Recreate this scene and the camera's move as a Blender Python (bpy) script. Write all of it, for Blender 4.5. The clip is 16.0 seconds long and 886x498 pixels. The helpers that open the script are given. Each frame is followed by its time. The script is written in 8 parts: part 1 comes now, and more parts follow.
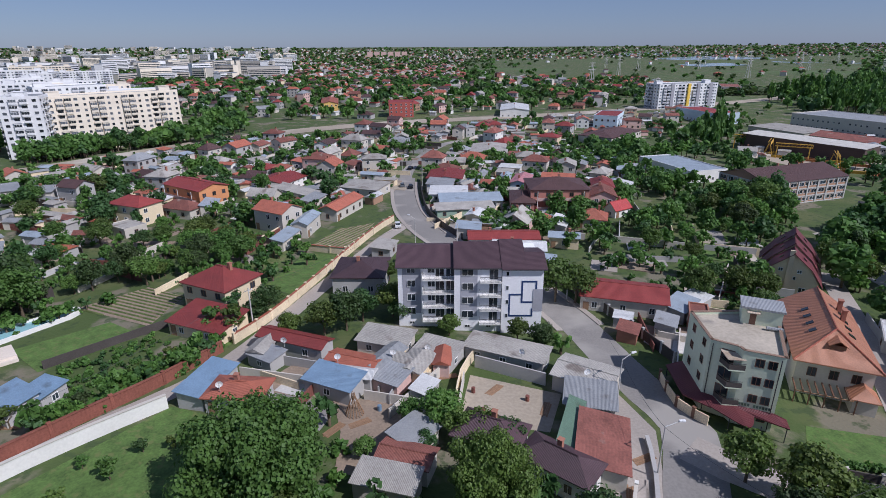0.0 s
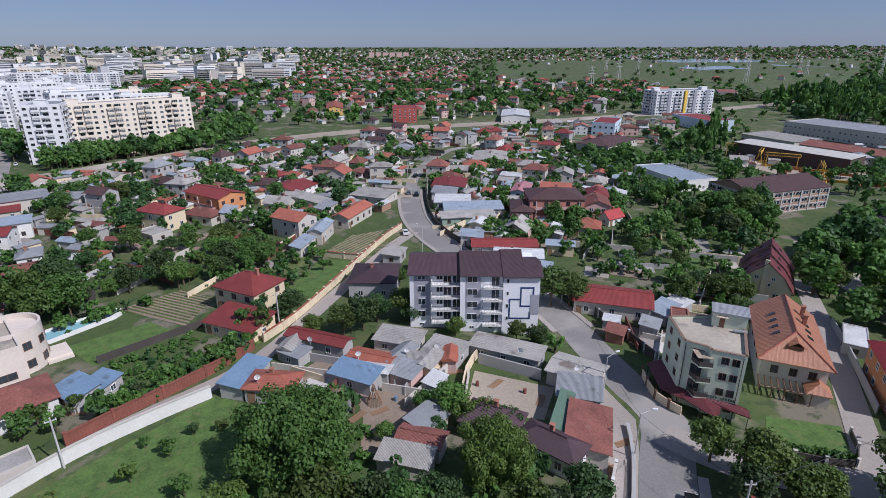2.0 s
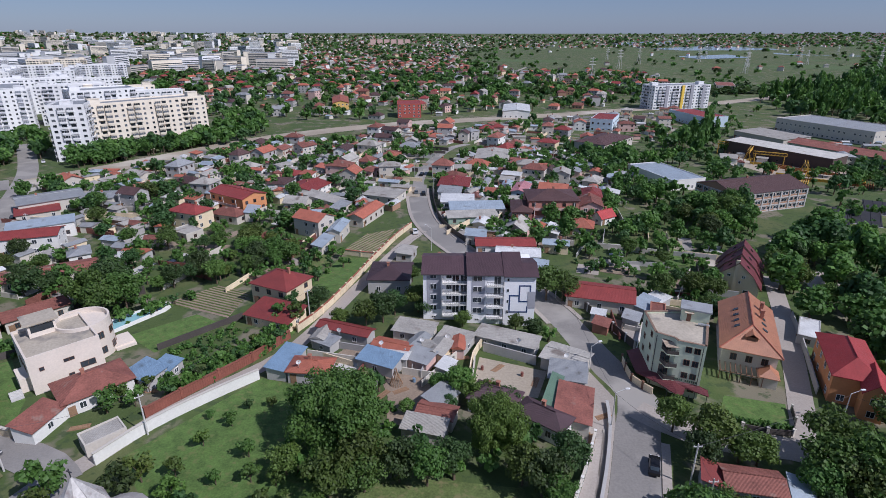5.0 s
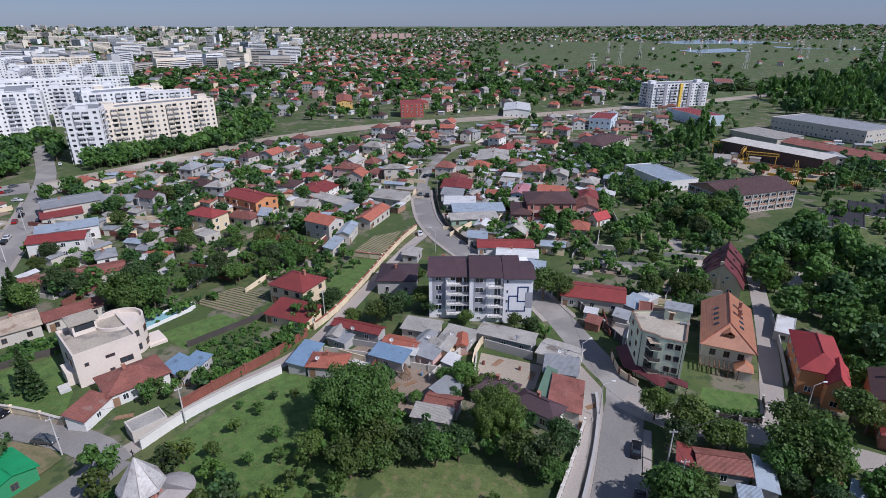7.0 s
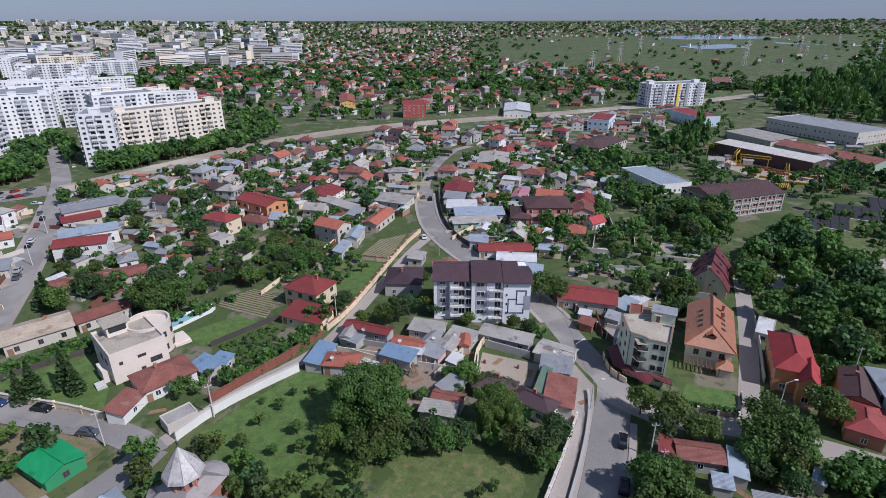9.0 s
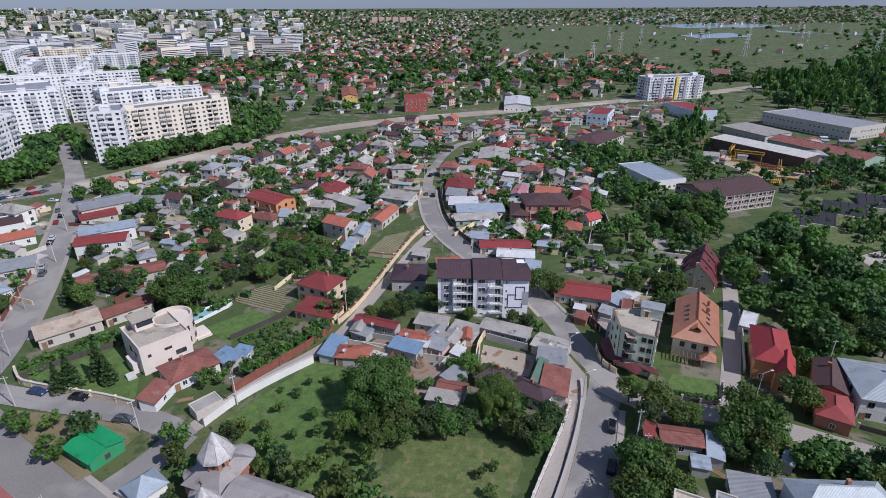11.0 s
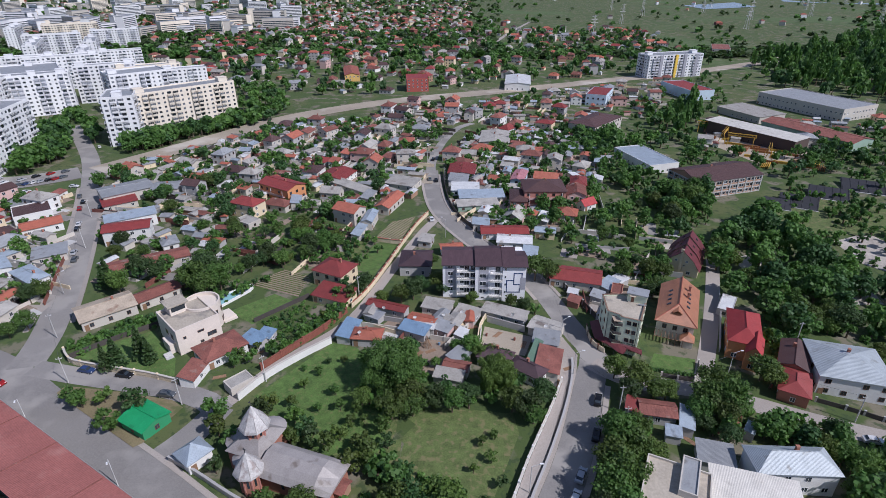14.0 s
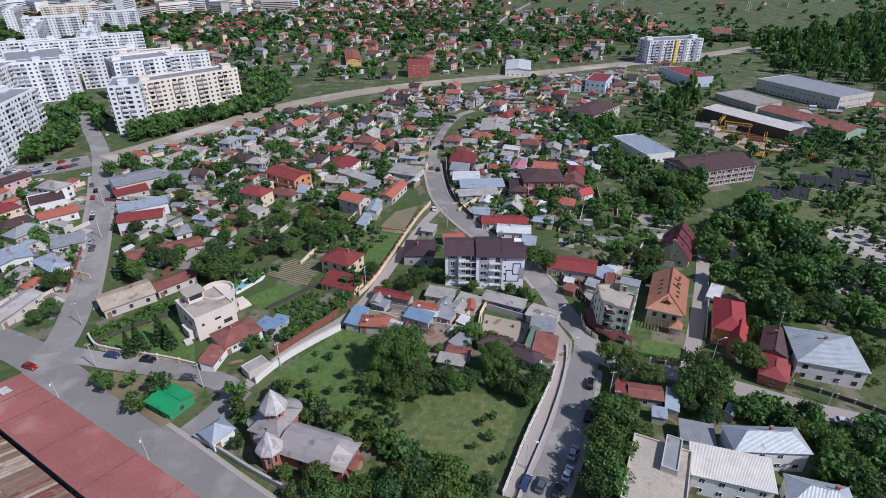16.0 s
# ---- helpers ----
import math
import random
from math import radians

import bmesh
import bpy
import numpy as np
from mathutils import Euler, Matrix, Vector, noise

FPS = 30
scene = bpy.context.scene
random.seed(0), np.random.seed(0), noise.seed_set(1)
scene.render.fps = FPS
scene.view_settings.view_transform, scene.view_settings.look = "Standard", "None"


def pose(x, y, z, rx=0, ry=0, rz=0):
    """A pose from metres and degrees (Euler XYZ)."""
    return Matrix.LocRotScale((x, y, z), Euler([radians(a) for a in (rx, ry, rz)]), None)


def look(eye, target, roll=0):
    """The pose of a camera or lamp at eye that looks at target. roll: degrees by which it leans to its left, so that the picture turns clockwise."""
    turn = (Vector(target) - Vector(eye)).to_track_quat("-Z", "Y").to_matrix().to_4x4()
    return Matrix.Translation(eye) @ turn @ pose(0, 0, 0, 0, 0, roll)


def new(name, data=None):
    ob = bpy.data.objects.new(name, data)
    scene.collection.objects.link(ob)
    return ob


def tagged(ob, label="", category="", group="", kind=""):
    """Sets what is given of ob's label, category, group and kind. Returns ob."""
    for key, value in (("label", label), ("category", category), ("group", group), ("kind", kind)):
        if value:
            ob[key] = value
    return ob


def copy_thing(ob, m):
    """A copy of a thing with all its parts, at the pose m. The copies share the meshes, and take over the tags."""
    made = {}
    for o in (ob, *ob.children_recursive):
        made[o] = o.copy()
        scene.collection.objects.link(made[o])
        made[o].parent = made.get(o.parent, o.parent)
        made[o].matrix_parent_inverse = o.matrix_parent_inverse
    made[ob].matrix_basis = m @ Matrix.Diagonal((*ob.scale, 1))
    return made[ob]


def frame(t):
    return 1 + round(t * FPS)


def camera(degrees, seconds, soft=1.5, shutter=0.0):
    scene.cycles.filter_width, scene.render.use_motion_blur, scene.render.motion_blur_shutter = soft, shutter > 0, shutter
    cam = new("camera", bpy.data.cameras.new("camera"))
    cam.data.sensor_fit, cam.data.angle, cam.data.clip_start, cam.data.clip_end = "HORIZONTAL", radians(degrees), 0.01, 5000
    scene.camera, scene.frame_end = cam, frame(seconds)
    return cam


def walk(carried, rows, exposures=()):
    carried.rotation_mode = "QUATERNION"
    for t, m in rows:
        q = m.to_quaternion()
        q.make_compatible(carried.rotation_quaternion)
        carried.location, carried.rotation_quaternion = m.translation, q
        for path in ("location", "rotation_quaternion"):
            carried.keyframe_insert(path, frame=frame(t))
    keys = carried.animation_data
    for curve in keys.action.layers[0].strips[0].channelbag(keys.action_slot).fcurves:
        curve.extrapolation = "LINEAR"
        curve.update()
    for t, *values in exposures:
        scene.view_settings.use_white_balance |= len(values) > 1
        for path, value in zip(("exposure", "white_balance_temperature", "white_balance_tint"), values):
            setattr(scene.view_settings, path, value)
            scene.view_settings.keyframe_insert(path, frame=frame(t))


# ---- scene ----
cam = camera(78.1, 16.0, 0.6)
PATH = [
    (0, (6.882, -4.626, 47.499), (6.894, -2.752, 46.801), -0.4),
    (0.5, (6.863, -7.019, 48.92), (6.872, -5.144, 48.224), -0.4),
    (1, (6.331, -9.699, 50.269), (6.343, -7.824, 49.574), -0.3),
    (1.5, (5.884, -12.209, 51.859), (5.895, -10.334, 51.162), -0.2),
    (2, (5.366, -14.731, 53.304), (5.378, -12.857, 52.605), -0.1),
    (2.5, (5.165, -17.001, 54.798), (5.176, -15.129, 54.096), -0.1),
    (3, (4.842, -19.387, 56.43), (4.851, -17.518, 55.718), -0.1),
    (3.5, (4.461, -21.746, 57.964), (4.47, -19.881, 57.243), -0.1),
    (4, (4.066, -24.129, 59.503), (4.076, -22.266, 58.775), -0.0),
    (6.5, (2.703, -35.591, 67.306), (2.709, -33.743, 66.541), -0.1),
    (7, (2.588, -37.717, 68.998), (2.592, -35.869, 68.231), -0.2),
    (7.5, (2.232, -39.831, 70.674), (2.238, -37.985, 69.906), -0.1),
    (8, (2.057, -41.809, 72.423), (2.061, -39.964, 71.65), -0.2),
    (8.5, (1.874, -43.811, 74.222), (1.877, -41.969, 73.443), -0.1),
    (9, (1.596, -45.614, 75.768), (1.599, -43.775, 74.982), -0.2),
    (11.5, (0.573, -54.981, 83.952), (0.574, -53.165, 83.114), -0.3),
    (12, (0.381, -56.697, 85.887), (0.382, -54.889, 85.032), -0.3),
    (12.5, (0.157, -58.35, 87.608), (0.158, -56.549, 86.737), -0.3),
    (13, (-0.123, -59.988, 89.184), (-0.123, -58.194, 88.299), -0.3),
    (13.5, (-0.439, -61.665, 90.945), (-0.438, -59.879, 90.045), -0.3),
    (14, (-0.577, -63.168, 92.773), (-0.577, -61.391, 91.856), -0.4),
    (14.5, (-0.841, -64.846, 94.456), (-0.842, -63.075, 93.525), -0.3),
    (15, (-1.029, -66.389, 96.117), (-1.03, -64.628, 95.17), -0.3),
    (15.5, (-1.291, -67.827, 97.906), (-1.291, -66.074, 96.943), -0.3),
    (16, (-1.531, -69.234, 99.733), (-1.53, -67.49, 98.754), -0.3),
]
walk(cam, [(t, look(eye, target, roll)) for t, eye, target, roll in PATH], [(0, -0.36, 5780, 18), (16, -0.36, 5780, 18)])

# ---- world, sun, exposure ----
world = bpy.data.worlds.new("sky")
scene.world = world
world.use_nodes = True
wn = world.node_tree.nodes
sky = wn.new("ShaderNodeTexSky")
sky.sky_type, sky.sun_disc = "NISHITA", False
sky.sun_elevation, sky.sun_rotation = radians(46), radians(123)
sky.air_density, sky.dust_density, sky.ozone_density = 0.8, 0.3, 4.0
wn["Background"].inputs["Strength"].default_value = 0.082
# a thin even veil of summer haze over the clear sky
veil = wn.new("ShaderNodeMix")
veil.data_type = "RGBA"
veil.inputs[0].default_value = 0.5
veil.inputs[7].default_value = (3.2, 4.1, 6.1, 1)
world.node_tree.links.new(sky.outputs[0], veil.inputs[6])
world.node_tree.links.new(veil.outputs[2], wn["Background"].inputs[0])
sun = new("sun", bpy.data.lights.new("sun", "SUN"))
sun.data.energy, sun.data.angle, sun.data.color = 5.0, radians(0.55), (1.0, 0.95, 0.87)
sun.matrix_world = look((0, 0, 0), (-0.58, 0.38, -0.72))

# ---- materials ----
MATS = {}


def mat(name, colour, rough=0.85, metal=0.0, fine=6.0, coarse=0.25, amount=0.35, bump=0.15, spread=0.15, ribs=0.0, stain=None):
    """A weathered surface: grain and larger stains in object space, a shade of its own for each object."""
    m = bpy.data.materials.new(name)
    m.use_nodes = True
    nt = m.node_tree
    n, ln = nt.nodes, nt.links
    bsdf = n["Principled BSDF"]
    bsdf.inputs["Roughness"].default_value, bsdf.inputs["Metallic"].default_value = rough, metal
    co = n.new("ShaderNodeTexCoord")
    info = n.new("ShaderNodeObjectInfo")
    shift = n.new("ShaderNodeVectorMath")
    shift.operation = "MULTIPLY_ADD"
    ln.new(info.outputs["Random"], shift.inputs[0])
    shift.inputs[1].default_value = (90, 50, 70)
    ln.new(co.outputs["Object"], shift.inputs[2])
    a, b = n.new("ShaderNodeTexNoise"), n.new("ShaderNodeTexNoise")
    for t, s, det in ((a, fine, 4), (b, coarse, 5)):
        t.inputs["Scale"].default_value, t.inputs["Detail"].default_value = s, det
        ln.new(shift.outputs[0], t.inputs["Vector"])
    mix = n.new("ShaderNodeMath")
    mix.operation = "ADD"
    ln.new(a.outputs["Fac"], mix.inputs[0])
    ln.new(b.outputs["Fac"], mix.inputs[1])
    rng = n.new("ShaderNodeMapRange")
    rng.inputs["From Min"].default_value, rng.inputs["From Max"].default_value = 0.6, 1.4
    rng.inputs["To Min"].default_value, rng.inputs["To Max"].default_value = 1 - amount, 1 + amount
    ln.new(mix.outputs[0], rng.inputs["Value"])
    own = n.new("ShaderNodeMapRange")
    own.inputs["To Min"].default_value, own.inputs["To Max"].default_value = 1 - spread, 1 + spread
    ln.new(info.outputs["Random"], own.inputs["Value"])
    mul = n.new("ShaderNodeMath")
    mul.operation = "MULTIPLY"
    ln.new(rng.outputs[0], mul.inputs[0])
    ln.new(own.outputs[0], mul.inputs[1])
    col = n.new("ShaderNodeVectorMath")
    col.operation = "SCALE"
    col.inputs[0].default_value = colour
    ln.new(mul.outputs[0], col.inputs["Scale"])
    last = col.outputs[0]
    if stain:
        st = n.new("ShaderNodeTexNoise")
        st.inputs["Scale"].default_value, st.inputs["Detail"].default_value = stain[1], 6
        ln.new(shift.outputs[0], st.inputs["Vector"])
        sr = n.new("ShaderNodeMapRange")
        sr.inputs["From Min"].default_value, sr.inputs["From Max"].default_value = stain[2], stain[2] + 0.12
        ln.new(st.outputs["Fac"], sr.inputs["Value"])
        mx = n.new("ShaderNodeMix")
        mx.data_type = "RGBA"
        mx.inputs[7].default_value = (*stain[0], 1)
        ln.new(sr.outputs[0], mx.inputs[0])
        ln.new(last, mx.inputs[6])
        last = mx.outputs[2]
    ln.new(last, bsdf.inputs["Base Color"])
    bp = n.new("ShaderNodeBump")
    bp.inputs["Strength"].default_value, bp.inputs["Distance"].default_value = bump, 0.05
    if ribs:
        wv = n.new("ShaderNodeTexWave")
        wv.inputs["Scale"].default_value = ribs * 2.2
        wv.inputs["Distortion"].default_value = 0.3
        ln.new(co.outputs["Object"], wv.inputs["Vector"])
        sm = n.new("ShaderNodeMath")
        sm.operation = "MULTIPLY_ADD"
        sm.inputs[1].default_value = 0.5
        ln.new(a.outputs["Fac"], sm.inputs[0])
        ln.new(wv.outputs["Fac"], sm.inputs[2])
        ln.new(sm.outputs[0], bp.inputs["Height"])
        bp.inputs["Strength"].default_value = 0.6
    else:
        ln.new(a.outputs["Fac"], bp.inputs["Height"])
    ln.new(bp.outputs[0], bsdf.inputs["Normal"])
    MATS[name] = m
    return m


for name, colour, rib in (
    ("red", (0.25, 0.045, 0.04), 0.8), ("orange", (0.38, 0.12, 0.075), 0.9), ("brown", (0.085, 0.045, 0.042), 0.8), ("purple", (0.075, 0.042, 0.05), 0.8),
    ("tile", (0.26, 0.17, 0.12), 0.6), ("brightred", (0.36, 0.04, 0.04), 0.8), ("pinkroof", (0.45, 0.2, 0.22), 0.8),
):
    mat(name, colour, 0.6, 0, 5, 0.5, 0.25, 0.15, 0.18, rib)
for name, colour, rib in (("grey", (0.33, 0.34, 0.35), 0.8), ("blue", (0.2, 0.3, 0.42), 1.0), ("bluegrey", (0.36, 0.42, 0.48), 0.8), ("green", (0.12, 0.2, 0.14), 1.0), ("greymetal", (0.42, 0.46, 0.48), 0.6), ("whitemetal", (0.74, 0.7, 0.62), 0.5), ("white", (0.7, 0.7, 0.69), 0.8), ("kioskgreen", (0.02, 0.33, 0.12), 0.7), ("zinc", (0.36, 0.33, 0.31), 0.0)):
    mat(name, colour, 0.5, 0.15, 4, 0.4, 0.2, 0.1, 0.1, rib, ((colour[0] * 0.6, colour[1] * 0.55, colour[2] * 0.5), 0.35, 0.62))
mat("copper", (0.4, 0.175, 0.1), 0.5, 0.0, 5, 0.5, 0.2, 0.15, 0.1, 1.2)
mat("rust", (0.23, 0.085, 0.065), 0.8, 0, 3, 0.35, 0.4, 0.2, 0.2, 0.8, ((0.3, 0.24, 0.2), 0.3, 0.62))
mat("rust2", (0.35, 0.125, 0.105), 0.75, 0, 2, 0.12, 0.25, 0.1, 0.05, 0.3, ((0.42, 0.2, 0.17), 0.1, 0.55))
mat("asb", (0.36, 0.34, 0.31), 0.9, 0, 3, 0.3, 0.3, 0.2, 0.15, 0.7, ((0.2, 0.17, 0.15), 0.25, 0.58))
mat("asb2", (0.46, 0.38, 0.29), 0.9, 0, 3, 0.3, 0.3, 0.2, 0.1, 0.7, ((0.27, 0.18, 0.13), 0.25, 0.56))
mat("concrete_roof", (0.42, 0.37, 0.3), 0.9, 0, 2, 0.15, 0.25, 0.1, 0.05, 0, ((0.24, 0.22, 0.2), 0.2, 0.58))
for name, colour in (
    ("wall_cream", (0.7, 0.58, 0.4)), ("wall_grey", (0.42, 0.41, 0.4)), ("wall_white", (0.74, 0.73, 0.7)), ("wall_pale", (0.56, 0.52, 0.46)), ("wall_pink", (0.62, 0.42, 0.38)),
    ("wall_orange", (0.6, 0.27, 0.12)), ("wall_salmon", (0.45, 0.2, 0.16)), ("wall_greenwall", (0.33, 0.45, 0.36)), ("wall_bluewall", (0.55, 0.66, 0.74)), ("wall_darkwall", (0.1, 0.07, 0.06)),
    ("wall_redwall", (0.42, 0.1, 0.08)), ("wall_yellow", (0.72, 0.47, 0.15)), ("wall_whiteblock", (0.8, 0.8, 0.8)), ("wall_creamblock", (0.78, 0.7, 0.58)), ("wall_brick", (0.36, 0.16, 0.11)),
    ("wall_bricks", (0.4, 0.24, 0.16)), ("wall_kiosk", (0.04, 0.3, 0.13)), ("wall_lime", (0.66, 0.72, 0.55)), ("wall_beige", (0.7, 0.62, 0.54)), ("wall_main", (0.86, 0.86, 0.88)), ("wall_maingrey", (0.38, 0.38, 0.42)), ("wall_lilac", (0.62, 0.62, 0.66)),
):
    mat(name, colour, 0.9, 0, 3, 0.25, 0.1, 0.08, 0.06)
mat("asphalt", (0.25, 0.235, 0.22), 0.9, 0, 3, 0.06, 0.2, 0.1, 0.05, 0, ((0.33, 0.31, 0.285), 0.08, 0.5))
mat("asphalt_light", (0.36, 0.32, 0.285), 0.9, 0, 3, 0.06, 0.2, 0.1, 0.05)
mat("concrete", (0.5, 0.49, 0.47), 0.9, 0, 3, 0.1, 0.2, 0.1, 0.05)
mat("dirt", (0.37, 0.315, 0.245), 0.95, 0, 2, 0.05, 0.25, 0.15, 0.05, 0, ((0.52, 0.47, 0.4), 0.03, 0.55))
mat("soil", (0.26, 0.2, 0.15), 0.95, 0, 3, 0.2, 0.3, 0.3, 0.05)
mat("lawn", (0.085, 0.15, 0.034), 0.95, 0, 3, 0.5, 0.5, 0.6, 0.05, 0, ((0.13, 0.16, 0.05), 0.9, 0.55))
mat("meadow", (0.1, 0.135, 0.04), 0.95, 0, 3, 0.4, 0.5, 0.6, 0.05, 0, ((0.18, 0.17, 0.075), 0.6, 0.53))
mat("rubble", (0.42, 0.38, 0.33), 0.95, 0, 1.5, 0.2, 0.35, 0.5, 0.05)
mat("bark", (0.12, 0.09, 0.06), 0.95, 0, 8, 1, 0.3, 0.5)
mat("frame_white", (0.8, 0.8, 0.8), 0.5)
mat("frame_brown", (0.16, 0.08, 0.05), 0.6)
mat("dark_metal", (0.06, 0.06, 0.065), 0.5, 0.3)
mat("pole", (0.55, 0.54, 0.52), 0.7)
mat("wood", (0.28, 0.17, 0.1), 0.8, 0, 8, 1, 0.3)
mat("yellow_paint", (0.75, 0.5, 0.08), 0.6)
mat("brick_fence", (0.25, 0.088, 0.06), 0.9, 0, 4, 0.3, 0.3, 0.3, 0.1, 0.5)
mat("fence_cream", (0.72, 0.6, 0.42), 0.9)
mat("dark_fence", (0.07, 0.06, 0.055), 0.8)
# lighter base colour: reflected sky, and curtains, painted into the flats' glazing
mat("glass_pale", (0.2, 0.22, 0.25), 0.2, 0, 1, 0.3, 0.3, 0.0, 0.5)
mat("glass", (0.035, 0.045, 0.055), 0.08, 0, 1, 0.3, 0.3, 0.0, 0.5)
mat("water", (0.3, 0.55, 0.6), 0.08, 0, 2, 0.3, 0.05, 0.05)
mat("tyre", (0.02, 0.02, 0.02), 0.9)
for name, c in (("car_black", (0.015, 0.015, 0.018)), ("car_silver", (0.45, 0.46, 0.48)), ("car_white", (0.75, 0.75, 0.75)), ("car_red", (0.35, 0.02, 0.02)), ("car_blue", (0.04, 0.07, 0.18)), ("car_grey", (0.12, 0.13, 0.14))):
    mat(name, c, 0.25, 0.2, 2, 0.5, 0.05, 0.0, 0.05)


def leaf_mat(name, colour):
    """Foliage: each leaf clump has a shade of its own, and lets a little light through."""
    m = bpy.data.materials.new(name)
    m.use_nodes = True
    n, ln = m.node_tree.nodes, m.node_tree.links
    bsdf = n["Principled BSDF"]
    bsdf.inputs["Roughness"].default_value = 0.6
    geo, info = n.new("ShaderNodeNewGeometry"), n.new("ShaderNodeObjectInfo")
    add = n.new("ShaderNodeMath")
    add.operation = "ADD"
    ln.new(geo.outputs["Random Per Island"], add.inputs[0])
    ln.new(info.outputs["Random"], add.inputs[1])
    rng = n.new("ShaderNodeMapRange")
    rng.inputs["From Max"].default_value = 2.0
    rng.inputs["To Min"].default_value, rng.inputs["To Max"].default_value = 0.5, 1.5
    ln.new(add.outputs[0], rng.inputs["Value"])
    hsv = n.new("ShaderNodeHueSaturation")
    hsv.inputs["Color"].default_value = (*colour, 1)
    hr = n.new("ShaderNodeMapRange")
    hr.inputs["To Min"].default_value, hr.inputs["To Max"].default_value = 0.475, 0.525
    ln.new(info.outputs["Random"], hr.inputs["Value"])
    ln.new(hr.outputs[0], hsv.inputs["Hue"])
    ln.new(rng.outputs[0], hsv.inputs["Value"])
    ln.new(hsv.outputs[0], bsdf.inputs["Base Color"])
    tr = n.new("ShaderNodeBsdfTranslucent")
    ln.new(hsv.outputs[0], tr.inputs["Color"])
    mx = n.new("ShaderNodeMixShader")
    mx.inputs[0].default_value = 0.42
    ln.new(bsdf.outputs[0], mx.inputs[1])
    ln.new(tr.outputs[0], mx.inputs[2])
    ln.new(mx.outputs[0], n["Material Output"].inputs["Surface"])
    MATS[name] = m


leaf_mat("leaf", (0.1, 0.172, 0.036))
leaf_mat("leaf_light", (0.135, 0.22, 0.045))
leaf_mat("leaf_dark", (0.066, 0.122, 0.036))


def ground_mat():
    """Gardens, grass and bare earth in patches, drier and flatter green far out."""
    m = bpy.data.materials.new("ground_cover")
    m.use_nodes = True
    n, ln = m.node_tree.nodes, m.node_tree.links
    bsdf = n["Principled BSDF"]
    bsdf.inputs["Roughness"].default_value = 0.95
    co = n.new("ShaderNodeTexCoord")
    last = None
    for scale, lo, colour in ((0.02, 0.0, (0.065, 0.1, 0.026)), (0.05, 0.5, (0.11, 0.125, 0.046)), (0.11, 0.54, (0.22, 0.185, 0.145)), (0.5, 0.54, (0.042, 0.07, 0.024)), (0.004, 0.55, (0.085, 0.135, 0.045))):
        if last is None:
            rgb = n.new("ShaderNodeRGB")
            rgb.outputs[0].default_value = (*colour, 1)
            last = rgb.outputs[0]
            continue
        t = n.new("ShaderNodeTexNoise")
        t.inputs["Scale"].default_value, t.inputs["Detail"].default_value = scale, 6
        ln.new(co.outputs["Object"], t.inputs["Vector"])
        r = n.new("ShaderNodeMapRange")
        r.inputs["From Min"].default_value, r.inputs["From Max"].default_value = lo, lo + 0.08
        r.inputs["To Max"].default_value = 0.75
        ln.new(t.outputs["Fac"], r.inputs["Value"])
        mx = n.new("ShaderNodeMix")
        mx.data_type = "RGBA"
        mx.inputs[7].default_value = (*colour, 1)
        ln.new(r.outputs[0], mx.inputs[0])
        ln.new(last, mx.inputs[6])
        last = mx.outputs[2]
    ln.new(last, bsdf.inputs["Base Color"])
    t = n.new("ShaderNodeTexNoise")
    t.inputs["Scale"].default_value, t.inputs["Detail"].default_value = 2.0, 6
    ln.new(co.outputs["Object"], t.inputs["Vector"])
    bp = n.new("ShaderNodeBump")
    bp.inputs["Strength"].default_value, bp.inputs["Distance"].default_value = 0.6, 0.2
    ln.new(t.outputs["Fac"], bp.inputs["Height"])
    ln.new(bp.outputs[0], bsdf.inputs["Normal"])
    MATS["ground_cover"] = m


ground_mat()

# lake: the light grey base holds some of the reflected sky as colour
mat("lake", (0.3, 0.36, 0.4), 0.12, 0, 0.5, 0.01, 0.1, 0.02)
mat("crane_yellow", (0.5, 0.3, 0.04), 0.7)
mat("crane_rust", (0.3, 0.12, 0.04), 0.8)
mat("tarp", (0.03, 0.03, 0.035), 0.7, 0, 3, 0.4, 0.3)
mat("drygrass", (0.2, 0.165, 0.09), 0.95, 0, 4, 0.2, 0.35, 0.4, 0.05, 0, ((0.12, 0.13, 0.05), 0.3, 0.54))

# ---- building kit ----
def zg(x, y):
    """Height of the land: it falls gently away to the east and north."""
    rise = 42 * min(max((math.hypot(x, y) - 2200) / 2600, 0), 1) ** 1.3
    return -0.5 - 0.028 * min(max(x, -10), 120) - 0.014 * min(max(y - 40, -50), 300) + rise


def part(name, bm, material, parent=None, label="", smooth=False):
    me = bpy.data.meshes.new(name)
    bm.to_mesh(me)
    bm.free()
    for m in material if isinstance(material, (list, tuple)) else [material]:
        me.materials.append(MATS[m])
    if smooth:
        me.shade_smooth()
    ob = new(name, me)
    if parent:
        ob.parent = parent
    if label:
        ob["label"] = label
    return ob


def again(ob, parent, m, name=None):
    """Another object on the same mesh."""
    o = new(name or ob.name.split(".")[0], ob.data)
    o.parent = parent
    o.matrix_basis = m
    return o


def thing(name, x, y, rot=0.0, z=None, label="", category="", group="", kind=""):
    e = new(name)
    e.matrix_basis = pose(x, y, zg(x, y) if z is None else z, 0, 0, rot)
    return tagged(e, label, category, group, kind)


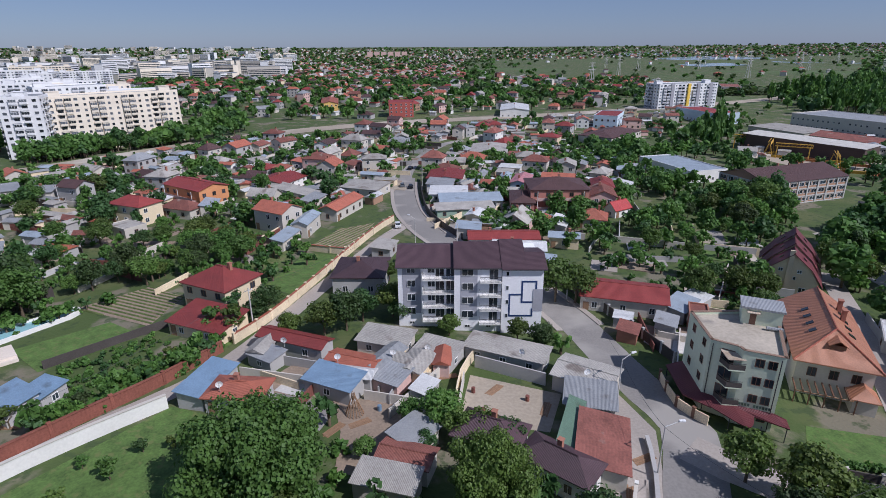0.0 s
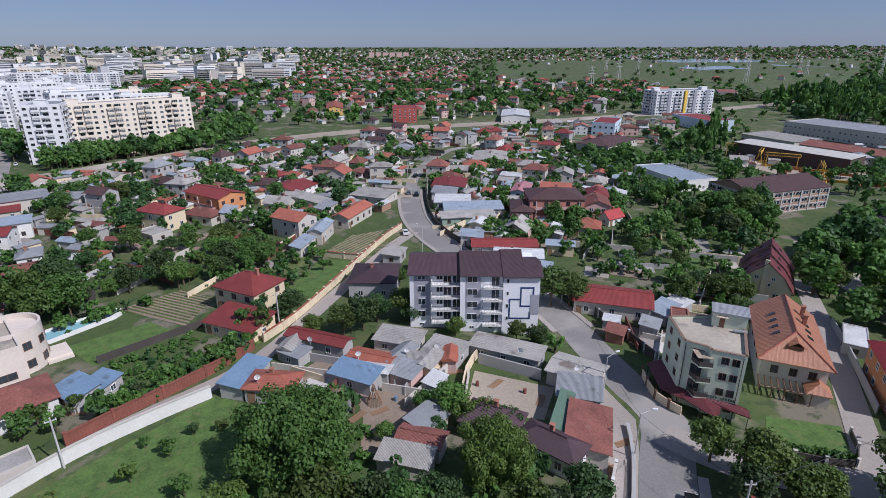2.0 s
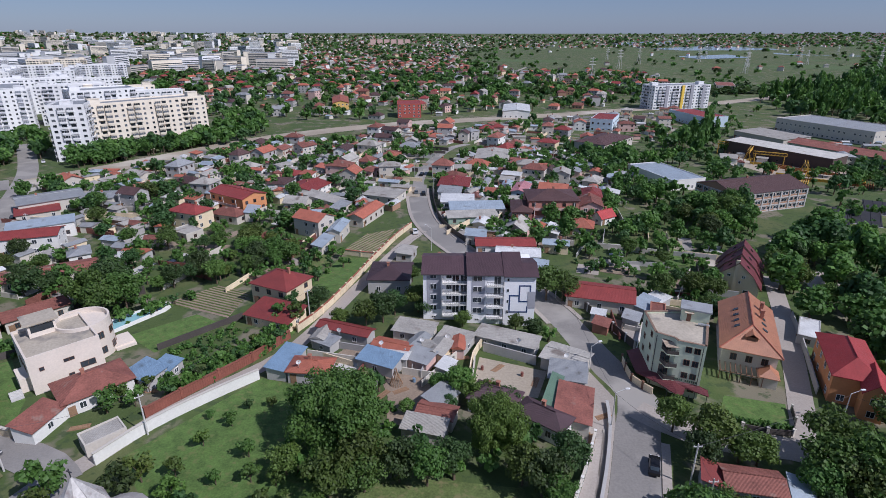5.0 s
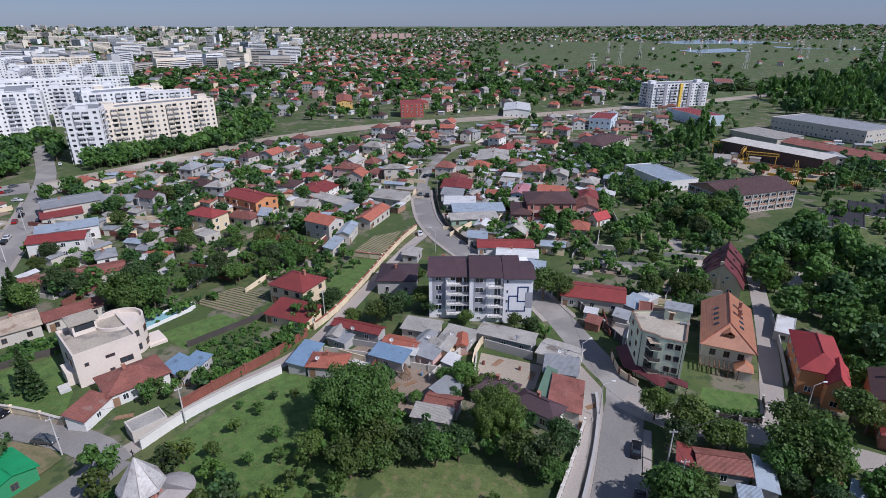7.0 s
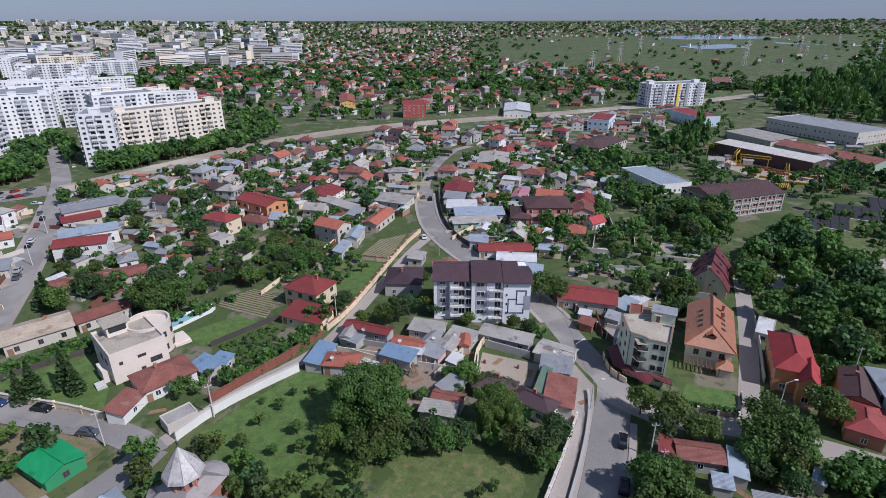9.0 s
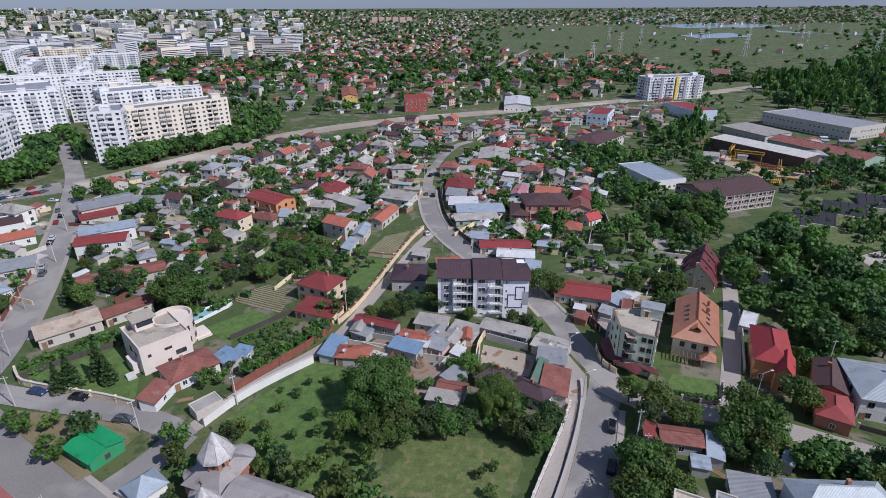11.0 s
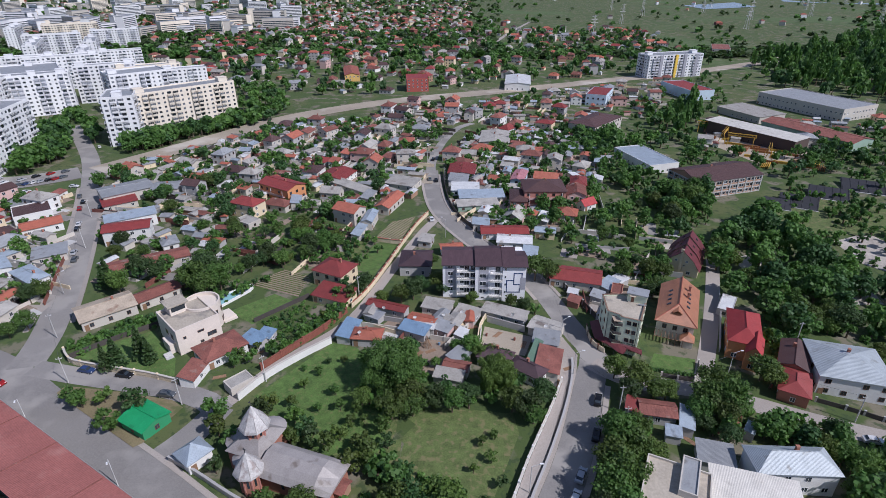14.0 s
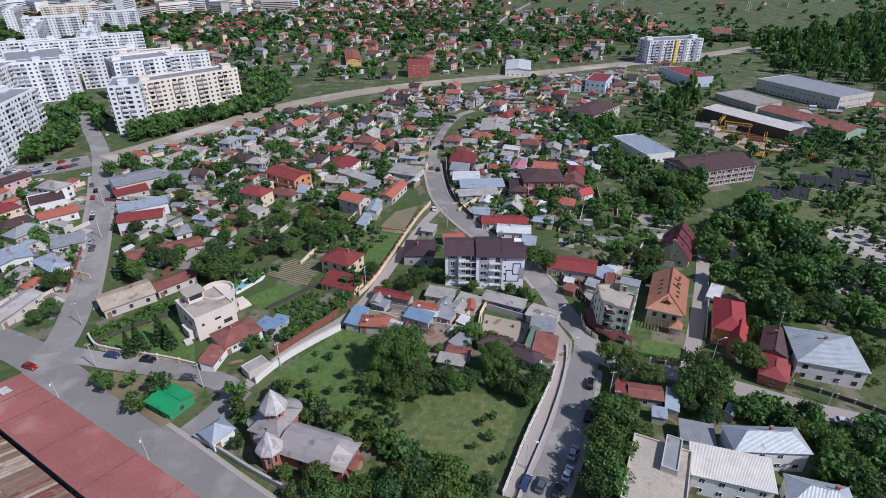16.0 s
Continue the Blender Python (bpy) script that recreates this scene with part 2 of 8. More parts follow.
def box(bm, x0, x1, y0, y1, z0, z1, mi=0):
    v = [bm.verts.new(p) for p in ((x0, y0, z0), (x1, y0, z0), (x1, y1, z0), (x0, y1, z0), (x0, y0, z1), (x1, y0, z1), (x1, y1, z1), (x0, y1, z1))]
    for q in ((3, 2, 1, 0), (4, 5, 6, 7), (0, 1, 5, 4), (1, 2, 6, 5), (2, 3, 7, 6), (3, 0, 4, 7)):
        bm.faces.new([v[i] for i in q]).material_index = mi
    return bm


def boxes(*some):
    bm = bmesh.new()
    for b in some:
        box(bm, *b)
    return bm


def tube(bm, p, q, r, r2=None, n=8):
    """A round bar from p to q, tapering from r to r2."""
    p, q = Vector(p), Vector(q)
    t = (q - p).to_track_quat("Z", "Y")
    rings = []
    for c, rad in ((p, r), (q, r if r2 is None else r2)):
        rings.append([bm.verts.new(c + t @ Vector((rad * math.cos(k * 2 * math.pi / n), rad * math.sin(k * 2 * math.pi / n), 0))) for k in range(n)])
    for k in range(n):
        bm.faces.new((rings[0][k], rings[0][(k + 1) % n], rings[1][(k + 1) % n], rings[1][k]))
    bm.faces.new(rings[1])
    bm.faces.new(rings[0][::-1])
    return bm


def slab(bm, top, thick):
    """A closed plate under a polygon of points."""
    a = [bm.verts.new(p) for p in top]
    b = [bm.verts.new((p[0], p[1], p[2] - thick)) for p in top]
    bm.faces.new(a)
    bm.faces.new(b[::-1])
    for k in range(len(a)):
        j = (k + 1) % len(a)
        bm.faces.new((a[j], a[k], b[k], b[j]))


SHARED = {}


def window_mesh(w, h, frame_m="frame_white", cross=True, glazed=True):
    key = ("win", w, h, frame_m, glazed)
    if key not in SHARED:
        e = 0.08
        xs = [-w / 2, -w / 2 + e, -0.035, 0.035, w / 2 - e, w / 2] if cross and w > 0.8 else [-w / 2, -w / 2 + e, w / 2 - e, w / 2]
        zs = [0, e, h - e, h]
        panes = (1, 3) if len(xs) == 6 else (1,)
        bm = bmesh.new()
        g = [[bm.verts.new((x, -0.06, z)) for x in xs] for z in zs]
        for j in range(3):
            for i in range(len(xs) - 1):
                q = [g[j][i], g[j][i + 1], g[j + 1][i + 1], g[j + 1][i]]
                if j == 1 and i in panes:
                    r = [bm.verts.new((v.co.x, -0.01, v.co.z)) for v in q]
                    if glazed:
                        bm.faces.new(r).material_index = 1
                    for k in range(4):
                        bm.faces.new((q[k], q[(k + 1) % 4], r[(k + 1) % 4], r[k]))
                else:
                    bm.faces.new(q)
        rim = g[0] + [row[-1] for row in g[1:]] + g[-1][-2::-1] + [g[j][0] for j in (2, 1)]
        back = [bm.verts.new((v.co.x, 0.05, v.co.z)) for v in rim]
        for k in range(len(rim)):
            j = (k + 1) % len(rim)
            bm.faces.new((rim[j], rim[k], back[k], back[j]))
        me = bpy.data.meshes.new("window")
        bm.to_mesh(me)
        bm.free()
        for m in (frame_m, "glass"):
            me.materials.append(MATS[m])
        SHARED[key] = me
    return SHARED[key]


def put_window(parent, x, y, z, rot, w=1.3, h=1.35, frame_m="frame_white"):
    apart = parent.name.split(".")[0] in ("apartment_building", "villa", "church")
    o = new("window", window_mesh(w, h, frame_m, True, not apart))
    o.parent = parent
    o.matrix_basis = pose(x, y, z, 0, 0, rot)
    if apart:
        key = ("pane", w, h)
        if key not in SHARED:
            bm = boxes((-w / 2 + 0.05, w / 2 - 0.05, -0.02, 0.0, 0.05, h - 0.05))
            SHARED[key] = bpy.data.meshes.new("pane")
            bm.to_mesh(SHARED[key])
            bm.free()
            SHARED[key].materials.append(MATS["glass"])
        p = new("pane", SHARED[key])
        p.parent = o
    return o


def roof_mesh(kind, w, d, h, rise, over):
    """Roof over w by d at eave height h; the ridge runs along x."""
    bm = bmesh.new()
    a, b = w / 2, d / 2
    z, t = h + rise, 0.16
    if kind in ("hip", "gable"):
        r = max(a - b, 0.02) if kind == "hip" else a
        top = [bm.verts.new(p) for p in ((-a, -b, h), (a, -b, h), (a, b, h), (-a, b, h))]
        low = [bm.verts.new((v.co.x, v.co.y, h - t)) for v in top]
        p, q = bm.verts.new((-r, 0, z)), bm.verts.new((r, 0, z))
        if kind == "hip":
            bm.faces.new((top[1], top[2], q))
            bm.faces.new((top[3], top[0], p))
            bm.faces.new(low[::-1])
            sides = range(4)
        else:
            lp, lq = bm.verts.new((-r, 0, z - t)), bm.verts.new((r, 0, z - t))
            bm.faces.new((low[1], low[0], lp, lq))
            bm.faces.new((low[3], low[2], lq, lp))
            for i, (m, n) in ((1, (q, lq)), (3, (p, lp))):
                j = (i + 1) % 4
                bm.faces.new((low[i], n, m, top[i]))
                bm.faces.new((n, low[j], top[j], m))
            sides = (0, 2)
        bm.faces.new((top[0], top[1], q, p))
        bm.faces.new((top[2], top[3], p, q))
        for i in sides:
            j = (i + 1) % 4
            bm.faces.new((low[i], low[j], top[j], top[i]))
    elif kind == "mono":
        slab(bm, [(-a, -b, h), (a, -b, h), (a, b, z), (-a, b, z)], 0.1)
    else:
        box(bm, -a + 0.25, a - 0.25, -b + 0.25, b - 0.25, h - 0.2, h)
    return bm


def parapet_mesh(a, b, z0, z1, t=0.25):
    """A ring of low wall round a flat roof."""
    bm = bmesh.new()
    loops = [[bm.verts.new((sx * (a - e), sy * (b - e), z)) for sx, sy in ((-1, -1), (1, -1), (1, 1), (-1, 1))] for e, z in ((0, z0), (0, z1), (t, z1), (t, z0))]
    for n in range(4):
        p, q = loops[n], loops[(n + 1) % 4]
        for i in range(4):
            j = (i + 1) % 4
            bm.faces.new((p[i], p[j], q[j], q[i]))
    return bm


FOOT = []
HN = [0]


def house(x, y, rot, w, d, h, roof="hip", rise=1.5, rmat="red", wmat="white", label="house", floors=1, name="house", group="", windows=True, bays=False, chimney=None, balconies=False):
    """w, d: the roof's size; h: the eaves over the ground."""
    HN[0] += 1
    rnd = random.Random(HN[0])
    n = max(1, math.ceil(w / d - 0.3))
    for k in range(n):
        u = (k + 0.5) * w / n - w / 2
        FOOT.append((x + u * math.cos(radians(rot)), y + u * math.sin(radians(rot)), d / 2 + 0.5 if n > 1 else max(w, d) / 2 + 0.3))
    if floors == 1 and h < 3.1 and name == "house" and "house" not in label:
        name = "shed"
    if floors >= 8:
        name = "apartment_block"
    root = thing(name, x, y, rot, label=label, category={"shed": "shed", "apartment_block": "apartment block"}.get(name, "house"), group=group)
    over = 0.02 if roof == "flat" else min(0.45, 0.08 * d)
    a, b = w / 2 - over, d / 2 - over
    bm = bmesh.new()
    base = -1.2
    low = h - 0.12
    if roof == "gable":
        k = rise * b / (d / 2)
        pts = [(-a, -b), (a, -b), (a, b), (-a, b)]
        top = h - 0.16 + rise * over / (d / 2)
        vb = [bm.verts.new((px, py, base)) for px, py in pts]
        vt = [bm.verts.new((px, py, top - 0.02)) for px, py in pts]
        ra, rb = bm.verts.new((-a, 0, h - 0.2 + rise)), bm.verts.new((a, 0, h - 0.2 + rise))
        bm.faces.new((vb[0], vb[1], vt[1], vt[0]))
        bm.faces.new((vb[2], vb[3], vt[3], vt[2]))
        bm.faces.new((vb[1], vb[2], vt[2], rb, vt[1]))
        bm.faces.new((vb[3], vb[0], vt[0], ra, vt[3]))
        bm.faces.new(vb[::-1])
    elif roof == "mono":
        pts = [(-a, -b), (a, -b), (a, b), (-a, b)]
        vb = [bm.verts.new((px, py, base)) for px, py in pts]
        vt = [bm.verts.new((px, py, h - 0.13 + rise * (py + d / 2) / d)) for px, py in pts]
        for i in range(4):
            j = (i + 1) % 4
            bm.faces.new((vb[i], vb[j], vt[j], vt[i]))
        bm.faces.new(vt)
        bm.faces.new(vb[::-1])
    else:
        box(bm, -a, a, -b, b, base, h - (0.2 if roof == "flat" else 0.1))
    part("wall", bm, "wall_" + wmat, root)
    part("roof", roof_mesh(roof, w, d, h, rise, over), rmat, root)
    if roof == "flat":
        part("parapet", parapet_mesh(w / 2, d / 2, h - 0.2, h + rise), "wall_" + wmat, root)
    if roof in ("hip", "gable") and not group:
        r = max(w / 2 - d / 2, 0.3) if roof == "hip" else w / 2
        part("ridge_cap", tube(bmesh.new(), (-r, 0, h + rise + 0.02), (r, 0, h + rise + 0.02), 0.13, n=6), rmat, root)
    if windows and floors < 8:
        step = (h - 0.3) / floors
        fm = "frame_brown" if rnd.random() < 0.3 else "frame_white"
        for f in range(floors):
            z = f * step + min(0.9, step * 0.33)
            hh = min(1.35, step * 0.5)
            for side, L, off in ((0, a, b), (90, b, a), (180, a, b), (270, b, a)):
                cnt = int(2 * L / (3.4 if floors > 1 else 4.2))
                for k in range(cnt):
                    u = -L + (k + 0.5) * 2 * L / cnt
                    if rnd.random() < 0.15 and not bays:
                        continue
                    c, s = math.cos(radians(side)), math.sin(radians(side))
                    put_window(root, u * c + off * s, u * s - off * c, z, side, 2.9 if bays else (1.3 if floors > 1 else 1.1), hh, fm)
        if bays:
            for side, L, off in ((0, a, b), (180, a, b), (90, b, a), (270, b, a)):
                rot_m = pose(0, 0, 0, 0, 0, side)
                for q in range(int(2 * L / 4.2) + 1):
                    u = -L + 0.3 + q * (2 * L - 0.6) / int(2 * L / 4.2)
                    part("pier", boxes((u - 0.28, u + 0.28, -off - 0.3, -off, -1.0, h - 0.3)), "concrete", root, "pale concrete pier").matrix_basis = rot_m
                for f in range(floors + 1):
                    z = max(0.1, f * step - 0.25)
                    part("floor_band", boxes((-L, L, -off - 0.22, -off, z, z + 0.35)), "concrete", root, "pale concrete floor band").matrix_basis = rot_m
        if balconies:
            for f in range(1, floors):
                z = f * step
                part("balcony_slab", boxes((-a * 0.8, a * 0.8, -b - 1.5, -b, z - 0.18, z), (-a * 0.8, a * 0.8, -b - 1.5, -b - 1.38, z, z + 0.85)), "wall_pink", root, "pale balcony with a solid parapet")
                for q in (-0.78, 0, 0.78):
                    part("balcony_post", tube(bmesh.new(), (q * a, -b - 1.4, z), (q * a, -b - 1.4, z + step), 0.1, n=6), "wall_white", root)
        if not bays and name == "house":
            bm = boxes((-0.5, 0.5, -0.07, 0.05, -0.1, 2.05), (-0.58, -0.5, -0.09, 0.05, -0.1, 2.12), (0.5, 0.58, -0.09, 0.05, -0.1, 2.12))
            part("door", bm, "wood", root).matrix_basis = pose(-a + 1.1, -b, 0)
    if floors >= 8:
        storeys(root, a, b, h, floors, wmat, rnd)
    if chimney if chimney is not None else (roof in ("hip", "gable") and floors < 4 and name == "house" and rnd.random() < 0.75):
        cx = rnd.uniform(-0.4, 0.4) * w * 0.6
        part("chimney", boxes((cx - 0.3, cx + 0.3, 0.25, 0.85, h, h + rise + 0.7), (cx - 0.38, cx + 0.38, 0.17, 0.93, h + rise + 0.7, h + rise + 0.82)), "wall_brick", root)
    return root


def storeys(root, a, b, h, floors, wmat, rnd):
    """Slab block: windows, loggias and floor bands on each side, a stair head on the roof."""
    step = h / floors
    win, log = bmesh.new(), bmesh.new()
    for side, L, off in ((0, a, b), (90, b, a), (180, a, b), (270, b, a)):
        cnt = max(2, int(2 * L / 3.6))
        rot = pose(0, 0, 0, 0, 0, side)
        for k in range(cnt):
            m = rot @ pose(-L + (k + 0.5) * 2 * L / cnt, -off, 0)
            bm = log if k % 4 in (1, 2) and cnt > 3 else win
            first = len(bm.verts)
            for f in range(floors):
                z = f * step
                if bm is log:
                    box(bm, -1.6, 1.6, -1.1, 0.0, z, z + 0.12)
                    box(bm, -1.6, 1.6, -1.1, -1.0, z + 0.12, z + 1.05)
                    shut = rnd.random()
                    if shut < 0.62:
                        box(bm, -1.55, 1.55, -1.04, -0.98, z + 1.05, z + 2.3, 2 if shut < 0.4 else 1)
                        box(bm, -1.6, 1.6, -1.1, -0.98, z + 2.3, z + 2.55)
                        for u in (-0.6, 0.52):
                            box(bm, u, u + 0.08, -1.1, -1.0, z + 1.05, z + 2.3)
                    else:
                        box(bm, -1.2, 1.2, -0.06, 0.0, z + 0.5, z + 2.3, 1)
                else:
                    w = 0.62 if k % 3 else 0.85
                    box(bm, -w, w, -0.05, 0.0, z + 1.0, z + 2.2, 2 if rnd.random() < 0.4 else 1)
                    box(bm, -w - 0.1, w + 0.1, -0.09, 0.0, z + 0.9, z + 1.0)
            bm.verts.ensure_lookup_table()
            for v in bm.verts[first:]:
                v.co = m @ v.co
    part("glazing", win, ["frame_white", "glass", "glass_pale"], root)["kind"] = "stuff"
    part("loggia_front", log, ["wall_lilac" if rnd.random() < 0.3 else "wall_" + wmat, "glass", "glass_pale"], root)["kind"] = "stuff"
    for u in np.linspace(-a + 5, a - 5, max(1, int(2 * a / 22))):
        part("stair_head", boxes((u - 3, u + 3, -2.5, 2.5, h - 0.2, h + 2.6), (u - 3.2, u + 3.2, -2.7, 2.7, h + 2.6, h + 2.8)), "wall_" + wmat, root)


ROADS = []
RN = [0]


def ribbon(pts, width, lift, step=4.0):
    """A smooth strip along a line on the land."""
    P = [Vector((*p, 0)) for p in pts]
    line = []
    for i in range(len(P) - 1):
        p0, p1, p2, p3 = P[max(i - 1, 0)], P[i], P[i + 1], P[min(i + 2, len(P) - 1)]
        n = max(2, int((p2 - p1).length / step))
        for k in range(n):
            t = k / n
            line.append(0.5 * (2 * p1 + (p2 - p0) * t + (2 * p0 - 5 * p1 + 4 * p2 - p3) * t * t + (3 * p1 - p0 - 3 * p2 + p3) * t ** 3))
    line.append(P[-1])
    return line


def strip(bm, line, o0, o1, lift, thick=0.0):
    left, right = [], []
    for i, p in enumerate(line):
        d = (line[min(i + 1, len(line) - 1)] - line[max(i - 1, 0)]).normalized()
        n = Vector((-d.y, d.x, 0))
        for arr, o in ((left, o0), (right, o1)):
            q = p + n * o
            arr.append((q.x, q.y, zg(q.x, q.y) + lift))
    if thick == 0:
        lv, rv = [bm.verts.new(q) for q in left], [bm.verts.new(q) for q in right]
        for i in range(len(line) - 1):
            bm.faces.new((rv[i], rv[i + 1], lv[i + 1], lv[i]))
        return
    lv, rv = [bm.verts.new(q) for q in left], [bm.verts.new(q) for q in right]
    lb, rb = [bm.verts.new((q[0], q[1], q[2] - thick)) for q in left], [bm.verts.new((q[0], q[1], q[2] - thick)) for q in right]
    for i in range(len(line) - 1):
        bm.faces.new((rv[i], rv[i + 1], lv[i + 1], lv[i]))
        bm.faces.new((lv[i], lv[i + 1], lb[i + 1], lb[i]))
        bm.faces.new((rv[i + 1], rv[i], rb[i], rb[i + 1]))
    for i in (0, -1):
        bm.faces.new((lv[i], lb[i], rb[i], rv[i]) if i == 0 else (rv[i], rb[i], lb[i], lv[i]))


def road(pts, width, material, kerbs=True):
    RN[0] += 1
    line = ribbon(pts, width, 0)
    ROADS.extend((p.x, p.y, width / 2) for p in line)
    bm = bmesh.new()
    strip(bm, line, width / 2, -width / 2, 0.03 + 0.012 * RN[0])
    tagged(part("road", bm, material), {"dirt": "wide dug-up dirt boulevard", "concrete": "pale concrete lane between garden walls"}.get(material, "worn grey asphalt street"), "road", kind="structure")


def pavement(pts, offset, width):
    """A raised footway beside a street, with its kerb."""
    line = ribbon(pts, 0, 0)
    bm = bmesh.new()
    strip(bm, line, offset + width / 2, offset - width / 2, 0.2, 0.3)
    tagged(part("pavement", bm, "asphalt_light"), "pale concrete footway with a raised kerb", "pavement", kind="structure")


def wall_line(name, pts, h, t, material, label, category="wall", coping=None, posts=None, lift=0.0):
    """A garden wall or fence along a line, with its coping and posts as parts."""
    line = ribbon(pts, 0, 0, 3.0)
    root = thing(name, line[0].x, line[0].y, label=label, category=category)
    back = root.matrix_basis.inverted()
    bm = bmesh.new()
    strip(bm, line, t / 2, -t / 2, h + lift, h + 0.6)
    part("panel", bm, material, root).matrix_basis = back
    if coping:
        bm = bmesh.new()
        strip(bm, line, t / 2 + 0.12, -t / 2 - 0.12, h + 0.1 + lift, 0.1)
        part("coping", bm, coping, root).matrix_basis = back
    if posts:
        first = None
        s = 0.0
        for i in range(len(line)):
            if i and (line[i] - line[i - 1]).length:
                s += (line[i] - line[i - 1]).length
            if i == 0 or s >= posts[0]:
                s = 0.0
                p = line[i]
                d = line[min(i + 1, len(line) - 1)] - line[max(i - 1, 0)]
                m = back @ pose(p.x, p.y, zg(p.x, p.y), 0, 0, math.degrees(math.atan2(d.y, d.x)))
                if first is None:
                    e = t / 2 + 0.08
                    first = part("post", boxes((-0.22, 0.22, -e, e, -0.5, h + 0.22 + lift), (-0.28, 0.28, -e - 0.06, e + 0.06, h + 0.22 + lift, h + 0.32 + lift)), posts[1], root)
                    first.matrix_basis = m
                else:
                    again(first, root, m)
    return root


def patch(pts, material, label, name="lawn", lift=0.02, cell=3.0):
    """A flat piece of ground cover with a given outline, draped on the land."""
    bm = bmesh.new()
    f = bm.faces.new([bm.verts.new((*p, 0)) for p in pts])
    bmesh.ops.triangulate(bm, faces=[f])
    for _ in range(3):
        bmesh.ops.subdivide_edges(bm, edges=[e for e in bm.edges if e.calc_length() > cell * 2], cuts=1)
    for v in bm.verts:
        v.co.z = zg(v.co.x, v.co.y) + lift
    bm.normal_update()
    for f in bm.faces:
        if f.normal.z < 0:
            f.normal_flip()
    return tagged(part(name, bm, material), label, name.replace("_", " "), kind="structure")


# ---- trees ----
TREES = {}


def tree_proto(kind, seed):
    rnd = random.Random(seed)
    shape = {"broad": (3.6, 2.7, 5.2), "small": (1.7, 1.5, 2.7), "tall": (2.6, 4.4, 6.6), "fir": (1.9, 3.6, 4.3), "far": (3.4, 2.6, 4.6), "town": (3.4, 2.6, 4.6), "mid": (3.6, 2.9, 4.8), "small_far": (1.7, 1.5, 2.7), "bush": (1.3, 0.8, 0.8), "walnut": (8.6, 4.6, 6.2)}[kind]
    R, HZ, zc = shape
    root = new("tree")
    bm = bmesh.new()
    if kind != "bush":
        tube(bm, (0, 0, -0.6), (0.05, 0, zc * 0.55), R * 0.075, R * 0.05)
        for k in range(5):
            a = k * 1.26 + rnd.random()
            tube(bm, (0.03, 0, zc * (0.35 + 0.05 * k)), (R * 0.55 * math.cos(a), R * 0.55 * math.sin(a), zc * 0.75 + 0.2 * k), R * 0.035, R * 0.012, 5)
    else:
        tube(bm, (0, 0, -0.3), (0, 0, 0.7), 0.08, 0.04, 5)
    part("trunk", bm, "bark", root)
    clumps, leaves, size = {"broad": (36, 76, 0.232), "walnut": (130, 260, 0.2), "small": (12, 56, 0.19), "tall": (32, 70, 0.27), "fir": (0, 0, 0.4), "far": (14, 14, 0.66), "town": (9, 10, 1.0), "mid": (26, 30, 0.4), "small_far": (8, 13, 0.42), "bush": (6, 15, 0.3)}[kind]
    verts, faces = [], []

    def card(c, s, out=None):
        q = Euler((rnd.uniform(-0.9, 0.9), rnd.uniform(-0.9, 0.9), rnd.uniform(0, 6.28))).to_matrix()
        if out is not None:
            n = out + Vector((rnd.gauss(0, 0.4), rnd.gauss(0, 0.4), 0.25 + rnd.gauss(0, 0.4)))
            q = n.to_track_quat("Z", "Y").to_matrix() @ Matrix.Rotation(rnd.uniform(0, 6.28), 3, "Z")
        i = len(verts)
        for p in ((-s, -s * 0.55, 0), (s * 0.5, -s * 0.75, 0.12 * s), (s * 0.9, s * 0.5, -0.08 * s), (-s * 0.6, s * 0.8, 0.05 * s)):
            verts.append(c + q @ Vector(p))
        faces.append((i, i + 1, i + 2, i + 3))

    if kind == "fir":
        for k in range(850):
            t = rnd.random() ** 0.7
            rr = R * t * (0.75 + 0.3 * rnd.random()) * (0.8 + 0.25 * math.sin(t * 40))
            a = rnd.uniform(0, 6.28)
            card(Vector((rr * math.cos(a), rr * math.sin(a), zc + HZ * (1 - 1.85 * t) - 0.1 * rr)), 0.3)
    for c in range(clumps):
        a, t = rnd.uniform(0, 6.28), rnd.uniform(-0.85, 1)
        rr = math.sqrt(max(0.05, 1 - t * t)) * rnd.uniform(0.35, 0.95)
        cc = Vector((R * rr * math.cos(a), R * rr * math.sin(a), zc + HZ * t * rnd.uniform(0.6, 0.95)))
        cr = R * rnd.uniform(0.26, 0.44) * (0.58 if kind == "walnut" else 1)
        for k in range(leaves):
            d = Vector((rnd.gauss(0, 1), rnd.gauss(0, 1), rnd.gauss(0, 1))).normalized()
            card(cc + Vector((d.x, d.y, d.z * 0.8)) * cr * rnd.uniform(0.55, 1.08), size * rnd.uniform(0.6, 1.3), d)
    me = bpy.data.meshes.new("crown")
    me.from_pydata(verts, [], faces)
    return root, me


MANY = []
NEAR = [0]


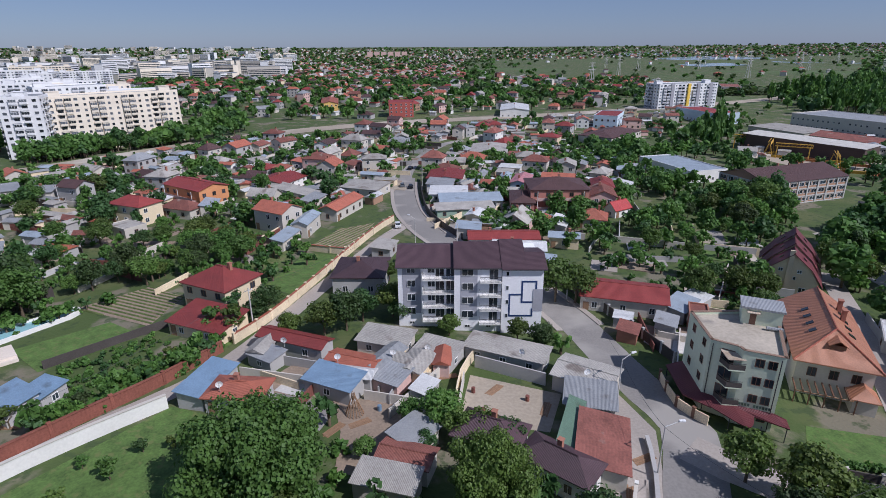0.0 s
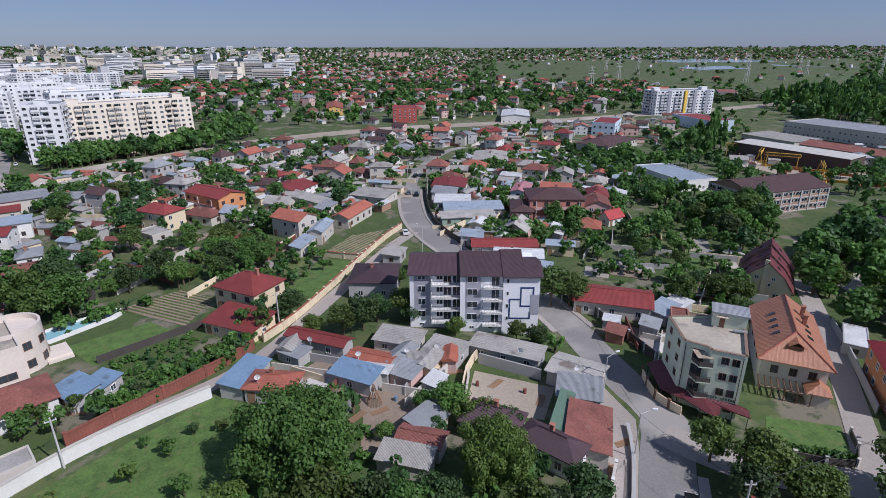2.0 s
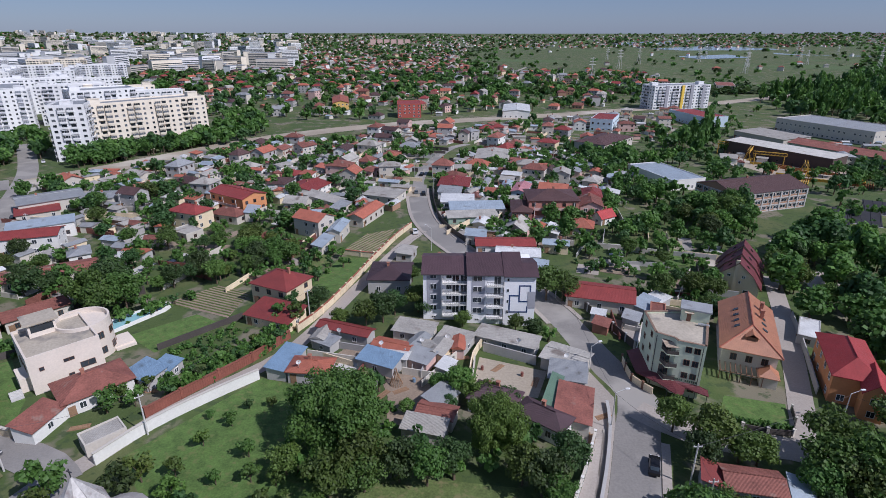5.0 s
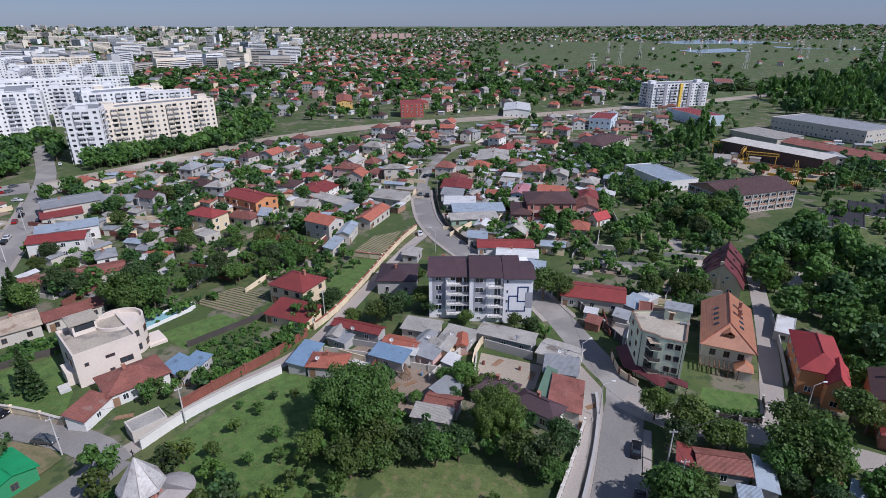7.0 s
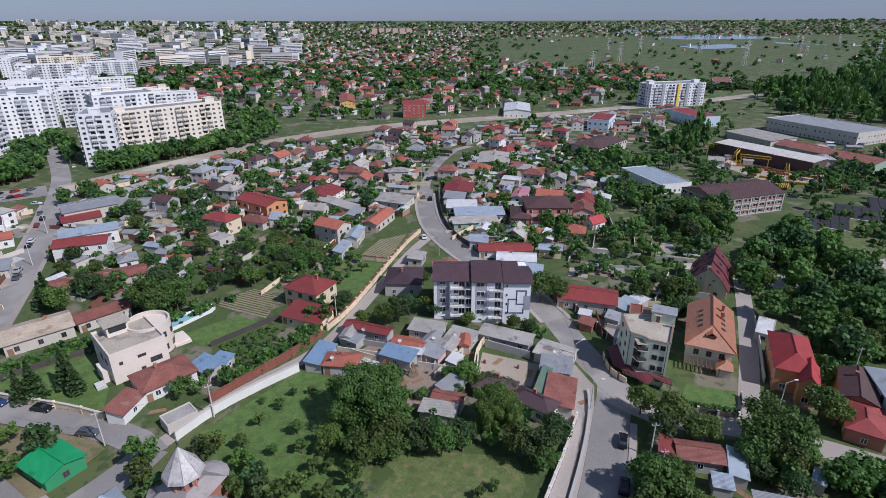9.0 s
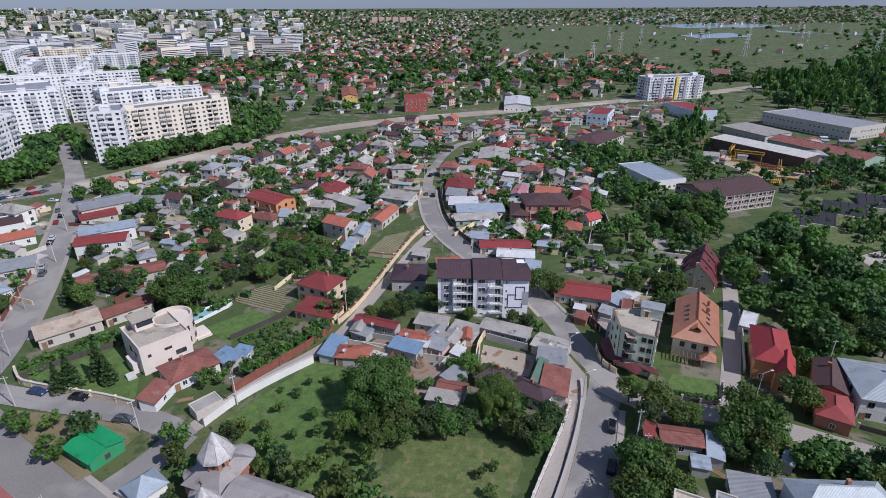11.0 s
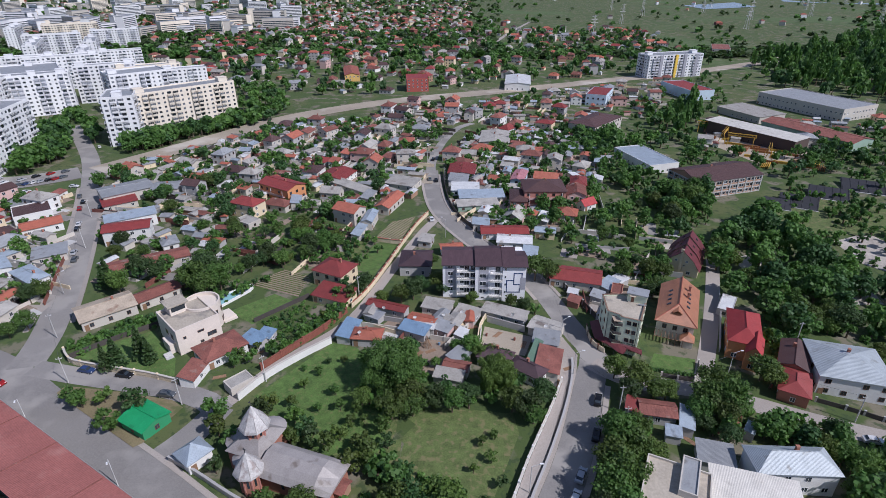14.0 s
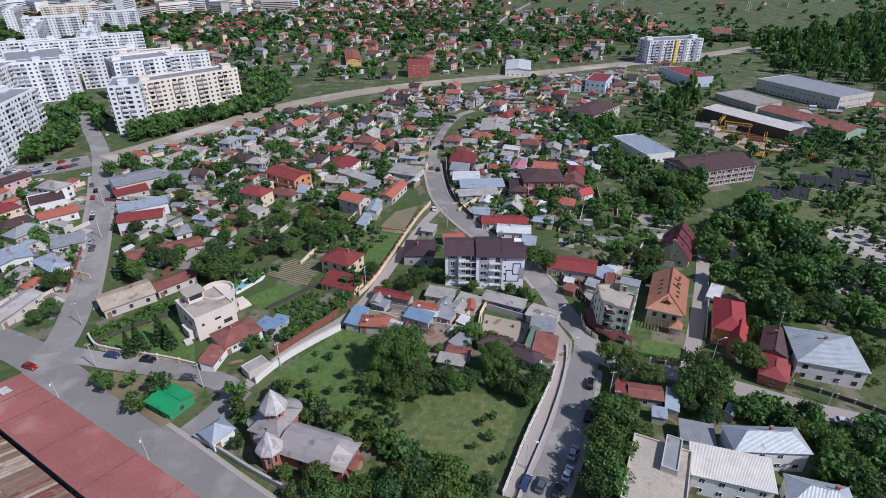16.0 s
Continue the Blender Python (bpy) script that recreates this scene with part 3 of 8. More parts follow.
def tree(x, y, s=1.0, kind="broad", leaf=None, sz=None):
    """A tree; past the nearest 300 they go into one mass of crowns."""
    if NEAR[0] >= 300 or y > 185 or x > 120 or x < -150:
        MANY.append((x, y, s, kind))
        return None
    NEAR[0] += 1
    rnd = random.Random(int(x * 13.7) * 7919 + int(y * 11.3))
    leaf = leaf or ("leaf_dark" if kind == "fir" else rnd.choice(("leaf", "leaf", "leaf_dark", "leaf_light")))
    key = (kind, rnd.randrange(3), leaf)
    m = pose(x, y, zg(x, y), 0, 0, rnd.uniform(0, 360)) @ Matrix.Diagonal((s, s, (sz or s) * rnd.uniform(0.88, 1.12), 1))
    if key not in TREES:
        root, me = tree_proto(kind, hash(kind[0]) % 1 + key[1] * 17 + len(kind))
        me.materials.append(MATS[leaf])
        crown = new("crown", me)
        crown.parent = root
        words = {"broad": "broad leafy deciduous tree", "small": "small young fruit tree", "tall": "tall slender leafy tree", "fir": "dark green conical conifer", "far": "leafy garden tree", "bush": "low green garden bush", "walnut": "huge spreading walnut tree"}[kind]
        tagged(root, words + {"leaf": "", "leaf_dark": ", dark green", "leaf_light": ", fresh light green"}[leaf if kind != "fir" else "leaf"] + " standing among the gardens", "bush" if kind == "bush" else "tree", "trees in the gardens")
        if kind == "bush":
            root.name = "bush"
        root.matrix_basis = m
        TREES[key] = root
        return root
    t = copy_thing(TREES[key], Matrix.Identity(4))
    t.matrix_basis = m
    return t


def tree_mass():
    """All trees further out, as one mesh of crowns and stems."""
    protos = {}
    V, Q, M = [], [], []
    base = 0
    rnd = np.random.RandomState(5)
    for x, y, s, kind in MANY:
        low = kind if kind in ("fir", "small", "bush", "town", "mid") else ("far", "tall_far")[kind == "tall"]
        if low == "far" and y > 290:
            low = "town"
        elif low == "far" and y < 190 and s > 0.85:
            low = "mid"
        key = (low, rnd.randint(3))
        if key not in protos:
            root, me = tree_proto({"tall_far": "far", "small": "small_far"}.get(low, low), 40 + key[1])
            for o in root.children:
                bpy.data.objects.remove(o)
            bpy.data.objects.remove(root)
            v = np.empty(len(me.vertices) * 3, np.float32)
            me.vertices.foreach_get("co", v)
            v = v.reshape(-1, 3)
            if low == "tall_far":
                v = v * (0.75, 0.75, 1.7)
            tr = np.array([(dx * (0.2 - 0.02 * z) * (0.3 if low == "bush" else 1), dy * (0.2 - 0.02 * z) * (0.3 if low == "bush" else 1), z) for z in (-0.6, {"bush": 0.5, "small": 1.6}.get(low, 3.6)) for dx, dy in ((-1, -1), (1, -1), (1, 1), (-1, 1))], np.float32)
            q = np.arange(len(v), dtype=np.int32).reshape(-1, 4)
            n = len(v)
            stem = np.array([(n + k, n + (k + 1) % 4, n + 4 + (k + 1) % 4, n + 4 + k) for k in range(4)], np.int32)
            protos[key] = (np.vstack([v, tr]), np.vstack([q, stem]), len(q))
            bpy.data.meshes.remove(me)
        v, q, nq = protos[key]
        a = rnd.rand() * 6.28
        c, n = np.cos(a) * s, np.sin(a) * s
        w = np.stack([v[:, 0] * c - v[:, 1] * n + x, v[:, 0] * n + v[:, 1] * c + y, v[:, 2] * s * (0.85 + 0.35 * rnd.rand()) + zg(x, y)], 1)
        V.append(w)
        Q.append(q + base)
        m = np.full(len(q), rnd.choice(4, p=(0.45, 0.25, 0.2, 0.1)) if low != "fir" else 1, np.int32)
        m[m == 3] = 0
        m[nq:] = 3
        M.append(m)
        base += len(w)
    V, Q, M = np.vstack(V), np.vstack(Q), np.concatenate(M)
    me = bpy.data.meshes.new("tree_mass")
    me.vertices.add(len(V))
    me.vertices.foreach_set("co", V.astype(np.float32).ravel())
    me.loops.add(Q.size)
    me.loops.foreach_set("vertex_index", Q.ravel())
    me.polygons.add(len(Q))
    me.polygons.foreach_set("loop_start", np.arange(0, Q.size, 4, dtype=np.int32))
    me.polygons.foreach_set("material_index", M)
    for m in ("leaf", "leaf_dark", "leaf_light", "bark"):
        me.materials.append(MATS[m])
    me.update(calc_edges=True)
    tagged(new("garden_trees", me), "many leafy trees and shrubs of gardens and waste land", "trees", kind="stuff")

# ---- land ----
def land():
    bm = bmesh.new()
    xs = [-4600, -3800, -3000, -2400, -1700, -1000, -600, -400, -250, -150, -80, -40, -20, -10, 0, 20, 40, 80, 120, 125, 200, 300, 450, 700, 1100, 1700, 2400, 3000, 3800, 4600]
    ys = [-400, -150, -60, -20, -10, 0, 20, 40, 80, 120, 160, 200, 250, 300, 335, 340, 345, 450, 600, 800, 1100, 1600, 2200, 2500, 2900, 3400, 4000, 4900]
    g = [[bm.verts.new((x, y, zg(x, y))) for x in xs] for y in ys]
    for j in range(len(ys) - 1):
        for i in range(len(xs) - 1):
            bm.faces.new((g[j][i], g[j][i + 1], g[j + 1][i + 1], g[j + 1][i]))
    tagged(part("ground", bm, "ground_cover"), "green and brown land of gardens and fields", "ground", kind="structure")


land()

# ---- the white block with balconies ----
def main_block(x, y, rot):
    root = thing("apartment_building", x, y, rot, label="white and grey four-storey apartment building with balconies and a dark roof", category="apartment building")
    FOOT.append((x + 14, y + 6, 15))
    root.scale = (0.955, 1, 1)
    H = 11.9
    for x0, x1, y0, y1, hh in ((0.3, 10.9, 0.5, 12, 0), (10.9, 19.7, -0.9, 12, 0.5), (19.7, 27.3, -1.4, 11.5, 0.5)):
        part("wall", boxes((x0, x1, y0, y1, -1.5, H + hh - 0.2)), "wall_main", root)
    for x0, x1, y0, yr, z0, zr, yb in ((-0.1, 11.1, -0.2, 6.2, H, H + 2.0, 12.6), (10.8, 19.9, -1.5, 6.0, H + 0.35, H + 2.7, 12.6), (19.6, 24.2, -2.0, 6.4, H + 0.3, H + 3.0, 12), (24.2, 27.9, -2.0, 2.6, H + 0.3, H + 1.8, 9)):
        bm = bmesh.new()
        slab(bm, [(x0, y0, z0), (x1, y0, z0), (x1, yr, zr), (x0, yr, zr)], 0.2)
        slab(bm, [(x1, yb, z0), (x0, yb, z0), (x0, yr, zr), (x1, yr, zr)], 0.2)
        part("roof", bm, "purple", root, "dark plum sheet roof")
        part("gable_wall", boxes((x0 + 0.4, x1 - 0.4, yr - 2.2, yr + 2.2, H - 0.3, zr - 0.95)), "wall_main", root)
        part("gutter", tube(bmesh.new(), (x0, y0 - 0.05, z0 - 0.14), (x1, y0 - 0.05, z0 - 0.14), 0.09, n=6), "dark_metal", root)
    fl = [1.55 + 2.72 * k for k in range(4)]
    part("plaster_panel", boxes((1.2, 4.6, 0.46, 0.5, 2.6, H - 0.4)), "wall_maingrey", root, "grey plaster panel")
    part("plaster_panel", boxes((12.0, 15.2, -0.94, -0.9, 2.6, H)), "wall_maingrey", root, "grey plaster panel")
    for z in fl:
        put_window(root, 2.8, 0.44, z + 0.85, 0, 1.6, 1.4)
        put_window(root, 6.6, 0.5, z + 0.85, 0, 1.4, 1.4)
        put_window(root, 13.4, -0.96, z + 0.85, 0, 2.2, 1.4)
        put_window(root, 20.7, -1.4, z + 1.0, 0, 0.6, 0.9)
        for wx, wy in ((7.6, 0.5), (9.6, 0.5), (17.6, -0.9)):
            put_window(root, wx + 0.6, wy, z + 0.12, 0, 1.7, 2.2)
        for x0, x1, y0, front in ((5.0, 9.6, 0.5, -0.9), (9.6, 10.85, 0.5, -0.7), (15.6, 19.6, -0.9, -2.1)):
            floor_plate = part("balcony_slab", boxes((x0, x1, front, y0, z - 0.16, z)), "wall_white", root)
            bm = boxes((x0, x1, front, front + 0.05, z + 1.0, z + 1.06), (x0, x0 + 0.05, front, y0, z + 1.0, z + 1.06))
            n = int((x1 - x0) / 0.16)
            for k in range(n + 1):
                u = x0 + (x1 - x0 - 0.03) * k / n
                box(bm, u, u + 0.03, front + 0.01, front + 0.04, z, z + 1.0)
            part("railing", bm, "dark_metal", floor_plate, "dark metal railing")["kind"] = "stuff"
        part("side_screen", boxes((4.86, 5.0, -0.9, 0.5, z - 0.2, z + 1.1)), "wall_white", root)
    for wx in (2.8, 13.4, 17.4, 21.4):
        put_window(root, wx, 0.5 if wx < 10 else (-0.9 if wx < 19 else -1.4), 0.35, 0, 1.0, 0.6)
    yf = -1.4
    for k, (x0, x1, z0, z1) in enumerate(((23.3, 26.2, 5.5, 9.8), (21.0, 25.6, 2.8, 7.3))):
        e = 0.32
        part("trim_line", boxes((x0, x1, yf - 0.05, yf, z1 - e, z1), (x0, x1, yf - 0.05, yf, z0, z0 + e), (x0, x0 + e, yf - 0.05, yf, z0 + e, z1 - e), (x1 - e, x1, yf - 0.05, yf, z0 + e, z1 - e)) if k == 0 else boxes((x0, x1 - 2.0, yf - 0.05, yf, z1 - e, z1), (x0, x1, yf - 0.05, yf, z0, z0 + e), (x0, x0 + e, yf - 0.05, yf, z0 + e, z1 - e), (x1 - e, x1, yf - 0.05, yf, z0 + e, 4.4)), "car_blue", root, "dark blue painted facade line")
    part("plaster_panel", boxes((25.5, 27.32, yf - 0.07, yf, 3.9, 8.2)), "wall_maingrey", root, "grey facade panel")
    for k in range(4):
        for wy in (2, 5.5, 9):
            put_window(root, 27.3, wy, fl[k] + 0.85, 90, 1.3, 1.4)
            put_window(root, 0.3, wy, fl[k] + 0.85, 270, 1.3, 1.4)
    part("downpipe", tube(bmesh.new(), (19.65, -1.5, 0), (19.65, -1.5, H), 0.06, n=6), "dark_metal", root)
    return root


# ---- green four-storey house ----
def green_block(x, y):
    root = thing("apartment_building", x, y, label="pale green four-storey building with a flat roof and corner balconies", category="apartment building")
    FOOT.append((x, y, 9))
    H = 11.2
    pts = [(-6.4, -1.4), (-3.6, -3.4), (-3.4, -4.4), (1.1, -6.5), (7.7, 7.2), (-5.6, 7.0)]
    bm = bmesh.new()
    lo, hi = [bm.verts.new((*p, -1.5)) for p in pts], [bm.verts.new((*p, H)) for p in pts]
    bm.faces.new(hi)
    bm.faces.new(lo[::-1])
    for i in range(6):
        j = (i + 1) % 6
        bm.faces.new((lo[i], lo[j], hi[j], hi[i]))
    part("wall", bm, "wall_lime", root)
    up = Vector((0, 0, H + 0.45))
    for i in range(6):
        p, q = Vector((*pts[i], 0)), Vector((*pts[(i + 1) % 6], 0))
        d = (q - p).normalized()
        n = Vector((-d.y, d.x, 0)) * 0.3
        bm = bmesh.new()
        slab(bm, [p + up, q + up, q + n + up, p + n + up], 0.45)
        part("parapet", bm, "wall_lime", root)
        bm = bmesh.new()
        e = Vector((0, 0, 0.08))
        slab(bm, [p - n * 0.3 + up + e, q - n * 0.3 + up + e, q + n * 1.2 + up + e, p + n * 1.2 + up + e], 0.08)
        part("coping", bm, "tile", root, "brown-grey parapet coping")
    bm = bmesh.new()
    bm.faces.new([bm.verts.new((p[0] * 0.95, p[1] * 0.95, H + 0.06)) for p in pts])
    part("roof", bm, "concrete_roof", root, "dusty flat roof")
    turn = pose(3.6, 4.6, 0, 0, 0, -25)
    for nm, q, m in (("stair_head", (-2.6, 2.6, -1.8, 1.8, H + 0.06, H + 2.5), "wall_lime"), ("stair_head_roof", (-2.85, 2.85, -2.05, 2.05, H + 2.5, H + 2.8), "grey"), ("roof_hatch", (-1.5, -0.7, -1.87, -1.8, H + 0.1, H + 2.0), "frame_brown"), ("hatch_canopy", (-2.0, -0.3, -2.6, -1.8, H + 2.1, H + 2.2), "asb2")):
        part(nm, boxes(q), m, root).matrix_basis = turn
    part("ventilation_unit", tube(bmesh.new(), (3.0, 1.7, H + 0.4), (4.9, 0.9, H + 0.4), 0.28), "grey", root)
    for f in range(4):
        z = 0.4 + 2.75 * f
        for i, us in ((2, (0.42, 0.72)), (3, (0.2, 0.5, 0.8)), (4, (0.2, 0.5, 0.8)), (5, (0.3, 0.78))):
            p, q = Vector(pts[i]), Vector(pts[(i + 1) % 6])
            ang = math.degrees(math.atan2(q.y - p.y, q.x - p.x))
            for u in us:
                c = p.lerp(q, u)
                put_window(root, c.x, c.y, z + 0.9, ang, 1.1, 1.25, "frame_brown")
        if f:
            bm = bmesh.new()
            slab(bm, [(-5.2, -2.3, z), (-4.9, -4.3, z), (-2.9, -4.7, z), (-3.5, -3.4, z)], 0.2)
            floor_plate = part("balcony_slab", bm, "wall_lime", root)
            bm = bmesh.new()
            for p, q in (((-5.2, -2.3), (-4.9, -4.3)), ((-4.9, -4.3), (-2.9, -4.7))):
                slab(bm, [(*p, z + 0.75), (*q, z + 0.75), (q[0] + 0.05, q[1] + 0.08, z + 0.75), (p[0] + 0.05, p[1] + 0.08, z + 0.75)], 0.75)
                tube(bm, (*p, z + 1.0), (*q, z + 1.0), 0.04, n=5)
            part("railing", bm, "dark_fence", floor_plate, "dark glazed railing")
            put_window(root, -4.5, -2.76, z + 0.05, -35.5, 1.7, 2.1, "frame_brown")
    bm = bmesh.new()
    slab(bm, [(-5.4, -2.1, H - 0.5), (-5.3, -4.4, H - 0.9), (-3.0, -4.8, H - 0.9), (-3.5, -3.4, H - 0.5)], 0.1)
    part("balcony_canopy", bm, "asb2", root, "pale canopy over the top balcony")
    for px, py in ((-6.15, -1.7), (0.6, -6.4)):
        part("downpipe", tube(bmesh.new(), (px, py, 0), (px, py, H), 0.07, n=6), "dark_metal", root)
    bm = bmesh.new()
    rim = [(-4.9 + 0.25 * k, -6.2 - 2.2 * math.sin(k * 0.22)) for k in range(0, 15)] + [(1.9, -9.0), (2.6, -7.0)]
    slab(bm, [(px, py, 2.5) for px, py in rim] + [(1.1, -6.5, 3.1), (-3.4, -4.4, 3.1), (-3.6, -3.4, 3.1), (-6.4, -1.4, 3.1), (-6.3, -4.0, 2.6)], 0.14)
    part("awning", bm, "maroon", root, "dark red curved entrance awning")
    bm = bmesh.new()
    slab(bm, [(-8.2, 6.8, 2.4), (-8.8, -1.0, 2.4), (-6.2, -4.2, 2.5), (-6.4, -1.4, 3.0), (-5.6, 7.0, 3.0)], 0.14)
    part("awning", bm, "maroon", root, "dark red lean-to roof along the side")
    for px, py in ((-4.7, -6.4), (-3.2, -7.8), (-1.4, -8.2), (1.7, -8.7), (-8.5, -0.9), (-8.0, 6.5)):
        part("awning_post", tube(bmesh.new(), (px, py, -1), (px, py, 2.4), 0.07, n=6), "dark_metal", root)
    bm = boxes(*[(-1.9 + 0.36 * k, -1.64 + 0.36 * k, -0.06, 0.0, 3.35, 3.75) for k in range(11) if k != 4])
    part("sign", bm, "green", root, "row of dark green sign bars").matrix_basis = pose(-1.15, -5.45, 0, 0, 0, -25)
    return root


# ---- orange tiled house ----
def orange_house(x, y, rot, w, d, h, rise):
    root = thing("house", x, y, rot, label="large brown house with a copper-orange tiled roof and a timber pergola", category="house")
    FOOT.append((x, y, d / 2))
    a, b = w / 2, d / 2
    part("wall", boxes((-a + 0.7, a - 0.7, -b + 1.0, b - 0.5, -1.5, h - 0.1)), "wall_pale", root)
    z = h + rise
    for name, pts in (("roof", [(-a, b, h), (-a, -b, h), (0, -b + 5.2, z), (0, b, z)]), ("roof", [(a, -b, h), (a, b, h), (0, b, z), (0, -b + 5.2, z)]), ("roof", [(-a, -b, h), (a, -b, h), (0, -b + 5.2, z)])):
        bm = bmesh.new()
        slab(bm, pts, 0.18)
        part(name, bm, "copper", root, "copper-orange tiled roof slope")
    bm = bmesh.new()
    slab(bm, [(-a + 0.7, b - 0.5, h - 0.1), (a - 0.7, b - 0.5, h - 0.1), (0, b - 0.5, z - 0.4)], 0.2)
    v = [bm.verts.new(p) for p in ((-a + 0.7, b - 0.5, h - 0.2), (a - 0.7, b - 0.5, h - 0.2), (0, b - 0.5, z - 0.3))]
    bm.faces.new(v)
    part("gable_wall", bm, "wall_pale", root)
    for p, q in (((-a, -b, h), (0, -b + 5.2, z)), ((a, -b, h), (0, -b + 5.2, z)), ((0, -b + 5.2, z), (0, b, z))):
        part("ridge_cap", tube(bmesh.new(), (p[0], p[1], p[2] + 0.05), (q[0], q[1], q[2] + 0.05), 0.14, n=6), "orange", root)
    bm = bmesh.new()
    slab(bm, [(-1.3, -b + 2.0, h + rise * 0.62), (0, -b + 2.0, h + rise * 0.86), (0, -b + 4.6, h + rise * 0.86), (-1.3, -b + 4.6, h + rise * 0.62)], 0.12)
    slab(bm, [(0, -b + 2.0, h + rise * 0.86), (1.3, -b + 2.0, h + rise * 0.62), (1.3, -b + 4.6, h + rise * 0.62), (0, -b + 4.6, h + rise * 0.86)], 0.12)
    part("dormer_roof", bm, "copper", root)
    part("dormer", boxes((-1.0, 1.0, -b + 2.3, -b + 4.6, h + 0.3 * rise, h + rise * 0.62)), "frame_brown", root)
    for s in (-1, 1):
        for k in range(4):
            t = 0.55
            yy = -b + 7 + k * 2.6
            bm = boxes((-0.55, 0.55, -0.4, 0.4, 0.0, 0.14))
            o = part("skylight", bm, "glass", root)
            o.matrix_basis = pose(s * a * (1 - t), yy, h + rise * t + 0.02, 0, s * math.degrees(math.atan2(rise, a)), 0)
    for cx, cy in ((2.2, 1.0), (2.4, 5.0)):
        part("chimney", boxes((cx - 0.3, cx + 0.3, cy - 0.4, cy + 0.4, h, z + 0.4), (cx - 0.4, cx + 0.4, cy - 0.5, cy + 0.5, z + 0.4, z + 0.55)), "wall_brick", root)
    for k in range(3):
        put_window(root, -2.8 + 2.8 * k, -b + 1.0, 3.5, 0, 1.2, 1.5, "frame_brown")
        for s in (90, 270):
            put_window(root, (a - 0.7) * (1 if s == 90 else -1), -5 + 4.5 * k, 3.3, s, 1.3, 1.4, "frame_brown")
    # porch wing with its own little roof, pergola and terrace
    part("porch_wall", boxes((a - 3.4, a - 0.4, -b - 1.8, -b + 1.0, -1.5, 2.7)), "wall_pale", root)
    bm = bmesh.new()
    slab(bm, [(a - 3.8, -b - 2.2, 2.7), (a - 0.1, -b - 2.2, 2.7), (a - 1.95, -b - 0.6, 4.0)], 0.14)
    slab(bm, [(a - 0.1, -b - 2.2, 2.7), (a - 0.1, -b + 1.2, 2.7), (a - 1.95, -b + 1.2, 4.0), (a - 1.95, -b - 0.6, 4.0)], 0.14)
    slab(bm, [(a - 3.8, -b + 1.2, 2.7), (a - 3.8, -b - 2.2, 2.7), (a - 1.95, -b - 0.6, 4.0), (a - 1.95, -b + 1.2, 4.0)], 0.14)
    part("porch_roof", bm, "copper", root)
    part("terrace", boxes((-a + 0.2, a, -b - 4.6, -b + 1.0, -1.0, 0.12)), "concrete", root, "pale paved terrace")
    for k in range(9):
        u = -a + 0.6 + k * 0.95
        part("pergola_beam", boxes((u, u + 0.14, -b - 2.4, -b + 1.0, 2.5, 2.75)), "frame_brown", root)
    for k in range(5):
        u = -a + 0.6 + k * 1.9
        part("pergola_post", boxes((u, u + 0.14, -b - 2.3, -b - 2.16, 0.12, 2.5)), "frame_brown", root)
    part("pergola_rail", boxes((-a + 0.5, a - 3.4, -b - 2.32, -b - 2.16, 2.38, 2.5)), "wood", root)
    return root


# ---- stepped maroon row ----
def stepped_house(x, y, rot, w, d):
    root = thing("house", x, y, rot, label="cream row house with three stepped maroon steep roofs", category="house")
    FOOT.append((x, y, d / 2))
    n = 3
    for k in range(n):
        y0, y1 = -d / 2 + k * d / n, -d / 2 + (k + 1) * d / n
        h, z = 3.0 + 0.5 * k, 9.6 + 0.7 * k
        a = w / 2
        bm = bmesh.new()
        for yy in (y0 + 0.5, y1):
            bm.faces.new([bm.verts.new(p) for p in ((-a + 0.6, yy, -1.5), (a - 0.6, yy, -1.5), (a - 0.6, yy, h), (a * 0.58, yy, h + 3.2), (0, yy, z - 0.3), (-a * 0.58, yy, h + 3.2), (-a + 0.6, yy, h))])
        vs = list(bm.verts)
        for i in range(7):
            j = (i + 1) % 7
            bm.faces.new((vs[i], vs[j], vs[7 + j], vs[7 + i]))
        part("wall", bm, "wall_cream", root)
        for s in (-1, 1):
            bm = bmesh.new()
            slab(bm, [(s * a, y0, h - 0.2), (s * a * 0.6, y0, h + 3.4), (s * a * 0.6, y1, h + 3.4), (s * a, y1, h - 0.2)][::s], 0.16)
            slab(bm, [(s * a * 0.6, y0, h + 3.4), (0, y0, z), (0, y1, z), (s * a * 0.6, y1, h + 3.4)][::s], 0.16)
            part("roof", bm, "maroon", root, "maroon tiled roof")
            o = part("skylight", boxes((-0.5, 0.5, -0.35, 0.35, 0, 0.12)), "glass", root)
            o.matrix_basis = pose(s * a * 0.35, (y0 + y1) / 2, h + 3.4 + (z - h - 3.4) * 0.42 + 0.02, 0, s * 50, 0)
        part("verge", tube(bmesh.new(), (0, y0 - 0.05, z + 0.05), (0, y1, z + 0.05), 0.14, n=6), "maroon", root)
    part("chimney", boxes((-0.9, 0.1, -d / 2 + 0.1, -d / 2 + 0.5, -1, 10.2)), "wall_cream", root)
    for wx, wz, ww in ((-3.2, 0.9, 1.3), (2.6, 0.9, 1.3), (-2.0, 5.2, 0.9), (1.5, 5.2, 0.9), (0.8, 3.6, 0.6)):
        put_window(root, wx, -d / 2 + 0.5, wz, 0, ww, 1.2 if ww > 1 else 0.8)
    return root


mat("maroon", (0.13, 0.03, 0.035), 0.6, 0, 5, 0.5, 0.25, 0.15, 0.1, 0.8)


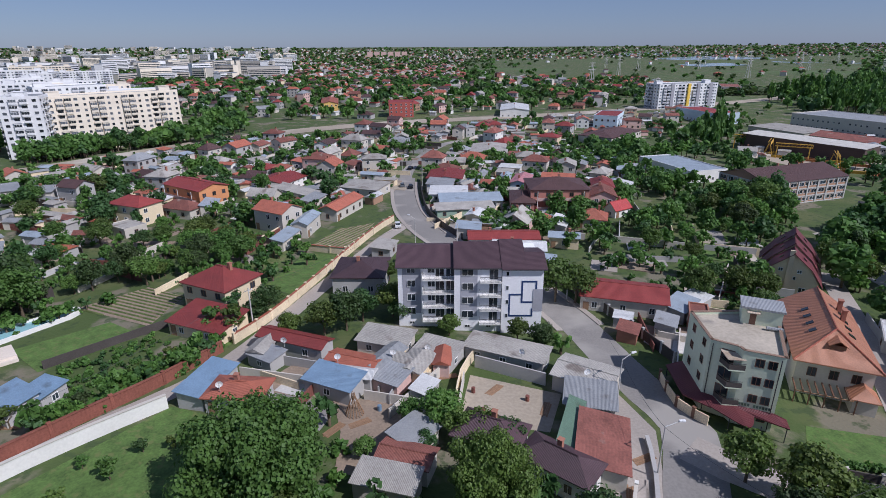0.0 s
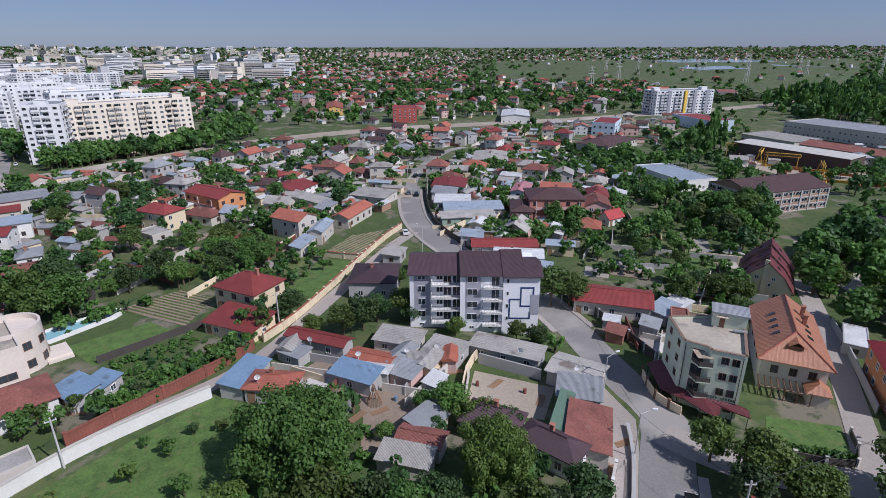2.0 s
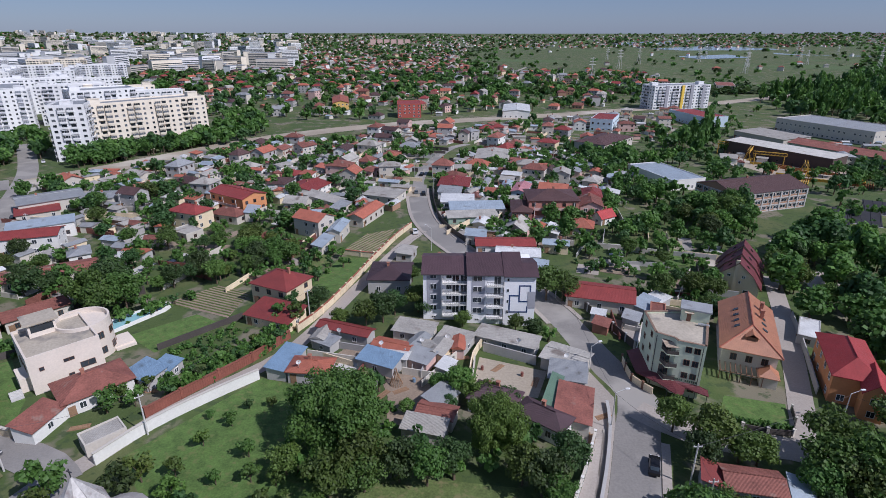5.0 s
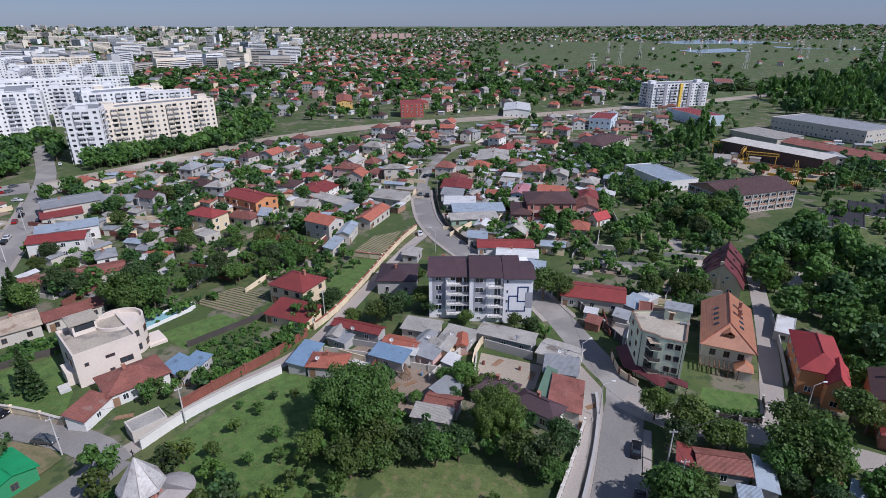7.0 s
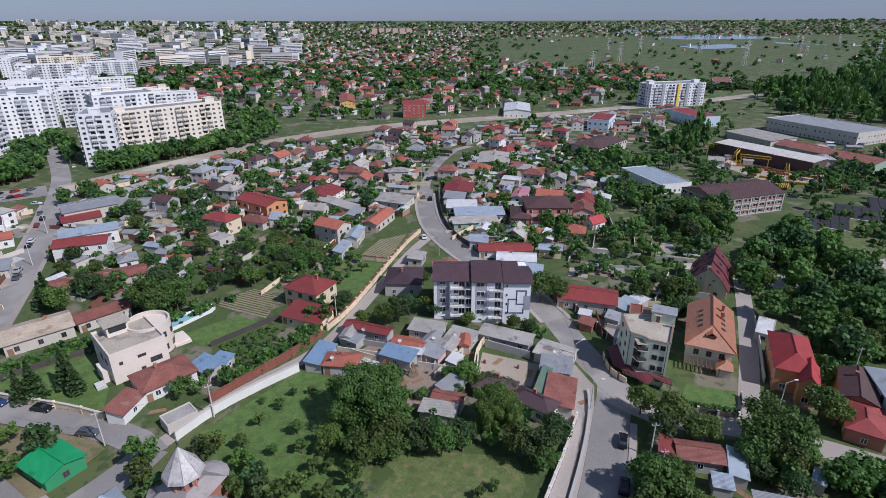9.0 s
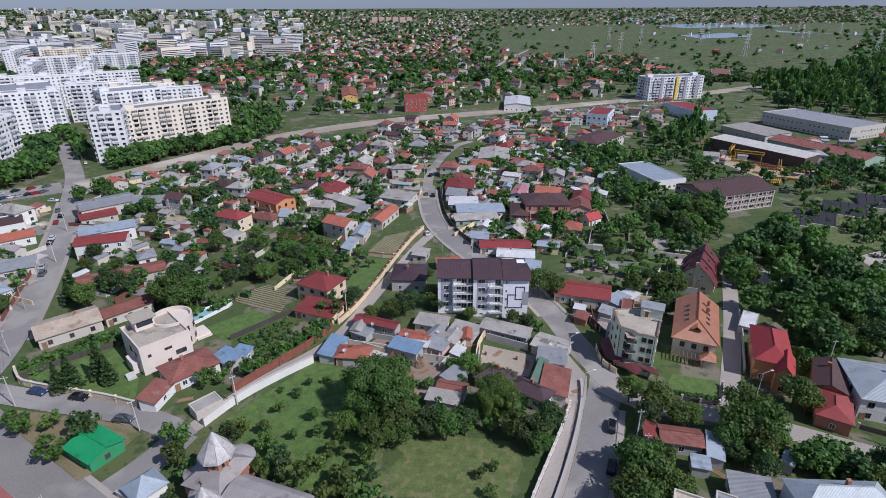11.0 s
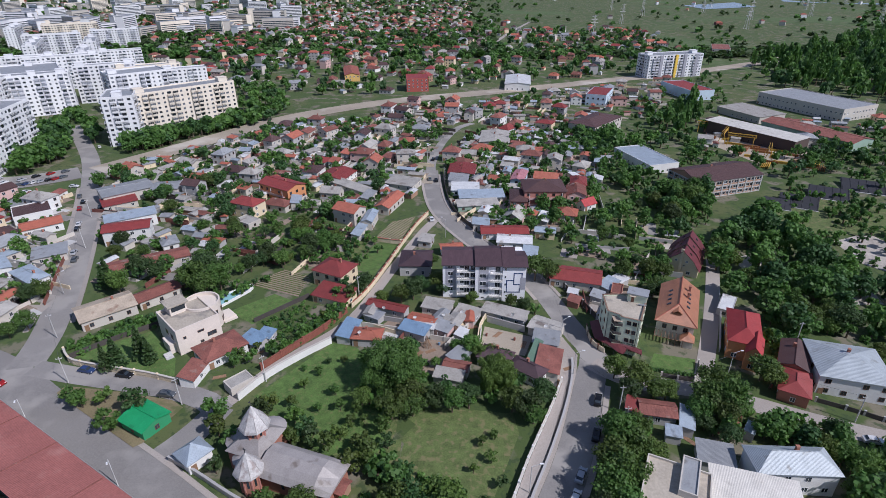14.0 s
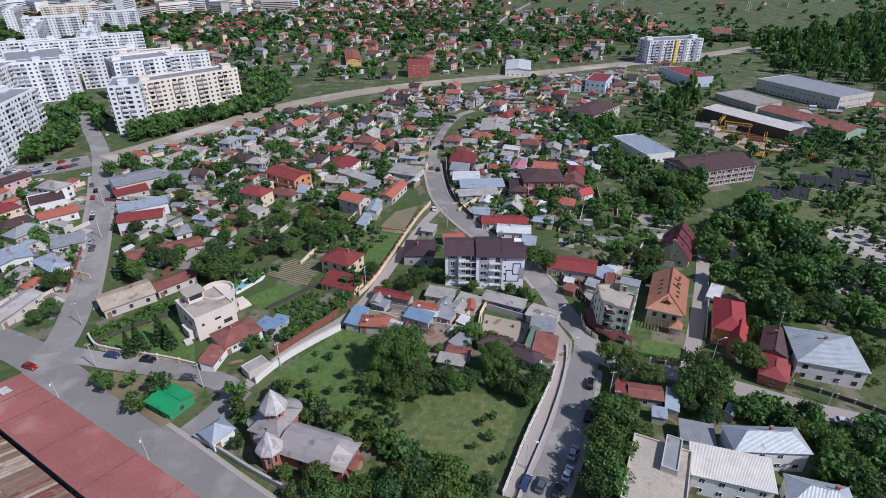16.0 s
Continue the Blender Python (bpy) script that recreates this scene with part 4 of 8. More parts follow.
# ---- modern beige villa ----
def villa(x, y, rot, w, d):
    root = thing("villa", x, y, rot, label="modern beige villa with flat roofs and a round tower bay", category="house")
    FOOT.append((x, y, 12))
    a, b, H = w / 2, d / 2, 7.6
    part("wall", boxes((-a, a, -b, b, -1.5, H - 0.4)), "wall_beige", root)
    part("roof", boxes((-a + 0.35, a - 0.35, -b + 0.35, b - 0.35, H - 0.4, H - 0.2)), "concrete_roof", root, "flat pale gravel roof")
    for q in ((-a, a, -b, -b + 0.35), (-a, a, b - 0.35, b), (-a, -a + 0.35, -b + 0.35, b - 0.35), (a - 0.35, a, -b + 0.35, b - 0.35)):
        part("parapet", boxes((*q, H - 0.4, H + 0.35)), "wall_beige", root)
    def drum(cx, cy, r, z0, z1, m, name, hole=None):
        bm = bmesh.new()
        tube(bm, (cx, cy, z0), (cx, cy, z1), r, n=36)
        part(name, bm, m, root)
    drum(a - 0.5, b - 3.6, 5.0, -1.5, H - 0.5, "wall_beige", "tower_bay")
    bm = bmesh.new()
    for k in range(36):
        p, q = (k * math.pi / 18, (k + 1) * math.pi / 18)
        slab(bm, [(a - 0.5 + 5.0 * math.cos(p), b - 3.6 + 5.0 * math.sin(p), H + 0.5), (a - 0.5 + 5.0 * math.cos(q), b - 3.6 + 5.0 * math.sin(q), H + 0.5), (a - 0.5 + 4.6 * math.cos(q), b - 3.6 + 4.6 * math.sin(q), H + 0.5), (a - 0.5 + 4.6 * math.cos(p), b - 3.6 + 4.6 * math.sin(p), H + 0.5)], 1.0)
    part("round_parapet", bm, "wall_beige", root)
    part("penthouse", boxes((-a + 2.4, -a + 7.0, b - 4.6, b - 0.4, H - 0.2, H + 2.6)), "wall_beige", root)
    part("penthouse_roof", boxes((-a + 1.8, -a + 7.6, b - 5.2, b + 0.2, H + 2.6, H + 2.95)), "concrete_roof", root)
    part("penthouse_glazing", boxes((-a + 2.8, -a + 6.6, b - 4.66, b - 4.6, H + 0.8, H + 2.2)), "glass", root)
    for wx, wz, ww, hh in ((-a + 2.0, 4.6, 0.8, 0.8), (a - 5.6, 4.8, 1.8, 0.7), (a - 2.8, 2.4, 2.6, 1.3), (a - 5.8, 1.4, 1.0, 0.8)):
        put_window(root, wx, -b, wz, 0, ww, hh, "frame_brown")
    for wy in (-3, 0.5):
        put_window(root, -a, wy, 3.8, 270, 1.6, 1.5, "frame_brown")
        put_window(root, -a, wy, 0.6, 270, 1.6, 1.6, "frame_brown")
    for ang in (-70, -35, 0):
        c, s = math.cos(radians(ang)), math.sin(radians(ang))
        for z in (1.0, 4.4):
            put_window(root, a - 0.5 + 5.0 * c, b - 3.6 + 5.0 * s, z, ang + 90, 1.4, 1.5, "frame_brown")
    part("terrace", boxes((a + 2, a + 7.5, b - 6.5, b - 1.5, -1.0, 0.7), (a + 3.5, a + 7.5, b - 7.3, b - 6.5, -1.0, 0.4)), "wall_beige", root, "stepped pale terrace")
    part("stair_wing", boxes((-a - 1.6, -a, -b + 2.5, -b + 7.5, -1.5, 3.0)), "wall_beige", root)
    for k in range(7):
        part("step", boxes((-a - 3.6, -a - 1.6, -b + 0.2 + k * 0.35, -b + 0.55 + k * 0.35, -0.8, 0.15 + k * 0.17)), "concrete", root)
    return root


# ---- church ----
def church(x, y, rot, tx, ty, sx, sy):
    root = thing("church", x, y, rot, label="brick church with rounded grey metal roof and two cone-roofed towers", category="church")
    FOOT.append((x, y, 12))
    a, b, h = 8.0, 4.2, 4.2
    inv = root.matrix_basis.inverted()
    part("nave_wall", boxes((-a, a - 0.4, -b + 0.4, b - 0.4, -1.5, h)), "wall_brick", root)
    # rounded nave roof with a hipped east end
    arc = [(-b - 0.4, h - 0.1), (-b * 0.86, h + 1.0), (-b * 0.52, h + 2.0), (0, h + 2.5), (b * 0.52, h + 2.0), (b * 0.86, h + 1.0), (b + 0.4, h - 0.1)]
    bm = bmesh.new()
    rows = []
    for k in range(9):
        u = -a + k * (2 * a - 3.2) / 8
        rows.append([bm.verts.new((u, py, pz)) for py, pz in arc])
    for p, q in zip(rows, rows[1:]):
        for i in range(6):
            bm.faces.new((p[i], q[i], q[i + 1], p[i + 1]))
    tip = [bm.verts.new((a + 0.3, py * 0.92, h - 0.1 + 0.25 * (pz - h))) for py, pz in arc]
    for i in range(6):
        bm.faces.new((rows[-1][i], tip[i], tip[i + 1], rows[-1][i + 1]))
    bm.faces.new([rows[0][i] for i in range(7)])
    bm.faces.new(tip[::-1])
    part("nave_roof", bm, "zinc", root, "grey patched sheet-metal roof")
    part("porch_wall", boxes((a - 0.4, a + 1.4, -1.6, 1.6, -1.5, 2.6)), "wall_bricks", root)
    bm = bmesh.new()
    slab(bm, [(a - 0.4, -2.0, 2.7), (a + 1.8, -2.0, 2.5), (a + 1.8, 0, 3.4), (a - 0.4, 0, 3.6)], 0.12)
    slab(bm, [(a + 1.8, 2.0, 2.5), (a - 0.4, 2.0, 2.7), (a - 0.4, 0, 3.6), (a + 1.8, 0, 3.4)], 0.12)
    part("porch_roof", bm, "rust", root)
    c = inv @ Vector((tx, ty, zg(x, y)))
    # crossing with its rounded apses under the main tower
    part("crossing_wall", boxes((c.x - 4, c.x + 3.5, c.y - 4.6, c.y + 4.2, -1.5, 5.2)), "wall_brick", root)
    bm = bmesh.new()
    low = [bm.verts.new((c.x + px, c.y + py, 5.15)) for px, py in ((-4.4, -5), (3.9, -5), (3.9, 4.6), (-4.4, 4.6))]
    top = [bm.verts.new((c.x + px, c.y + py, 7.2)) for px, py in ((-2, -2), (2, -2), (2, 2), (-2, 2))]
    for i in range(4):
        j = (i + 1) % 4
        bm.faces.new((low[i], low[j], top[j], top[i]))
    bm.faces.new(top)
    bm.faces.new(low[::-1])
    part("crossing_roof", bm, "zinc", root)
    for px, py, r, hh in ((-3.6, 0, 3.4, 4.2), (0, 4.0, 3.2, 4.4), (0, -4.0, 2.4, 4.2)):
        part("apse_wall", tube(bmesh.new(), (c.x + px, c.y + py, -1.5), (c.x + px, c.y + py, hh), r, n=16), "wall_brick", root)
        bm = bmesh.new()
        tube(bm, (c.x + px, c.y + py, hh), (c.x + px, c.y + py, hh + 0.7), r + 0.45, r * 0.72, n=16)
        tube(bm, (c.x + px, c.y + py, hh + 0.7), (c.x + px, c.y + py, hh + 1.2), r * 0.72, 0.2, n=16)
        part("apse_roof", bm, "zinc", root)
    d = inv @ Vector((sx, sy, zg(x, y)))
    for c, r, z0, z1, ap in ((c, 2.15, 6.6, 9.4, 14.2), (d, 2.0, -1.5, 5.6, 10.0)):
        part("tower_drum", tube(bmesh.new(), (c.x, c.y, z0), (c.x, c.y, z1), r, n=8), "wall_brick", root)
        for k in range(8):
            ang = k * math.pi / 4
            part("pilaster", tube(bmesh.new(), (c.x + r * math.cos(ang), c.y + r * math.sin(ang), z0), (c.x + r * math.cos(ang), c.y + r * math.sin(ang), z1), 0.2, n=5), "wall_salmon", root)
            m = (ang + math.pi / 8)
            part("tower_window", boxes((-0.22, 0.22, -0.05, 0.05, max(z0, 1.5) + 0.8, z1 - 0.9)), "glass", root).matrix_basis = Matrix.Translation((c.x + r * 0.93 * math.cos(m), c.y + r * 0.93 * math.sin(m), 0)) @ pose(0, 0, 0, 0, 0, math.degrees(m) + 90)
        bm = bmesh.new()
        tube(bm, (c.x, c.y, z1 - 0.2), (c.x, c.y, z1 + 0.3), r + 1.1, r + 0.95, n=8)
        tube(bm, (c.x, c.y, z1 + 0.3), (c.x, c.y, ap), r + 0.95, 0.08, n=8)
        part("cone_roof", bm, "zinc_pale", root, "pale patchy metal cone roof")
        for k in range(8):
            ang = k * math.pi / 4
            part("hip_seam", tube(bmesh.new(), (c.x + (r + 0.95) * math.cos(ang + 1.5708), c.y + (r + 0.95) * math.sin(ang + 1.5708), z1 + 0.3), (c.x, c.y, ap), 0.06, n=4), "zinc", root)
        part("cross", boxes((c.x - 0.05, c.x + 0.05, c.y - 0.05, c.y + 0.05, ap - 0.1, ap + 1.3), (c.x - 0.4, c.x + 0.4, c.y - 0.05, c.y + 0.05, ap + 0.8, ap + 0.92)), "dark_metal", root)
    for k in range(4):
        put_window(root, -a + 5.5 + k * 2.8, -b + 0.4, 1.6, 0, 0.8, 2.0, "frame_brown")
    return root


mat("zinc_pale", (0.5, 0.48, 0.46), 0.6, 0.1, 3, 0.6, 0.3, 0.2, 0.05, 0, ((0.32, 0.27, 0.25), 0.7, 0.54))

# ---- plan ----
main_block(-1.0, 84.9, -0.8)
green_block(50.5, 62.5)
orange_house(69.2, 73.2, -24.5, 11.3, 22.0, 6.2, 3.7)
stepped_house(86.2, 109.4, -31, 12.4, 16.0)
villa(-72.3, 64.5, 45, 12.0, 13.6)
church(-28.6, 13.3, -20, -39.6, 20.3, -38.9, 12.2)
wall_line("brick_wall", [(-48.1, 49.1), (-41.9, 57.7), (-35.2, 66.6), (-29.9, 76.2)], 2.0, 0.3, "brick_fence", "long red-brown brick garden wall beside the lane", "wall", "brick_fence", (5.0, 'brick_fence'))
wall_line("orchard_wall", [(-50.3, 37.6), (-45.4, 46.2), (-38.6, 54.0), (-31.9, 60.6)], 2.2, 0.3, "wall_white", "long white rendered orchard wall beside the lane", "wall", "wall_pale", None)
wall_line("house_fence", [(41.3, 68.5), (41.0, 61.5), (43.6, 57.2)], 1.6, 0.15, "fence_cream", "cream panel fence beside the pale green building", "fence", None, (2.2, "frame_brown"))
wall_line("slope_fence", [(29.3, 44.7), (25.9, 37.0), (21.6, 28.2), (17.1, 19.0), (13.2, 10.0), (10.6, 4.2)], 1.4, 0.18, "wall_white", "white concrete fence along the planted strip", "fence", "wall_pale", (2.6, "wall_white"))
wall_line("garden_fence", [(-28.8, 78.8), (-25.0, 87.8), (-20.5, 104.3), (-15.8, 123.5), (-10.8, 141.6), (-6.8, 152.4)], 1.9, 0.22, "fence_cream", "cream rendered fence with brown coping and posts", "fence", "orange", (3.2, 'fence_cream'))
wall_line("garden_fence", [(-26.9, 126.6), (-20.8, 124.5), (-16.7, 123.5)], 1.7, 0.22, "fence_cream", "cream rendered fence closing the vegetable plot", "fence", "orange", (3.2, 'fence_cream'))
wall_line("villa_fence", [(-104.3, 57.0), (-100.5, 53.0), (-96.3, 51.2), (-87.2, 49.0), (-76.8, 46.7), (-67.9, 43.9)], 1.7, 0.3, "fence_cream", "cream wall with piers round the villa garden", "wall", "wall_pale", (3.5, 'fence_cream'))
wall_line("church_wall", [(-58.9, 19.3), (-51.8, 15.6), (-42.4, 9.8), (-29.3, 2.6), (-22.2, -1.9)], 1.5, 0.3, "wall_pale", "pale plastered wall round the churchyard", "wall", "wall_grey", None)
wall_line("street_wall", [(34.0, 54.1), (32.6, 47.2), (28.7, 36.0), (22.9, 22.6), (17.3, 11.2), (13.4, 2.8)], 0.7, 0.3, "wall_grey", "low grey wall between street and slope", "wall", "wall_grey", None)
wall_line("dark_fence", [(-85.8, 89.6), (-73.3, 99.1)], 2.2, 0.12, "dark_fence", "dark sheet fence behind the villa", "fence", None, None)
wall_line("dark_fence", [(-101.7, 53.8), (-93.7, 62.3), (-82.3, 71.6)], 1.6, 0.1, "dark_fence", "dark fence along the vines", "fence", None, None)
wall_line("dark_fence", [(-56.6, 71.0), (-43.4, 85.4)], 1.6, 0.1, "dark_fence", "dark fence between two gardens", "fence", None, None)
wall_line("street_fence", [(45.6, 73.5), (43.2, 81.7), (38.6, 94.2), (34.1, 104.1), (27.9, 112.6)], 2.0, 0.15, "dark_fence", "dark fence along the bend of the street", "fence", None, (3.0, 'wall_grey'))
wall_line("street_fence", [(13.1, 135.9), (7.6, 147.1), (2.9, 163.9), (0.5, 187.8), (-0.5, 210.6)], 1.9, 0.15, "dark_fence", "dark fence along the street", "fence", None, None)
wall_line("yard_wall", [(8.5, 57.1), (10.0, 67.9), (12.5, 74.1)], 1.9, 0.25, "fence_cream", "cream wall beside the bare yard", "wall", None, None)
wall_line("yard_wall", [(12.4, 71.6), (22.9, 66.5)], 2.2, 0.25, "wall_grey", "grey block wall of the bare yard", "wall", None, None)
wall_line("house_fence", [(55.9, 47.7), (63.9, 46.1), (67.8, 53.0)], 1.2, 0.15, "dark_fence", "dark fence of the orange house", "fence", None, (2.5, 'wall_pale'))
wall_line("house_fence", [(90.9, 39.0), (99.8, 34.4), (108.6, 28.7)], 1.3, 0.12, "dark_fence", "dark railing along the street", "fence", None, (3.0, 'wall_grey'))
wall_line("lane_wall", [(76.0, 58.4), (84.4, 76.3), (90.4, 90.4)], 1.8, 0.2, "wall_grey", "grey wall beside the narrow lane", "wall", None, None)
wall_line("red_fence", [(-125.4, 81.1), (-134.9, 103.9), (-141.4, 119.6)], 1.8, 0.1, "brick_fence", "red sheet fence along a street", "fence", None, None)
patch([(-47.1, 39.2), (-31.5, 60.9), (-24.6, 58.4), (-14.6, 46.2), (-13.0, 33.1), (-14.1, 21.1), (-25.9, 20.4), (-38.5, 29.4)], "lawn", "mown green orchard lawn", "lawn", 0.020)
patch([(-13.6, 32.8), (-2.2, 35.3), (15.7, 33.3), (16.3, 26.9), (8.4, 8.2), (-2.2, 8.0), (-14.0, 19.4)], "meadow", "dry yellowish meadow", "meadow", 0.024)
patch([(25.5, 62.0), (33.5, 64.5), (36.0, 56.0), (33.6, 47.0), (29.5, 37.5), (25.5, 41.5), (30.0, 52.0)], "asphalt_light", "pale paved forecourt beside the street", "forecourt", 0.016)
patch([(29.5, 44.6), (32.3, 46.9), (28.5, 36.1), (22.7, 22.8), (17.1, 11.4), (13.4, 3.4), (10.8, 4.2), (13.4, 10.0), (17.3, 19.0), (21.8, 28.2), (26.1, 37.0)], "asphalt_light", "pale paved strip behind the street wall", "footway", 0.2)
patch([(11.5, 69.1), (24.9, 64.2), (21.5, 55.4), (9.3, 57.7)], "dirt", "bare earth yard", "yard", 0.028)
patch([(-101.6, 55.6), (-84.9, 67.4), (-72.7, 54.1), (-69.8, 46.7), (-88.3, 51.2)], "lawn", "mown villa lawn", "lawn", 0.032)
patch([(-26.7, 124.6), (-17.5, 122.5), (-24.2, 99.4), (-31.3, 103.6)], "lawn", "fresh green lawn strip", "lawn", 0.036)
patch([(-27.2, 129.7), (-21.8, 144.6), (-12.3, 150.5), (-16.9, 126.5)], "soil", "dug vegetable plot", "plot", 0.040)
patch([(-65.2, 93.5), (-56.2, 103.8), (-46.4, 98.8), (-47.1, 85.6)], "soil", "vegetable field with furrows", "field", 0.044)
patch([(-66.3, 77.2), (-55.2, 87.4), (-46.3, 82.0), (-57.0, 70.2)], "lawn", "mown lawn below the pool", "lawn", 0.048)
patch([(-48.2, 56.4), (-40.6, 67.6), (-28.5, 81.9), (-31.2, 72.1), (-42.1, 58.5), (-48.0, 50.8)], "lawn", "overgrown garden strip", "lawn", 0.052)
patch([(57.5, 57.4), (67.9, 55.0), (64.7, 48.0), (53.3, 50.6)], "lawn", "mown lawn before the orange house", "lawn", 0.056)
patch([(-96.2, 40.5), (-95.6, 43.2), (-80.2, 40.8), (-66.2, 37.7), (-62.7, 35.2), (-66.9, 24.1), (-68.4, 22.9)], "drygrass", "dry grass island between streets", "island", 0.240)
patch([(-9.1, 63.0), (1.4, 61.3), (1.2, 53.5), (-1.5, 46.5), (-6.0, 47.5), (-6.5, 55.0)], "soil", "bare garden plot", "plot", 0.064)
patch([(154.6, 130.6), (173.3, 138.4), (177.0, 120.3), (163.3, 98.6), (153.2, 111.4)], "rubble", "pale rubble on waste land", "rubble_ground", 0.068)
patch([(128.5, 95.1), (145.0, 98.8), (141.0, 84.0), (129.6, 84.1)], "rubble", "pale rubble on waste land", "rubble_ground", 0.072)
patch([(117.1, 147.5), (129.4, 152.3), (124.2, 136.3), (114.5, 130.8)], "rubble", "pale rubble beside the brick hall", "rubble_ground", 0.076)
patch([(184.2, 319.9), (224.8, 264.1), (212.1, 231.2), (176.7, 231.8), (167.5, 271.3)], "dirt", "rusty yard of the crane works", "yard", 0.080)
patch([(178.5, 157.9), (201.5, 166.8), (202.1, 151.4), (175.7, 138.4)], "rubble", "pale rubble on waste land", "rubble_ground", 0.084)
patch([(107.6, 115.8), (122.5, 123.4), (119.9, 111.7), (106.8, 104.8)], "rubble", "pale rubble under the trees", "rubble_ground", 0.088)
patch([(86.6, 58.7), (100.0, 76.8), (103.6, 61.9), (89.1, 52.2)], "lawn", "green garden behind the orange villa", "lawn", 0.092)
patch([(74.9, 139.8), (85.3, 134.8), (80.9, 121.8), (72.5, 123.9)], "lawn", "bright lawn in a garden", "lawn", 0.096)
patch([(-47.7, 102.9), (-34.7, 130.9), (-29.0, 120.7), (-34.7, 98.7)], "meadow", "rough grass in an orchard", "meadow", 0.100)
patch([(-186.3, 135.5), (-170.3, 132.6), (-150.7, 135.0), (-144.4, 126.1), (-153.0, 112.8), (-173.7, 117.6)], "lawn", "green garden plot", "lawn", 0.104)
patch([(143.9, 166.3), (189.6, 179.7), (202.5, 158.9), (185.7, 135.5), (155.0, 135.9), (139.5, 147.4)], "meadow", "rough meadow of the waste land", "meadow", 0.108)
house(-384, 446, 28, 70, 12, 28.5, "flat", 0.8, "grey", "whiteblock", "white ten-storey block of flats in the estate", 10)
house(-344, 454, 35, 60, 12, 28.5, "flat", 0.8, "grey", "whiteblock", "white ten-storey block of flats in the estate", 10)
house(-277, 404, 28, 45, 12, 28.5, "flat", 0.8, "grey", "whiteblock", "white ten-storey block of flats in the estate", 10)
house(-248, 415, 35, 50, 12, 25.7, "flat", 0.8, "grey", "creamblock", "pale ten-storey block of flats in the estate", 9)
house(-219, 418, 28, 35, 12, 22.8, "flat", 0.8, "grey", "whiteblock", "pale ten-storey block of flats in the estate", 8)
house(-440, 562, 118, 80, 12, 28.5, "flat", 0.8, "grey", "whiteblock", "white ten-storey block of flats in the estate", 10)
house(-391, 584, 118, 60, 12, 28.5, "flat", 0.8, "grey", "whiteblock", "white ten-storey block of flats in the estate", 10)
house(-455, 500, 118, 70, 12, 28.5, "flat", 0.8, "grey", "whiteblock", "white ten-storey block of flats in the estate", 10)
house(-335, 537, 28, 40, 12, 22.8, "flat", 0.8, "grey", "whiteblock", "pale ten-storey block of flats in the estate", 8)
house(-588, 743, 118, 80, 12, 28.5, "flat", 0.8, "grey", "whiteblock", "pale ten-storey block of flats in the estate", 10)
house(-532, 779, 35, 70, 12, 28.5, "flat", 0.8, "grey", "creamblock", "white ten-storey block of flats in the estate", 10)
house(-459, 758, 28, 60, 12, 22.8, "flat", 0.8, "grey", "whiteblock", "pale ten-storey block of flats in the estate", 8)
house(-367, 353, 118, 60, 12, 28.5, "flat", 0.8, "grey", "whiteblock", "pale ten-storey block of flats in the estate", 10)
house(-604, 646, 28, 80, 12, 28.5, "flat", 0.8, "grey", "whiteblock", "pale ten-storey block of flats in the estate", 10)
house(-306, 356, 28, 50, 12, 28.5, "flat", 0.8, "grey", "whiteblock", "pale ten-storey block of flats in the estate", 10)
house(-348, 496, 118, 50, 12, 28.5, "flat", 0.8, "grey", "whiteblock", "pale ten-storey block of flats in the estate", 10)
house(-470, 640, 28, 60, 12, 28.5, "flat", 0.8, "grey", "whiteblock", "pale ten-storey block of flats in the estate", 10)
patch([(827, 2263), (1187, 2513), (1325, 2092), (1405, 1791), (1246, 1579), (1073, 1737), (919, 1971)], "lake", "pale shining lake beyond the fields", "water", 0.6, 200)
patch([(681, 1622), (890, 1752), (851, 1545), (679, 1468)], "lake", "pale shining lake beyond the fields", "water", 0.6, 200)
patch([(860, 2924), (1272, 3095), (1086, 2697), (805, 2641)], "lake", "pale shining lake beyond the fields", "water", 0.6, 200)
road([(17.2, 0.9), (22.7, 11.3), (27.4, 20.9), (32.7, 34.0), (36.6, 44.9), (40.5, 56.1), (38.3, 64.3), (35.9, 73.3), (33.1, 85.5), (29.5, 96.6), (24.2, 108.0), (17.1, 117.8), (9.8, 130.4), (2.6, 145.6), (-2.8, 163.6), (-5.7, 187.4), (-6.6, 212.9)], 7.5, "asphalt")
road([(-6.2, 205.7), (-6.7, 219.5), (-5.0, 239.9), (0.5, 271.8), (10.1, 304.2), (21.0, 318.9)], 5.0, "asphalt")
road([(39.1, 52.7), (47.4, 45.7), (60.5, 43.2), (73.7, 38.4), (86.7, 32.2), (98.2, 27.6), (113.6, 22.1)], 6.0, "asphalt_light")
road([(65.3, 44.5), (72.6, 58.3), (81.8, 76.3), (91.1, 96.1), (99.7, 115.5)], 4.5, "asphalt_light")
road([(-53.7, 35.5), (-50.8, 40.1), (-46.1, 48.4), (-39.3, 57.2), (-32.1, 65.4), (-27.4, 73.6), (-23.0, 87.1), (-17.9, 104.7), (-12.4, 122.9), (-7.1, 138.9), (-2.8, 149.0)], 3.6, "asphalt_light")
road([(-27.4, -8.7), (-45.4, 2.7), (-61.2, 13.4), (-78.0, 24.2), (-97.3, 36.9), (-115.5, 49.0), (-134.5, 57.8), (-156.3, 64.3)], 10, "asphalt")
